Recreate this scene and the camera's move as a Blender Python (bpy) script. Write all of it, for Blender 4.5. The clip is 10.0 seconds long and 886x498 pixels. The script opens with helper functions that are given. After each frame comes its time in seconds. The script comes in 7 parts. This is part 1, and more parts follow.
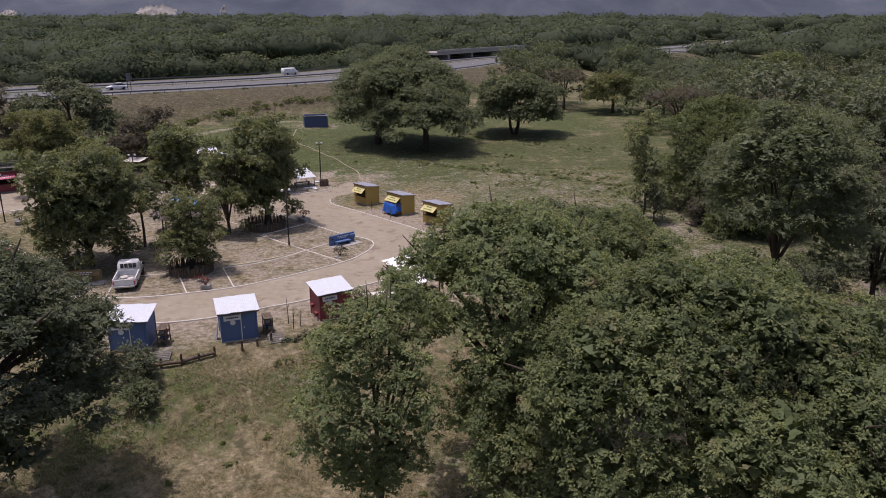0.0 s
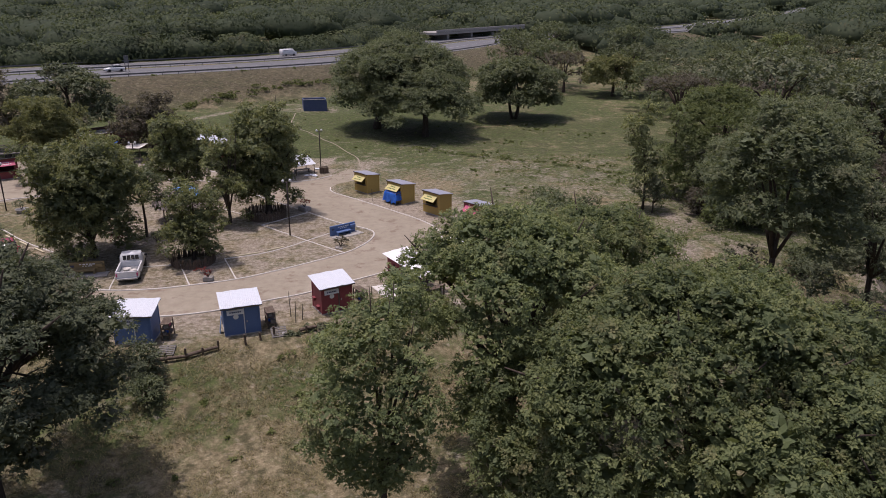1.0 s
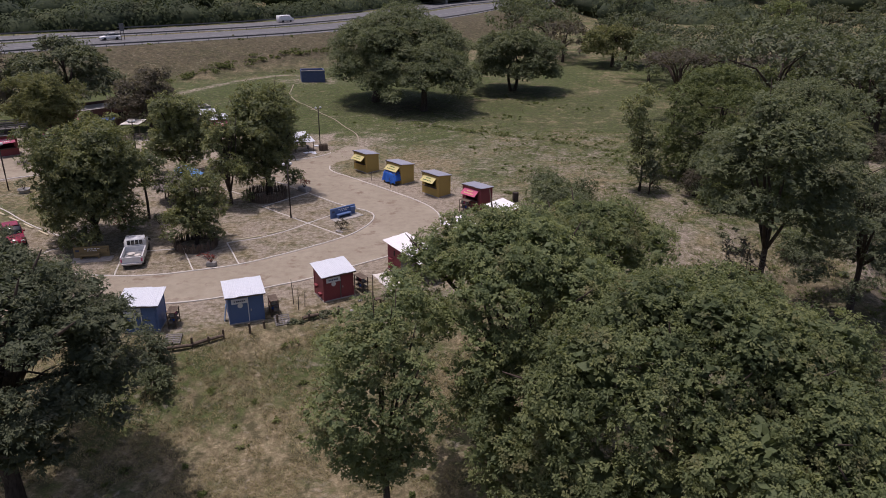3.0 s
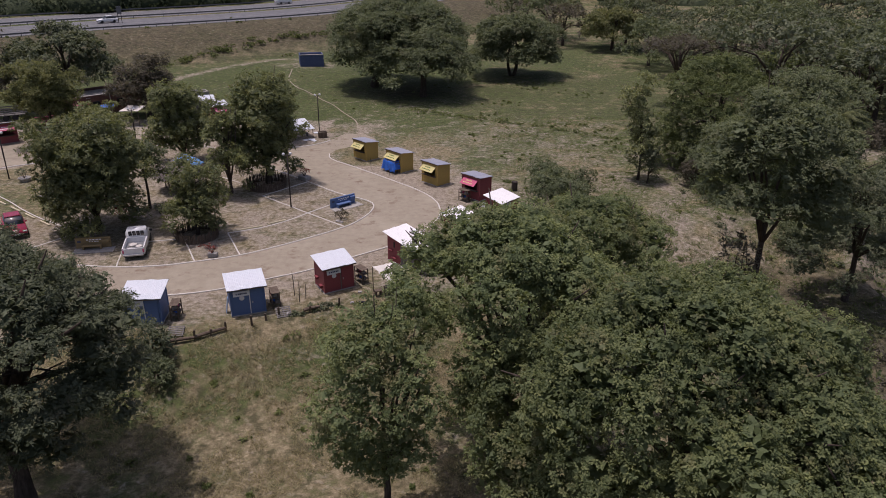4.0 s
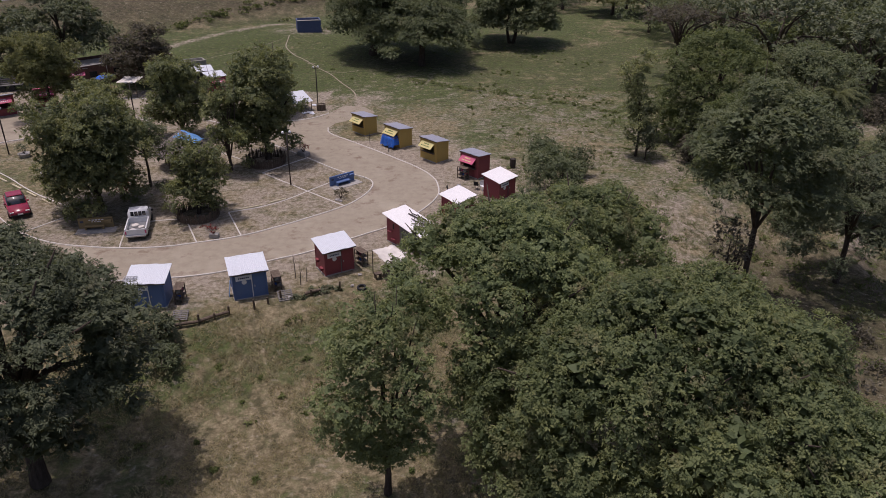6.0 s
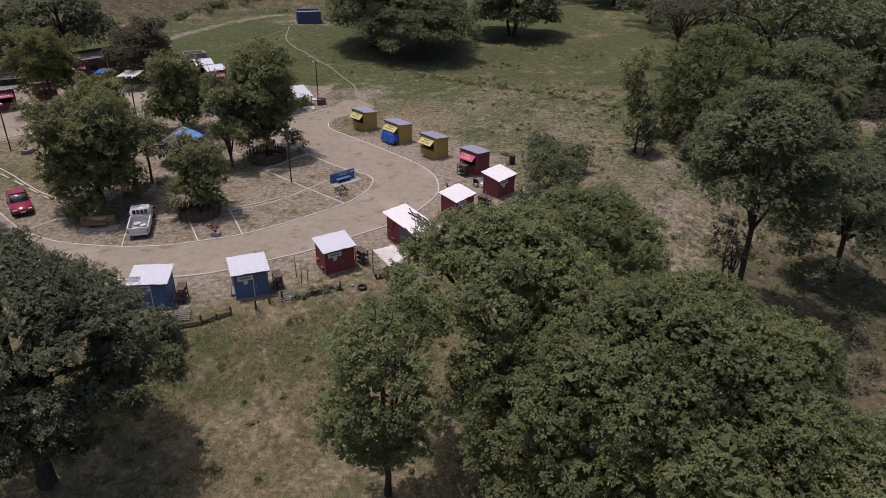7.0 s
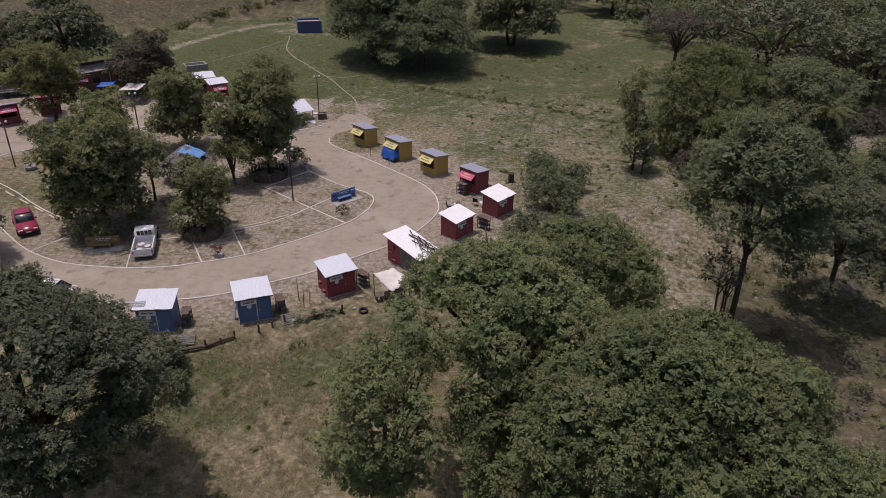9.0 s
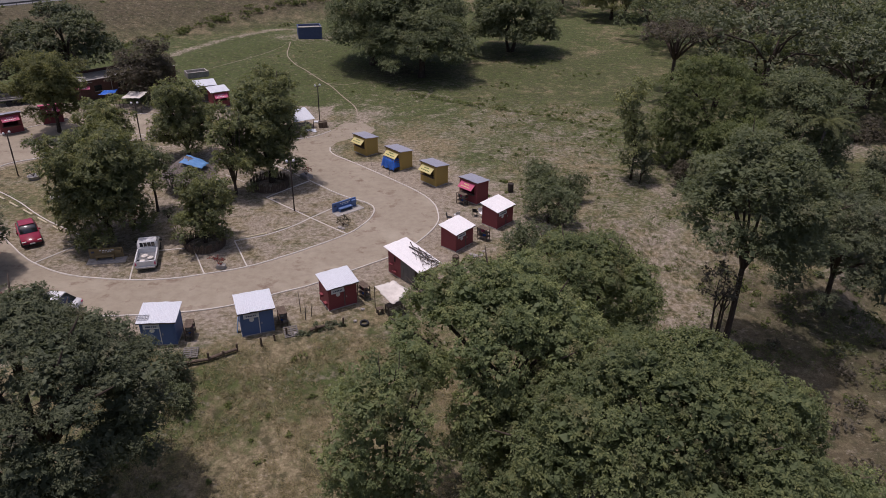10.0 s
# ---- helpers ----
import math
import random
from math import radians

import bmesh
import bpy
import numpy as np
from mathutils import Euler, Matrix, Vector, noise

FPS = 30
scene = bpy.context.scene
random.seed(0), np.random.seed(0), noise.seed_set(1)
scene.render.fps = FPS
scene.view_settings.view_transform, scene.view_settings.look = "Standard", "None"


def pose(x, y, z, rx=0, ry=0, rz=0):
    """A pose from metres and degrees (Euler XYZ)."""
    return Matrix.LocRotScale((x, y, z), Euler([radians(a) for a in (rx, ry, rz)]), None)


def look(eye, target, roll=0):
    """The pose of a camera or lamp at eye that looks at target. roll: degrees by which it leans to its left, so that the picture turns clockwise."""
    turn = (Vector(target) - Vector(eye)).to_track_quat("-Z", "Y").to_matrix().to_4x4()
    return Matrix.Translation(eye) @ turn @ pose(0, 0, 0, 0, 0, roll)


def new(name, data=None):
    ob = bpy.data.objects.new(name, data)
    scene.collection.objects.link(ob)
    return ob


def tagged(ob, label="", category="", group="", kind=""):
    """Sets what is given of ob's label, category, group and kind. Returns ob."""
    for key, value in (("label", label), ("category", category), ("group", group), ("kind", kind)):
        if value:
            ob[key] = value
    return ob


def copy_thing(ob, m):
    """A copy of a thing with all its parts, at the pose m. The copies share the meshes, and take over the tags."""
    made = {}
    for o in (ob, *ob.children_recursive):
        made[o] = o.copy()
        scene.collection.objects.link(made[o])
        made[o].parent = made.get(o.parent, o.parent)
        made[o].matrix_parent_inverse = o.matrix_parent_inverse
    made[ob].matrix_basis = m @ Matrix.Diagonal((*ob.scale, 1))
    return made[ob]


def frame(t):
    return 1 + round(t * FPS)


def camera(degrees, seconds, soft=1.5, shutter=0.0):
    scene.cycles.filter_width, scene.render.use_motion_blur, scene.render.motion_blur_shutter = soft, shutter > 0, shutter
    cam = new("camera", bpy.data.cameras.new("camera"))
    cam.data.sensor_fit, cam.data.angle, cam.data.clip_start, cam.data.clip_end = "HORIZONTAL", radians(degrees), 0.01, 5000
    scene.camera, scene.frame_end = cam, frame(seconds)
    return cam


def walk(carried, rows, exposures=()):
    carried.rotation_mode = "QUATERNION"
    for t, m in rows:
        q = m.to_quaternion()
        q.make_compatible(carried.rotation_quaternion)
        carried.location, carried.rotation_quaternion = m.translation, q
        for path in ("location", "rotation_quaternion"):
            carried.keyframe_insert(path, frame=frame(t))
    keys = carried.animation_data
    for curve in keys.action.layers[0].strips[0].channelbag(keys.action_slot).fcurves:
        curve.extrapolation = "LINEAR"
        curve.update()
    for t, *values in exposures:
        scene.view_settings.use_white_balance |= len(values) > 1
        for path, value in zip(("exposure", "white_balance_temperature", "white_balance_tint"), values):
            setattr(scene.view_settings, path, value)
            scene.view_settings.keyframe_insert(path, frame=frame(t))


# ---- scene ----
cam = camera(62.6, 10.0, soft=0.9)
METRES, EYE, TILT, LEAN, TURN = 10.5, 19.7, -17.5, 0.0, 0.0
ROWS = [
    (0.0, 0.0, 0.0, 0.0, 0.0, 0.0, 0.0),
    (0.5, -0.0051, -0.0203, 0.0511, -0.03, -0.84, -0.03),
    (1.0, -0.0138, -0.0381, 0.1025, -0.11, -1.68, -0.09),
    (1.5, -0.0198, -0.0565, 0.1507, -0.15, -2.56, -0.15),
    (2.0, -0.0238, -0.0783, 0.1967, -0.19, -3.38, -0.16),
    (2.5, -0.0257, -0.0999, 0.2401, -0.25, -3.97, -0.2),
    (4.0, -0.0302, -0.1559, 0.366, -0.37, -6.17, -0.26),
    (4.5, -0.0328, -0.1694, 0.4073, -0.43, -6.92, -0.26),
    (5.0, -0.0335, -0.1788, 0.4514, -0.47, -7.71, -0.29),
    (5.5, -0.0358, -0.1935, 0.4964, -0.5, -8.58, -0.34),
    (7.0, -0.0309, -0.2397, 0.6425, -0.47, -10.46, -0.45),
    (7.5, -0.0322, -0.252, 0.6892, -0.49, -10.52, -0.49),
    (8.0, -0.0375, -0.2612, 0.7377, -0.53, -10.56, -0.52),
    (8.5, -0.0427, -0.2742, 0.7829, -0.55, -10.58, -0.56),
    (9.0, -0.0409, -0.293, 0.8338, -0.54, -10.59, -0.58),
    (9.5, -0.0438, -0.316, 0.8928, -0.57, -10.61, -0.6),
    (10.0, -0.0462, -0.3315, 0.9381, -0.57, -10.62, -0.59),
]
SUN, SKY, EXPOSURE, KELVIN, TINT = 2.8, 0.110, -0.08, 6220, 27
walk(cam, [(t, pose(0, 0, EYE, TILT, LEAN, TURN) @ pose(METRES * x, METRES * y, METRES * z, 90 + pitch, roll, yaw)) for t, x, y, z, yaw, pitch, roll in ROWS], [(0.0, EXPOSURE + 0.14, KELVIN, TINT), (3.0, EXPOSURE, KELVIN, TINT), (10.0, EXPOSURE - 0.15, KELVIN, TINT)])

# ---------------- world, sun ----------------
SUN_TO = Vector((-0.22, 0.08, 1.0)).normalized()
world = bpy.data.worlds.new("sky")
scene.world = world
world.use_nodes = True
_nt = world.node_tree
_sky = _nt.nodes.new("ShaderNodeTexSky")
_sky.sky_type = "NISHITA"
_sky.sun_disc = False
_sky.sun_elevation = math.asin(SUN_TO.z)
_sky.sun_rotation = math.atan2(SUN_TO.x, SUN_TO.y)
_sky.air_density, _sky.dust_density = 1.0, 4.0
_bg = _nt.nodes["Background"]
_bg.inputs["Strength"].default_value = SKY
_nt.links.new(_sky.outputs["Color"], _bg.inputs["Color"])
sun = new("sun", bpy.data.lights.new("sun", "SUN"))
sun.data.energy, sun.data.angle, sun.data.color = SUN, radians(0.6), (1.0, 0.95, 0.88)
sun.matrix_world = look((0, 60, 80), Vector((0, 60, 80)) - SUN_TO)


# ---------------- materials ----------------
def material(name, rough=0.8, metal=0.0, spec=0.3):
    m = bpy.data.materials.new(name)
    m.use_nodes = True
    b = m.node_tree.nodes["Principled BSDF"]
    b.inputs["Roughness"].default_value = rough
    b.inputs["Metallic"].default_value = metal
    b.inputs["Specular IOR Level"].default_value = spec
    return m, m.node_tree, b


def ramp(nt, fac, stops):
    r = nt.nodes.new("ShaderNodeValToRGB")
    while len(r.color_ramp.elements) < len(stops):
        r.color_ramp.elements.new(0.5)
    for e, (p, c) in zip(r.color_ramp.elements, stops):
        e.position, e.color = p, (*c, 1)
    nt.links.new(fac, r.inputs["Fac"])
    return r.outputs["Color"]


def noise_tex(nt, scale, detail=4.0, rough=0.6, coord="Object", stretch=None):
    tc = nt.nodes.new("ShaderNodeTexCoord")
    n = nt.nodes.new("ShaderNodeTexNoise")
    n.inputs["Scale"].default_value, n.inputs["Detail"].default_value, n.inputs["Roughness"].default_value = scale, detail, rough
    if stretch:
        mp = nt.nodes.new("ShaderNodeMapping")
        mp.inputs["Scale"].default_value = stretch
        nt.links.new(tc.outputs[coord], mp.inputs["Vector"])
        nt.links.new(mp.outputs["Vector"], n.inputs["Vector"])
    else:
        nt.links.new(tc.outputs[coord], n.inputs["Vector"])
    return n.outputs["Fac"]


def mix(nt, fac, a, b, mode="MIX"):
    n = nt.nodes.new("ShaderNodeMix")
    n.data_type, n.blend_type = "RGBA", mode
    for s, v in ((n.inputs[0], fac), (n.inputs[6], a), (n.inputs[7], b)):
        if isinstance(v, (int, float)):
            s.default_value = v
        elif isinstance(v, tuple):
            s.default_value = (*v, 1)
        else:
            nt.links.new(v, s)
    return n.outputs[2]


def calc(nt, op, a, b=0.0, clamp=False):
    n = nt.nodes.new("ShaderNodeMath")
    n.operation, n.use_clamp = op, clamp
    for s, v in zip(n.inputs, (a, b)):
        if isinstance(v, (int, float)):
            s.default_value = v
        else:
            nt.links.new(v, s)
    return n.outputs[0]


def bump(nt, b, height, strength=0.4, distance=0.05):
    n = nt.nodes.new("ShaderNodeBump")
    n.inputs["Strength"].default_value, n.inputs["Distance"].default_value = strength, distance
    nt.links.new(height, n.inputs["Height"])
    nt.links.new(n.outputs["Normal"], b.inputs["Normal"])


def painted(name, color, rough=0.6, wear=0.25, worn=(0.35, 0.32, 0.28), scale=2.5, metal=0.0, grain=None):
    """Paint on board, metal or concrete with dirt at two scales."""
    m, nt, b = material(name, rough, metal)
    big = noise_tex(nt, scale, 5, 0.65)
    fine = noise_tex(nt, scale * 12, 3, 0.6, stretch=grain)
    dark = tuple(c * 0.72 for c in color)
    c1 = mix(nt, fine, dark, tuple(min(1, c * 1.18) for c in color))
    edge = calc(nt, "MULTIPLY", calc(nt, "SUBTRACT", big, 0.56, True), 5.0 * wear, True)
    nt.links.new(mix(nt, edge, c1, worn), b.inputs["Base Color"])
    bump(nt, b, fine, 0.25, 0.01)
    return m


def leafy(name, dark, mid, light, dry=None, patch=0.35, trans=0.36, rough=0.6, single=0.18, clump=0.42):
    """Leaves: each tuft its own tone, larger patches over the crown, light through the blade."""
    m, nt, b = material(name, rough, 0.0, 0.18)
    geo = nt.nodes.new("ShaderNodeNewGeometry")
    big = noise_tex(nt, patch, 3, 0.5)
    rnd = geo.outputs["Random Per Island"]
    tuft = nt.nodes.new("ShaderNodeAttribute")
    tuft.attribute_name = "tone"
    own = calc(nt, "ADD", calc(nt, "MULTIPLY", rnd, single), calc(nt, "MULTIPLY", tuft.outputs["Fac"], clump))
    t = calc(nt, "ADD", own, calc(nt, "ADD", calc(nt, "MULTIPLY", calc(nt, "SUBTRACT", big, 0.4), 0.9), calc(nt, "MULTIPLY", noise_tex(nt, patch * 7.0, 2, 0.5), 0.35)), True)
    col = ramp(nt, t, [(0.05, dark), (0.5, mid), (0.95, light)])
    if dry:
        big2 = noise_tex(nt, patch * 2.2, 2, 0.5, stretch=(1.3, 0.8, 1.1))
        f = calc(nt, "MULTIPLY", calc(nt, "SUBTRACT", big2, 0.56, True), 4.0, True)
        col = mix(nt, calc(nt, "MULTIPLY", f, calc(nt, "ADD", tuft.outputs["Fac"], 0.25)), col, dry)
    info = nt.nodes.new("ShaderNodeObjectInfo")
    tone = calc(nt, "ADD", calc(nt, "MULTIPLY", info.outputs["Random"], 0.30), 0.74)
    hsv = nt.nodes.new("ShaderNodeHueSaturation")
    nt.links.new(col, hsv.inputs["Color"])
    nt.links.new(tone, hsv.inputs["Value"])
    col = hsv.outputs["Color"]
    nt.links.new(col, b.inputs["Base Color"])
    tr = nt.nodes.new("ShaderNodeBsdfTranslucent")
    nt.links.new(mix(nt, 0.4, col, (light[0] * 1.2, light[1] * 1.25, light[2] * 0.6)), tr.inputs["Color"])
    ms = nt.nodes.new("ShaderNodeMixShader")
    ms.inputs[0].default_value = trans
    out = nt.nodes["Material Output"]
    nt.links.new(b.outputs[0], ms.inputs[1])
    nt.links.new(tr.outputs[0], ms.inputs[2])
    nt.links.new(ms.outputs[0], out.inputs["Surface"])
    return m


def bark_mat(name, a, c):
    m, nt, b = material(name, 0.9, 0, 0.1)
    n = noise_tex(nt, 6, 6, 0.7, stretch=(1, 1, 0.25))
    nt.links.new(ramp(nt, n, [(0.3, a), (0.7, c)]), b.inputs["Base Color"])
    bump(nt, b, n, 0.8, 0.05)
    return m


def ground_mat():
    m, nt, b = material("ground_soil_grass", 0.95, 0, 0.1)
    def attr(n):
        a = nt.nodes.new("ShaderNodeAttribute")
        a.attribute_name = n
        return a.outputs["Fac"]
    big = noise_tex(nt, 0.10, 4, 0.6)
    med = noise_tex(nt, 0.45, 6, 0.68)
    small = noise_tex(nt, 2.4, 6, 0.75)
    fine = noise_tex(nt, 11, 5, 0.75)
    tuft = noise_tex(nt, 1.3, 8, 0.82)
    grass = ramp(nt, tuft, [(0.36, (0.029, 0.042, 0.014)), (0.5, (0.066, 0.088, 0.030)), (0.62, (0.118, 0.136, 0.050))])
    straw = ramp(nt, small, [(0.32, (0.100, 0.082, 0.044)), (0.5, (0.205, 0.170, 0.098)), (0.68, (0.36, 0.300, 0.185))])
    soil = ramp(nt, small, [(0.30, (0.165, 0.132, 0.096)), (0.48, (0.275, 0.232, 0.174)), (0.68, (0.41, 0.358, 0.278))])
    g = calc(nt, "ADD", attr("green"), calc(nt, "MULTIPLY", calc(nt, "SUBTRACT", calc(nt, "ADD", calc(nt, "MULTIPLY", big, 0.45), calc(nt, "MULTIPLY", med, 0.55)), 0.5), 7.0), True)
    g2 = calc(nt, "ADD", g, calc(nt, "MULTIPLY", calc(nt, "SUBTRACT", tuft, 0.5), 3.4), True)
    c = mix(nt, g2, straw, grass)
    s = calc(nt, "ADD", attr("bare"), calc(nt, "MULTIPLY", calc(nt, "SUBTRACT", calc(nt, "ADD", calc(nt, "MULTIPLY", med, 0.6), calc(nt, "MULTIPLY", small, 0.4)), 0.52), 6.5), True)
    c = mix(nt, s, c, soil)
    vo = nt.nodes.new("ShaderNodeTexVoronoi")
    vo.inputs["Scale"].default_value = 3.2
    tc = nt.nodes.new("ShaderNodeTexCoord")
    nt.links.new(tc.outputs["Object"], vo.inputs["Vector"])
    litter = calc(nt, "MULTIPLY", calc(nt, "SUBTRACT", 0.20, vo.outputs["Distance"], True), 4.0, True)
    litter = calc(nt, "MULTIPLY", litter, calc(nt, "MULTIPLY", calc(nt, "SUBTRACT", med, 0.42, True), 6.0, True))
    c = mix(nt, litter, c, (0.075, 0.058, 0.042))
    brush_shade = ramp(nt, tuft, [(0.34, (0.040, 0.034, 0.020)), (0.5, (0.092, 0.078, 0.048)), (0.66, (0.165, 0.142, 0.092))])
    c = mix(nt, calc(nt, "ADD", attr("brush_shade"), calc(nt, "MULTIPLY", calc(nt, "SUBTRACT", med, 0.5), 1.8), True), c, brush_shade)
    clump = noise_tex(nt, 1.05, 3, 0.6)
    dk = calc(nt, "MULTIPLY", calc(nt, "SUBTRACT", clump, 0.53, True), 9.0, True)
    dk = calc(nt, "MULTIPLY", dk, calc(nt, "SUBTRACT", 0.62, calc(nt, "MULTIPLY", s, 0.5)))
    c = mix(nt, dk, c, (0.048, 0.050, 0.024))
    spot = noise_tex(nt, 1.9, 3, 0.6, stretch=(1.0, 1.25, 1.0))
    pl = calc(nt, "MULTIPLY", calc(nt, "SUBTRACT", spot, 0.60, True), 8.0, True)
    c = mix(nt, calc(nt, "MULTIPLY", pl, 0.55), c, (0.36, 0.315, 0.235))
    lit = calc(nt, "ADD", calc(nt, "MULTIPLY", fine, 1.8), 0.08)
    hsv = nt.nodes.new("ShaderNodeHueSaturation")
    nt.links.new(c, hsv.inputs["Color"])
    nt.links.new(lit, hsv.inputs["Value"])
    nt.links.new(hsv.outputs["Color"], b.inputs["Base Color"])
    bump(nt, b, calc(nt, "ADD", small, fine), 0.8, 0.10)
    return m


def dirt_road_mat():
    m, nt, b = material("packed_dirt", 0.93, 0, 0.12)
    big = noise_tex(nt, 0.16, 5, 0.6)
    med = noise_tex(nt, 0.55, 6, 0.65)
    small = noise_tex(nt, 1.4, 6, 0.62)
    fine = noise_tex(nt, 18, 3, 0.7)
    c = ramp(nt, small, [(0.25, (0.246, 0.209, 0.152)), (0.5, (0.294, 0.254, 0.186)), (0.75, (0.330, 0.288, 0.215))])
    lt = calc(nt, "MULTIPLY", calc(nt, "SUBTRACT", big, 0.5, True), 4.0, True)
    c = mix(nt, lt, c, (0.375, 0.333, 0.250))
    streak = noise_tex(nt, 0.7, 5, 0.65, stretch=(0.7, 1.1, 1))
    c = mix(nt, calc(nt, "MULTIPLY", calc(nt, "SUBTRACT", streak, 0.50, True), 2.2, True), c, (0.236, 0.196, 0.146))
    st = calc(nt, "MULTIPLY", calc(nt, "SUBTRACT", med, 0.555, True), 8.0, True)
    c = mix(nt, st, c, (0.185, 0.136, 0.098))
    c = mix(nt, calc(nt, "MULTIPLY", calc(nt, "SUBTRACT", fine, 0.45, True), 0.8, True), c, (0.17, 0.140, 0.112))
    nt.links.new(c, b.inputs["Base Color"])
    bump(nt, b, fine, 0.15, 0.012)
    return m


def simple(name, stops, scale, rough=0.8, metal=0.0, strength=0.3, dist=0.02, stretch=None, spec=0.3):
    m, nt, b = material(name, rough, metal, spec)
    n = noise_tex(nt, scale, 6, 0.68, stretch=stretch)
    nt.links.new(ramp(nt, n, stops), b.inputs["Base Color"])
    bump(nt, b, n, strength, dist)
    return m


M_GROUND = ground_mat()
M_ROAD = dirt_road_mat()
M_ASPHALT = simple("grey_asphalt", [(0.3, (0.105, 0.105, 0.105)), (0.7, (0.165, 0.165, 0.16))], 0.6, 0.9, stretch=(1, 1, 1))
M_KERB = painted("white_painted_kerb", (0.60, 0.565, 0.50), 0.75, 0.9, (0.34, 0.30, 0.245), 1.6)
M_YKERB = painted("yellow_painted_kerb", (0.55, 0.485, 0.32), 0.75, 0.9, (0.36, 0.32, 0.25), 3.0)
M_BLUE = painted("blue_painted_board", (0.100, 0.165, 0.320), 0.55, 0.2, (0.16, 0.19, 0.26), 1.6)
M_RED = painted("maroon_painted_board", (0.250, 0.060, 0.066), 0.55, 0.2, (0.22, 0.12, 0.11), 1.6)
M_YELLOW = painted("ochre_painted_board", (0.43, 0.305, 0.088), 0.6, 0.25, (0.26, 0.21, 0.13), 1.6)
M_ROOFW = painted("white_corrugated_metal", (0.62, 0.645, 0.665), 0.5, 0.3, (0.42, 0.40, 0.38), 0.9)
M_ROOFV = painted("warm_white_corrugated_metal", (0.82, 0.80, 0.765), 0.5, 0.3, (0.52, 0.47, 0.42), 0.9)
M_ROOFG = painted("grey_corrugated_metal", (0.30, 0.31, 0.35), 0.5, 0.3, (0.25, 0.22, 0.21), 0.9)
M_WOOD = simple("weathered_wood", [(0.3, (0.07, 0.05, 0.035)), (0.7, (0.17, 0.13, 0.095))], 5, 0.9, stretch=(1, 1, 0.2))
M_GREYWOOD = simple("grey_planks", [(0.3, (0.10, 0.095, 0.085)), (0.7, (0.21, 0.195, 0.175))], 5, 0.9, stretch=(1, 1, 0.2))
M_SIGN = painted("white_sign_paint", (0.76, 0.76, 0.74), 0.6, 0.2)
M_INK = painted("dark_sign_bars", (0.06, 0.07, 0.12), 0.6, 0.1)
M_INKG = painted("green_sign_bars", (0.10, 0.17, 0.05), 0.6, 0.1)
M_YSIGN = painted("pale_yellow_awning", (0.60, 0.53, 0.22), 0.55, 0.2, (0.45, 0.40, 0.25))
M_RSIGN = painted("faded_red_awning", (0.55, 0.105, 0.185), 0.55, 0.3, (0.48, 0.24, 0.24))
M_BTARP = simple("blue_tarpaulin", [(0.3, (0.015, 0.08, 0.36)), (0.7, (0.04, 0.17, 0.60))], 2, 0.4, strength=0.6)
M_LTARP = simple("faded_light_blue_tarpaulin", [(0.3, (0.085, 0.22, 0.44)), (0.7, (0.16, 0.34, 0.60))], 2, 0.5, strength=0.6)
M_WTARP = simple("off_white_tarpaulin", [(0.3, (0.50, 0.46, 0.40)), (0.7, (0.72, 0.68, 0.60))], 1.5, 0.6, strength=0.6)
M_CONC = simple("concrete", [(0.3, (0.24, 0.225, 0.20)), (0.7, (0.40, 0.38, 0.34))], 3, 0.9)
M_BRICKY = simple("red_brown_wall", [(0.3, (0.085, 0.045, 0.038)), (0.7, (0.15, 0.08, 0.066))], 2, 0.9)
M_THATCH = simple("dry_palm_thatch", [(0.3, (0.12, 0.10, 0.085)), (0.7, (0.30, 0.265, 0.23))], 9, 0.95, strength=1.0, dist=0.08, stretch=(1, 1, 0.3))
M_BLACK = simple("black_rubber", [(0.3, (0.012, 0.012, 0.012)), (0.7, (0.03, 0.03, 0.03))], 6, 0.8)
M_STEEL = simple("dull_steel", [(0.3, (0.30, 0.30, 0.30)), (0.7, (0.50, 0.50, 0.50))], 6, 0.4, 0.8)
M_POLE = simple("dark_pole", [(0.3, (0.03, 0.024, 0.02)), (0.7, (0.075, 0.06, 0.05))], 4, 0.85, stretch=(1, 1, 0.2))
M_GLOBE = painted("milky_lamp_globe", (0.7, 0.7, 0.68), 0.3, 0.1)
M_BARK = bark_mat("bark", (0.035, 0.027, 0.02), (0.115, 0.09, 0.07))
M_BARKG = bark_mat("grey_bark", (0.06, 0.052, 0.045), (0.18, 0.155, 0.13))
M_STONE = simple("rough_stone", [(0.3, (0.22, 0.2, 0.18)), (0.7, (0.45, 0.42, 0.38))], 4, 0.9, strength=0.8)
M_CARW, _n, _b = material("white_car_paint", 0.25, 0.0, 0.5)
_nz = noise_tex(_n, 1.5, 4)
_n.links.new(ramp(_n, _nz, [(0.3, (0.62, 0.62, 0.60)), (0.7, (0.76, 0.76, 0.74))]), _b.inputs["Base Color"])
M_CARR, _n, _b = material("red_car_paint", 0.22, 0.0, 0.6)
_nz = noise_tex(_n, 1.5, 4)
_n.links.new(ramp(_n, _nz, [(0.3, (0.22, 0.012, 0.03)), (0.7, (0.30, 0.02, 0.045))]), _b.inputs["Base Color"])
M_GLASS, _n, _b = material("dark_car_glass", 0.08, 0.0, 0.6)
_b.inputs["Base Color"].default_value = (0.015, 0.018, 0.02, 1)
_b.inputs["Coat Weight"].default_value = 0.5

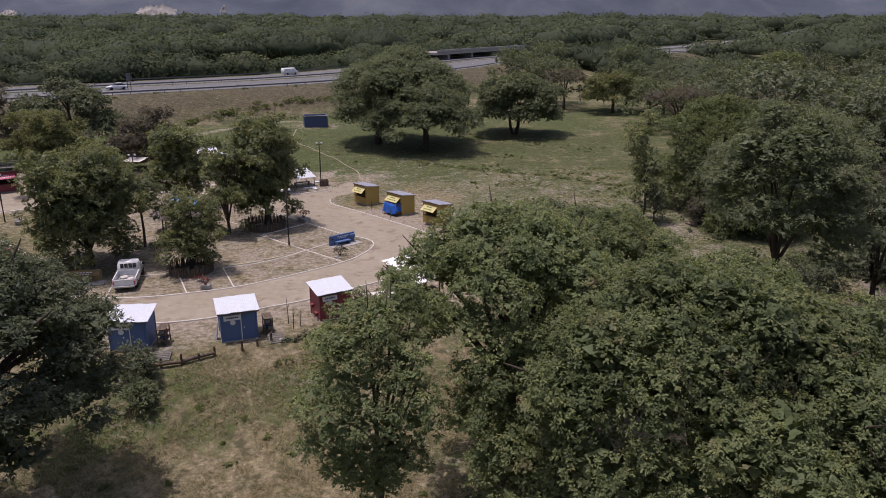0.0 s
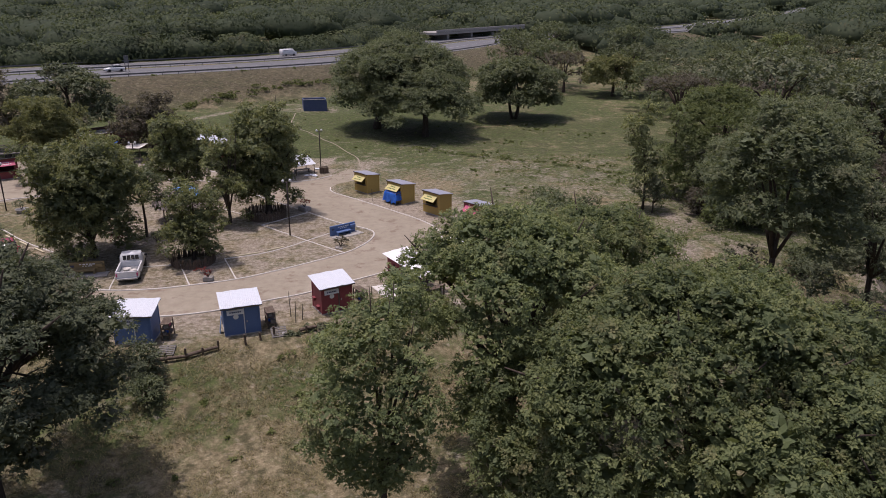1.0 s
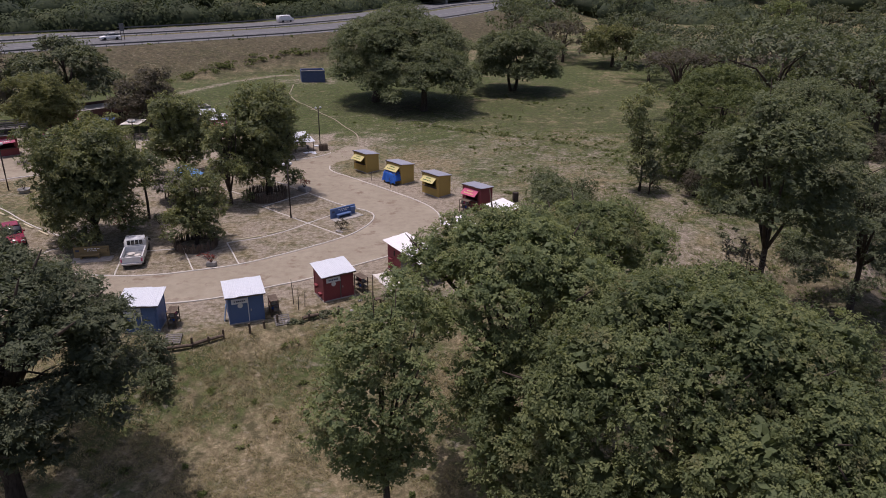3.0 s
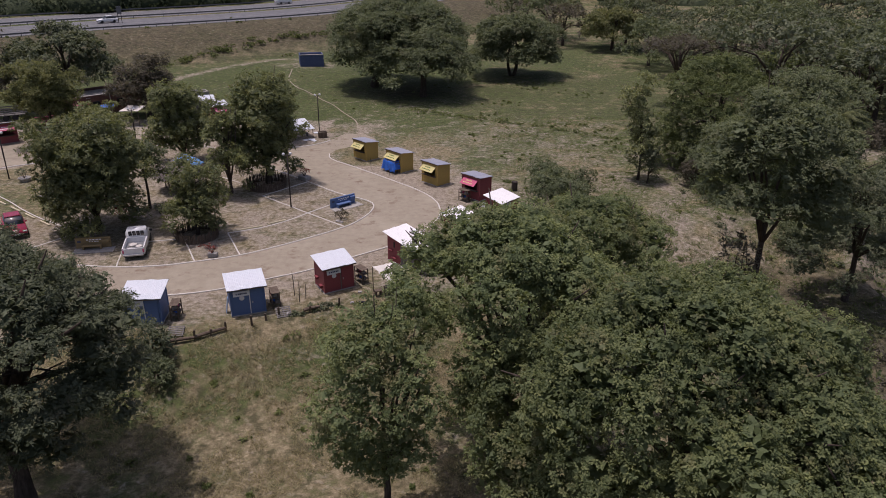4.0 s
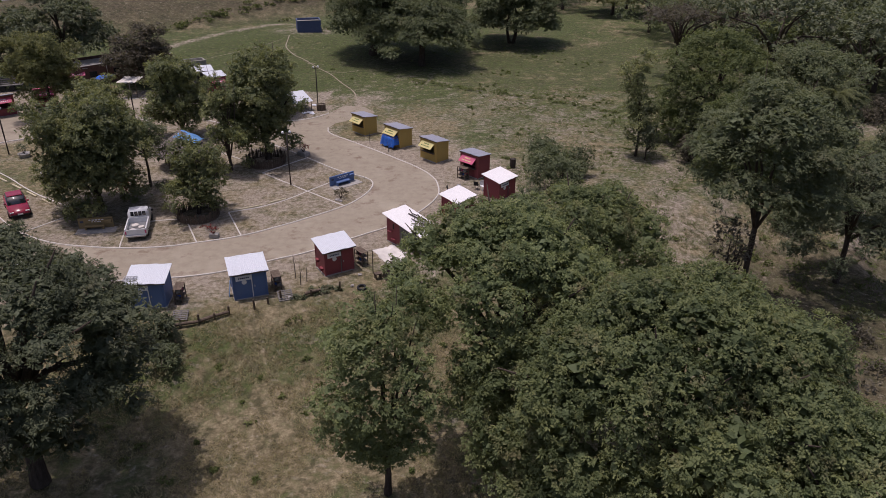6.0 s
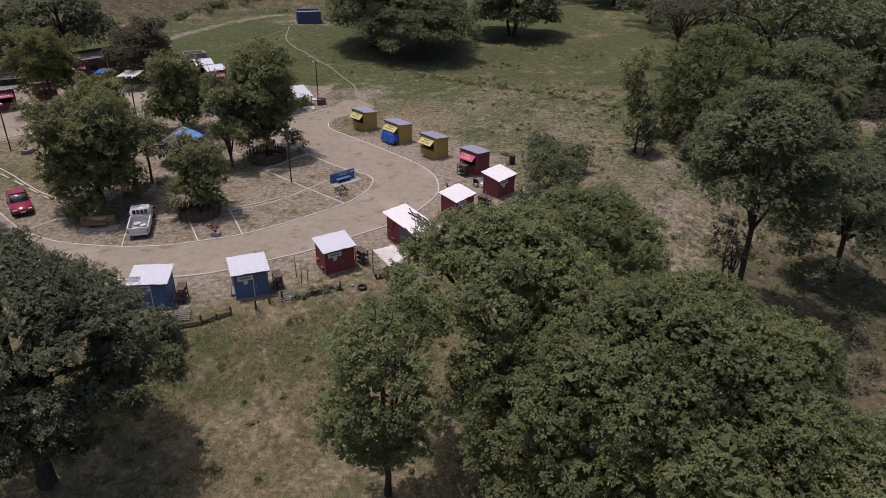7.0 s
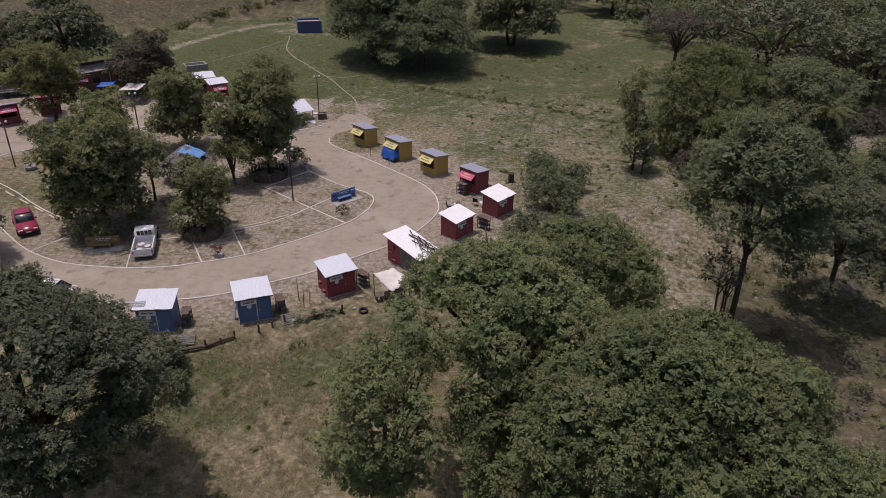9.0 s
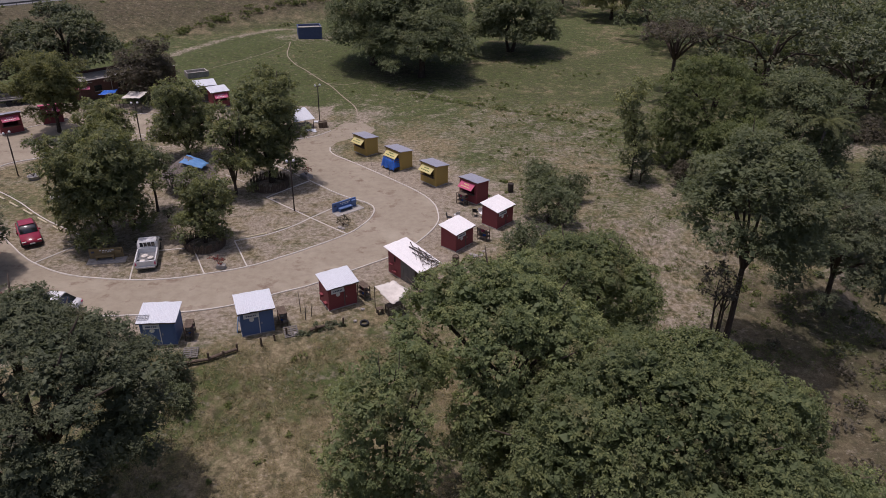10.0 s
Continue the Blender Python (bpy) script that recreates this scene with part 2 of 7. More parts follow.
L_FORE = leafy("broad_green_leaves", (0.086, 0.116, 0.054), (0.166, 0.207, 0.091), (0.284, 0.314, 0.125), (0.27, 0.20, 0.12), 0.22, 0.34, clump=0.54)
L_DARK = leafy("dark_green_leaves", (0.066, 0.081, 0.050), (0.122, 0.143, 0.081), (0.192, 0.212, 0.112), (0.19, 0.160, 0.108), 0.25, 0.26)
L_MANGO = leafy("glossy_mango_leaves", (0.080, 0.098, 0.056), (0.168, 0.194, 0.090), (0.330, 0.342, 0.122), (0.32, 0.28, 0.11), 0.5, 0.28, 0.5)
L_ACACIA = leafy("fine_acacia_leaves", (0.080, 0.100, 0.056), (0.140, 0.166, 0.086), (0.210, 0.234, 0.112), (0.20, 0.19, 0.11), 0.2, 0.32)
L_YOUNG = leafy("yellow_green_leaves", (0.074, 0.096, 0.040), (0.136, 0.168, 0.066), (0.212, 0.238, 0.092), None, 0.4)
L_OLIVE = leafy("olive_brown_leaves", (0.100, 0.115, 0.050), (0.180, 0.198, 0.085), (0.290, 0.288, 0.115), None, 0.4)
L_GREY = leafy("sparse_grey_leaves", (0.085, 0.075, 0.058), (0.140, 0.125, 0.092), (0.20, 0.18, 0.125), None, 0.5)
L_FAR = leafy("far_woods_leaves", (0.036, 0.051, 0.029), (0.072, 0.093, 0.048), (0.134, 0.156, 0.072), (0.13, 0.125, 0.075), 0.055, 0.28, 0.8, 0.12, 0.55)
L_GRASS = leafy("dry_grass_blades", (0.17, 0.15, 0.075), (0.33, 0.285, 0.150), (0.52, 0.45, 0.27), (0.14, 0.16, 0.06), 0.25, single=0.45, clump=0.0)
L_WEED = leafy("green_weeds", (0.065, 0.088, 0.030), (0.120, 0.150, 0.048), (0.195, 0.215, 0.075), None, 0.6)
L_RED = leafy("red_leaved_plant", (0.10, 0.02, 0.02), (0.22, 0.04, 0.04), (0.30, 0.09, 0.06), None, 0.8)


# ---------------- mesh helpers ----------------
def part(name, bm, mat, parent=None, label="", smooth=False):
    me = bpy.data.meshes.new(name)
    bm.normal_update()
    bm.to_mesh(me)
    bm.free()
    if smooth:
        me.polygons.foreach_set("use_smooth", [True] * len(me.polygons))
    me.materials.append(mat)
    ob = new(name, me)
    ob.parent = parent
    if label:
        tagged(ob, label)
    return ob


def empty(name, m, label="", category="", group="", kind=""):
    ob = new(name)
    ob.matrix_world = m
    ob.empty_display_size = 0.2
    return tagged(ob, label, category, group, kind)


def arrays(name, verts, faces, mat, parent=None, smooth=False, tone=None):
    """A mesh object from numpy vertices and faces of one size."""
    me = bpy.data.meshes.new(name)
    verts, faces = np.asarray(verts, np.float32), np.asarray(faces, np.int32)
    k = faces.shape[1]
    me.vertices.add(len(verts))
    me.vertices.foreach_set("co", verts.ravel())
    me.loops.add(faces.size)
    me.loops.foreach_set("vertex_index", faces.ravel())
    me.polygons.add(len(faces))
    me.polygons.foreach_set("loop_start", np.arange(0, faces.size, k, dtype=np.int32))
    if smooth:
        me.polygons.foreach_set("use_smooth", np.ones(len(faces), bool))
    me.update(calc_edges=True)
    if tone is not None:
        me.attributes.new("tone", "FLOAT", "POINT").data.foreach_set("value", np.asarray(tone, np.float32))
    me.materials.append(mat)
    ob = new(name, me)
    ob.parent = parent
    return ob


def box(bm, x0, x1, y0, y1, z0, z1, bevel=0.0, m=None):
    """Adds a box with bevelled edges to bm."""
    r = bmesh.ops.create_cube(bm, size=1)
    vs = r["verts"]
    for v in vs:
        v.co = Vector(((x0 + x1) / 2 + v.co.x * (x1 - x0), (y0 + y1) / 2 + v.co.y * (y1 - y0), (z0 + z1) / 2 + v.co.z * (z1 - z0)))
        if m is not None:
            v.co = m @ v.co
    if bevel:
        es = list({e for v in vs for e in v.link_edges})
        bmesh.ops.bevel(bm, geom=es, offset=bevel, segments=1, affect="EDGES")
    return bm


def boxed(*a, bevel=0.01, m=None):
    return box(bmesh.new(), *a, bevel=bevel, m=m)


def tube(bm, pts, radii, seg=8, cap=True):
    """A tapered tube along points."""
    rings = []
    pts = [Vector(p) for p in pts]
    for i, p in enumerate(pts):
        d = (pts[min(i + 1, len(pts) - 1)] - pts[max(i - 1, 0)]).normalized()
        q = d.to_track_quat("Z", "Y")
        rings.append([bm.verts.new(p + q @ Vector((math.cos(a) * radii[i], math.sin(a) * radii[i], 0))) for a in [2 * math.pi * k / seg for k in range(seg)]])
    for a, b in zip(rings, rings[1:]):
        for k in range(seg):
            bm.faces.new((a[k], a[(k + 1) % seg], b[(k + 1) % seg], b[k]))
    if cap:
        bm.faces.new(list(reversed(rings[0])))
        bm.faces.new(rings[-1])
    return bm


def lathe(profile, seg=16, bm=None, off=(0, 0, 0)):
    """A turned shape from (radius, z) pairs."""
    bm = bm or bmesh.new()
    rings = [[bm.verts.new((off[0] + r * math.cos(2 * math.pi * k / seg), off[1] + r * math.sin(2 * math.pi * k / seg), off[2] + z)) for k in range(seg)] for r, z in profile]
    for a, b in zip(rings, rings[1:]):
        for k in range(seg):
            bm.faces.new((a[k], a[(k + 1) % seg], b[(k + 1) % seg], b[k]))
    bm.faces.new(list(reversed(rings[0])))
    bm.faces.new(rings[-1])
    return bm


def smooth_line(pts, step=0.6, closed=False):
    """Catmull-Rom through plan points, resampled."""
    p = [np.array(q, float) for q in pts]
    n = len(p)
    out = []
    for i in range(n if closed else n - 1):
        if closed:
            a, b, c, d = p[(i - 1) % n], p[i], p[(i + 1) % n], p[(i + 2) % n]
        else:
            a, b, c, d = p[max(i - 1, 0)], p[i], p[i + 1], p[min(i + 2, n - 1)]
        k = max(1, int(np.linalg.norm(c - b) / step))
        for j in range(k):
            t = j / k
            out.append(0.5 * (2 * b + (c - a) * t + (2 * a - 5 * b + 4 * c - d) * t * t + (3 * b - a - 3 * c + d) * t ** 3))
    if not closed:
        out.append(p[-1])
    return np.array(out)


def seg_dist(X, Y, line):
    """Distance of plan points to a polyline, and the side (positive to the left of its direction)."""
    best = np.full(X.shape, 1e9)
    side = np.zeros(X.shape)
    for (ax, ay), (bx, by) in zip(line, line[1:]):
        dx, dy = bx - ax, by - ay
        t = np.clip(((X - ax) * dx + (Y - ay) * dy) / (dx * dx + dy * dy), 0, 1)
        ex, ey = X - ax - t * dx, Y - ay - t * dy
        d = np.hypot(ex, ey)
        s = dx * (Y - ay) - dy * (X - ax)
        up = d < best
        best = np.where(up, d, best)
        side = np.where(up, np.sign(s), side)
    return best, side


def sstep(a, b, x):
    t = np.clip((x - a) / (b - a), 0, 1)
    return t * t * (3 - 2 * t)


# ---------------- plan ----------------
TERRACE = [(-400, 36), (-60, 38.5), (-20, 40.2), (-12, 42.2), (-6, 44.6), (-1, 47), (5, 53), (13, 60), (28, 63), (60, 66), (400, 90)]
HIGHWAY = smooth_line([(-420, -80), (-200, 75), (-136.5, 117.5), (-88.5, 162.5), (-62.5, 181.5), (-43, 197), (-25, 219), (-7, 251), (12, 290), (52, 335), (107, 379), (186, 484), (300, 650), (420, 860)], 8.0)
OUTER = [(-75, 44.5), (-40, 44.3), (-24.25, 45.05), (-19.44, 45.64), (-16.27, 46.47), (-12.8, 48.4), (-9.94, 50.0), (-6.59, 52.7), (-4.3, 54.5), (-2.19, 57.0), (-0.96, 59.2), (-0.18, 61.4), (-0.18, 63.7), (-0.74, 65.95), (-2.21, 68.44), (-4.67, 71.2), (-7.29, 74.0), (-10.05, 76.8), (-11.85, 78.5), (-12.75, 80.0), (-12.9, 81.2)]
ISLAND = [(-47, 66), (-41.5, 60.4), (-37.5, 56.2), (-34.66, 53.5), (-31.67, 51.65), (-29.22, 50.77), (-24.95, 50.3), (-21.86, 50.52), (-19.34, 51.29), (-16.14, 52.56), (-13.47, 54.36), (-10.89, 56.48), (-8.45, 58.72), (-7.28, 60.48), (-6.5, 62.57), (-6.41, 64.23), (-7.18, 65.54), (-10.22, 67.6), (-13.75, 71.14), (-18.76, 75.9), (-22.6, 80.0), (-28, 84.0), (-34.5, 84.4), (-41.6, 78.6), (-47.9, 74.3)]
FAR_KERB = [(-62, 74), (-53.2, 84.3), (-50.5, 88.0), (-45, 92.3), (-38, 93.0), (-30, 89.8), (-23, 85.3), (-18.66, 83.9), (-16.35, 84.36), (-14.5, 85.87), (-13.62, 87.2)]

GULLY = [(44, 74), (40.5, 64), (38.4, 57), (37.2, 51.5), (37.4, 46), (39.5, 38), (43, 28)]


def ground_z(X, Y):
    X, Y = np.asarray(X, float), np.asarray(Y, float)
    d, s = seg_dist(X, Y, TERRACE)
    drop = np.where(s < 0, sstep(-1.0, 10.5, d), 0.0)
    z = -2.35 * drop
    dh, sh = seg_dist(X, Y, HIGHWAY)
    wide = np.where(sh < 0, 24.0, 14.0)
    bank = 4.6 * (1 - sstep(20.0, 20.0 + wide, dh))
    far = 10.0 * sstep(330, 1500, Y)
    z = z + bank + far
    flat = (dh > 48)
    roll = 0.16 * np.sin(X * 0.21 + 1.3) * np.cos(Y * 0.17) + 0.10 * np.sin(X * 0.47 - Y * 0.39)
    dist = np.where(s < 0, d, -d)
    amp = np.clip(sstep(1.0, 8.0, dist) + sstep(94, 104, Y) + sstep(9, 16, X), 0, 1)
    dg, _ = seg_dist(X, Y, GULLY)
    return z + roll * amp * flat - 1.5 * np.exp(-(dg / 1.7) ** 2)


def gz(x, y):
    return float(ground_z(np.array([x]), np.array([y]))[0])


# ---------------- ground, road, kerbs, highway ----------------
def build_ground():
    xs = np.unique(np.concatenate([np.arange(-70, 62, 1.0), np.linspace(-160, -70, 40), np.linspace(62, 160, 40), np.linspace(-900, -160, 40), np.linspace(160, 900, 40), np.linspace(-4000, -900, 12), np.linspace(900, 4000, 12)]))
    ys = np.unique(np.concatenate([np.arange(4, 152, 1.0), np.arange(152, 240, 2.5), np.linspace(240, 700, 50), np.linspace(700, 4200, 24), np.linspace(-300, 4, 30)]))
    X, Y = np.meshgrid(xs, ys)
    Z = ground_z(X, Y)
    nx, ny = len(xs), len(ys)
    idx = np.arange(nx * ny).reshape(ny, nx)
    faces = np.stack([idx[:-1, :-1], idx[:-1, 1:], idx[1:, 1:], idx[1:, :-1]], -1).reshape(-1, 4)
    ob = arrays("ground", np.stack([X, Y, Z], -1).reshape(-1, 3), faces, M_GROUND, smooth=True)
    d, s = seg_dist(X, Y, TERRACE)
    out = np.where(s < 0, d, -d)
    di, si = seg_dist(X, Y, ISLAND + ISLAND[:1])
    do, so = seg_dist(X, Y, OUTER)
    island = si > 0
    right = np.where(so < 0, do, 0)
    bare = np.full(X.shape, -0.45)
    plaza = (out < 1.5) & (Y < 98) & (X > -75) & ((so > 0) | (do < 9)) & (X < 10)
    bare = np.where(plaza, 1.15 - 0.045 * right ** 1.35, bare)
    bare = np.where((so < 0) & plaza & (X < -4) & (Y < 52), 1.15 - 0.10 * right ** 1.35, bare)
    bare = np.where((so < 0) & plaza & (Y > 66), 1.5 - 0.12 * do, bare)
    bare = np.where((so < 0) & plaza & (Y > 76.5) & (X < -6), 0.25 - 0.1 * do, bare)
    bare = np.where(island, 0.80, bare)
    bare = np.where(island & (X < -33) & (Y > 60), 0.05, bare)
    bare = np.where((out > 1.5) & (X < 9) & (out < 40), -0.34, bare)
    bare = np.where((out > 1.5) & (out < 4.5) & (X < 3), -0.15, bare)
    dp, _ = seg_dist(X, Y, smooth_line([(-28, 137), (-26, 126), (-21.5, 116.5), (-17.4, 110), (-14.6, 104), (-11.6, 97.2), (-10.8, 92), (-12, 85)], 1.0))
    bare = np.maximum(bare, 0.25 - dp * 0.9)
    dp, _ = seg_dist(X, Y, smooth_line([(-60, 104), (-47, 122.8), (-44.3, 129), (-38.3, 141), (-31.3, 148), (-24, 146)], 1.0))
    bare = np.maximum(bare, 1.05 - dp * 0.8)
    dp = np.hypot((X + 25) / 1.7, Y - 141)
    bare = np.maximum(bare, 0.75 - dp * 0.16)
    dp = np.hypot(X + 10, (Y - 92) / 1.4)
    bare = np.maximum(bare, 0.9 - dp * 0.14)
    dp, _ = seg_dist(X, Y, smooth_line([(39.0, 64), (36.6, 57.2), (35.4, 52.0), (35.3, 46.5), (37, 39), (40, 30)], 1.0))
    bare = np.maximum(bare, 1.35 - dp * 0.55)
    for cx, cy, r, k in ((6, 66, 5, 0.8), (4, 72, 5, 0.55), (8, 62, 5, 0.85), (12, 78, 7, 0.5), (17, 50, 7, 0.75), (20, 60, 8, 0.7), (14, 66, 5, 0.6), (8, 92, 8, 0.45), (15, 84, 8, 0.55), (3, 88, 7, 0.48), (19, 92, 6, 0.42), (-4, 104, 7, 0.3), (2, 110, 6, 0.25), (30, 94, 5, 0.45), (23, 70, 5, 0.75), (5, 82, 7, 0.45), (17, 72, 6, 0.5), (24, 78, 5, 0.6), (16, 57, 5, 0.6)):
        bare = np.maximum(bare, k - np.hypot(X - cx, Y - cy) / r * 0.4)
    dp = np.hypot((X - 50) / 1.6, Y - 84)
    bare = np.maximum(bare, 0.95 - dp * 0.16)
    green = np.full(X.shape, 0.30)
    green = np.where(Y > 84, 0.80, green)
    green = np.where((Y > 84) & (X > 4), 0.85, green)
    green = np.where(Y > 100, 1.0, green)
    green = np.where((out > 0) & (X > 6), 0.34, green)
    green = np.where((X > 27) & (Y < 100), 0.62, green)
    green = np.where((out > 0) & (X < 6), 0.14, green)
    green = np.where((out > 0) & (X < 6) & (out < 7), 0.45, green)
    green = np.where((X > 2) & (Y > 60) & (Y < 100), 0.80, green)
    green = np.where((X < 2) & (Y > 94), 1.3, green)
    dh, sh = seg_dist(X, Y, HIGHWAY)
    slope = (dh < 43) & (dh > 18)
    green = np.where(slope & (sh < 0), 0.66, green)
    bare = np.where(slope & (sh < 0), -0.62, bare)
    green = np.where((dh < 43) & (sh > 0), 1.1, green)
    green = np.where((dh < 47) & (dh > 41) & (sh < 0), 0.9, green)
    green = np.where((Y > 170) & ~slope, 0.5, green)
    brush_shade = np.full(X.shape, -1.0)
    brush_shade = np.where((X > 7) & (Y > 50) & (Y < 130), -0.05, brush_shade)
    brush_shade = np.where((X > 2) & (Y > 100) & (Y < 135), 0.12, brush_shade)
    brush_shade = np.where((X > 24) & (Y < 112) & (Y > 30), 0.15, brush_shade)
    # gully ground: brown dirt, darkened further to paint in the shade there
    brush_shade = np.where((X > 22) & (Y < 56), 0.7, brush_shade)
    brush_shade = np.where(slope & (sh < 0), 0.85 - 0.6 * sstep(32, 43, dh), brush_shade)
    brush_shade = np.maximum(brush_shade, 0.75 - np.hypot((X + 5) / 1.6, Y - 116) * 0.09)
    for n, v in (("bare", bare), ("green", green), ("brush_shade", brush_shade)):
        a = ob.data.attributes.new(n, "FLOAT", "POINT")
        a.data.foreach_set("value", v.astype(np.float32).ravel())
    return tagged(ob, "dry grass, green field and bare pale soil", "ground", kind="structure")


build_ground()


def build_road():
    bm = bmesh.new()
    outer = [tuple(p) for p in smooth_line(OUTER, 0.8)] + [(-12.3, 83.0), (-10.6, 84.6), (-8.6, 86.0), (-8.0, 87.8), (-9.6, 90.2), (-12.2, 90.6), (-12.6, 89.5)] + [tuple(p) for p in smooth_line(FAR_KERB, 0.8)][::-1] + [(-80, 58)]
    inner = [tuple(p) for p in smooth_line(ISLAND, 0.8, True)]
    edges = []
    for loop in (outer, inner):
        vs = [bm.verts.new((x, y, 0.012)) for x, y in loop]
        edges += [bm.edges.new((vs[i], vs[(i + 1) % len(vs)])) for i in range(len(vs))]
    bmesh.ops.triangle_fill(bm, use_beauty=True, edges=edges)
    for f in bm.faces:
        if f.normal.z < 0:
            f.normal_flip()
    return tagged(part("road", bm, M_ROAD), "pale tan packed-dirt loop road", "road", kind="structure")


build_road()


def kerb(pts, mat=None, w=0.12, h=0.08, closed=False, step=0.7, label="white-painted low concrete kerb along the dirt road"):
    line = smooth_line(pts, step, closed)
    bm = bmesh.new()
    n = len(line)
    rings = []
    for i, p in enumerate(line):
        a, b = (line[(i - 1) % n], line[(i + 1) % n]) if closed else (line[max(i - 1, 0)], line[min(i + 1, n - 1)])
        d = (b - a) / max(1e-6, np.linalg.norm(b - a))
        nx, ny = -d[1], d[0]
        j = 0.012 * math.sin(i * 1.7) + 0.01 * math.sin(i * 0.63)
        z = 0.0
        prof = ((-w / 2, -0.05), (-w / 2, h - 0.03), (-w / 2 + 0.03, h), (w / 2 - 0.03, h), (w / 2, h - 0.03), (w / 2, -0.05))
        rings.append([bm.verts.new((p[0] + nx * (u + j), p[1] + ny * (u + j), z + v)) for u, v in prof])
    pairs = list(zip(rings, rings[1:])) + ([(rings[-1], rings[0])] if closed else [])
    for a, b in pairs:
        for k in range(5):
            bm.faces.new((a[k], a[k + 1], b[k + 1], b[k]))
    if not closed:
        bm.faces.new(rings[0])
        bm.faces.new(list(reversed(rings[-1])))
    bmesh.ops.recalc_face_normals(bm, faces=bm.faces[:])
    return tagged(part("kerb", bm, mat or M_KERB), label, "kerb", kind="structure")


kerb(OUTER[1:])
kerb(ISLAND, closed=True)
kerb(FAR_KERB)
for pts in ([(-33.9, 52.9), (-31.3, 56.7)], [(-44.4, 67.5), (-41.6, 65.4), (-36.9, 61.3), (-32.0, 57.9)], [(-25.0, 50.4), (-26.0, 54.6)],
            [(-25.4, 55.0), (-22.1, 55.8), (-21.3, 55.8)], [(-19.3, 51.4), (-21.5, 55.8)], [(-16.1, 52.7), (-18.2, 57.1)],
            [(-18.3, 57.2), (-15.8, 58.4), (-14.0, 59.9), (-12.24, 62.1), (-10.4, 64.4)], [(-17.4, 66.7), (-12.24, 62.1), (-8.5, 58.8)],
            [(-17.4, 66.7), (-13.8, 71.0)], [(-38.4, 85.8), (-34.6, 84.3)], [(-35.6, 82.8), (-33.1, 85.3)], [(-22.9, 72.5), (-20.5, 70.6)], [(-22.2, 79.6), (-18.8, 75.8)]):
    kerb(pts, w=0.11, h=0.05, step=0.9, label="white-painted kerb line dividing the parking bays")
for pts in ([(-17.9, 57.5), (-15.7, 58.7)], [(-15.2, 59.2), (-13.9, 60.2)]):
    kerb(pts, M_YKERB, 0.12, 0.14, label="yellow-painted kerb beside the parking bay")


def wheel_stop(x, y, yaw):
    bm = boxed(-0.85, 0.85, -0.08, 0.08, 0, 0.13, bevel=0.03)
    ob = part("wheel_stop", bm, M_YKERB)
    ob.matrix_world = pose(x, y, 0, 0, 0, yaw)
    return tagged(ob, "faded yellow concrete wheel stop on bare soil", "wheel stop", "wheel stops along the parking bays")


for i in range(6):
    t = i / 5
    wheel_stop(-43.6 + 11.0 * t, 66.1 - 8.6 * t, -38)


def strip(name, line, a, b, z, mat, label, kind="structure", cat="road"):
    """A ribbon between two offsets of a line."""
    vs, fs = [], []
    n = len(line)
    for i in range(n):
        d = line[min(i + 1, n - 1)] - line[max(i - 1, 0)]
        d = d / np.linalg.norm(d)
        nrm = np.array([-d[1], d[0]])
        for o in (a, b):
            q = line[i] + nrm * o
            zz = max(gz(q[0], q[1]), gz(line[i][0], line[i][1])) if z is None else gz(line[i][0], line[i][1]) + z
            vs.append((q[0], q[1], zz))
    fs = [(2 * i, 2 * i + 1, 2 * i + 3, 2 * i + 2) for i in range(n - 1)]
    return tagged(arrays(name, vs, fs, mat), label, cat, kind=kind)


HW = HIGHWAY[10:-2]
M_LINE = painted("white_road_line", (0.42, 0.42, 0.40), 0.8, 0.3)
strip("highway_near_lanes", HW, -18.5, -1.4, 0.06, M_ASPHALT, "grey asphalt highway lanes on an embankment")
strip("highway_far_lanes", HW, 1.4, 15.5, 0.06, M_ASPHALT, "grey asphalt highway lanes on an embankment")
for o in (-17.6, -9.8, -2.0, 2.0, 8.2, 14.6):
    strip("road_line", HW, o - 0.07, o + 0.07, 0.075, M_LINE, "white painted edge line on the highway", cat="road line")


strip("footpath", smooth_line([(-27.5, 137), (-26, 126), (-21.5, 116.5), (-17.4, 110), (-14.6, 104), (-11.6, 97.2), (-10.8, 93)], 1.0), -0.09, 0.09, 0.035, M_ROAD, "narrow trodden earth path across the green field", cat="path")
strip("footpath", smooth_line([(-17.2, 109.6), (-14.2, 108.4), (-12.0, 110.0)], 1.0), -0.06, 0.06, 0.04, M_ROAD, "faint branch of a trodden earth path in grass", cat="path")
strip("footpath", smooth_line([(-36.5, 117.5), (-32.5, 124.5), (-28.2, 134)], 1.0), -0.06, 0.06, 0.035, M_ROAD, "faint trodden path through meadow grass", cat="path")


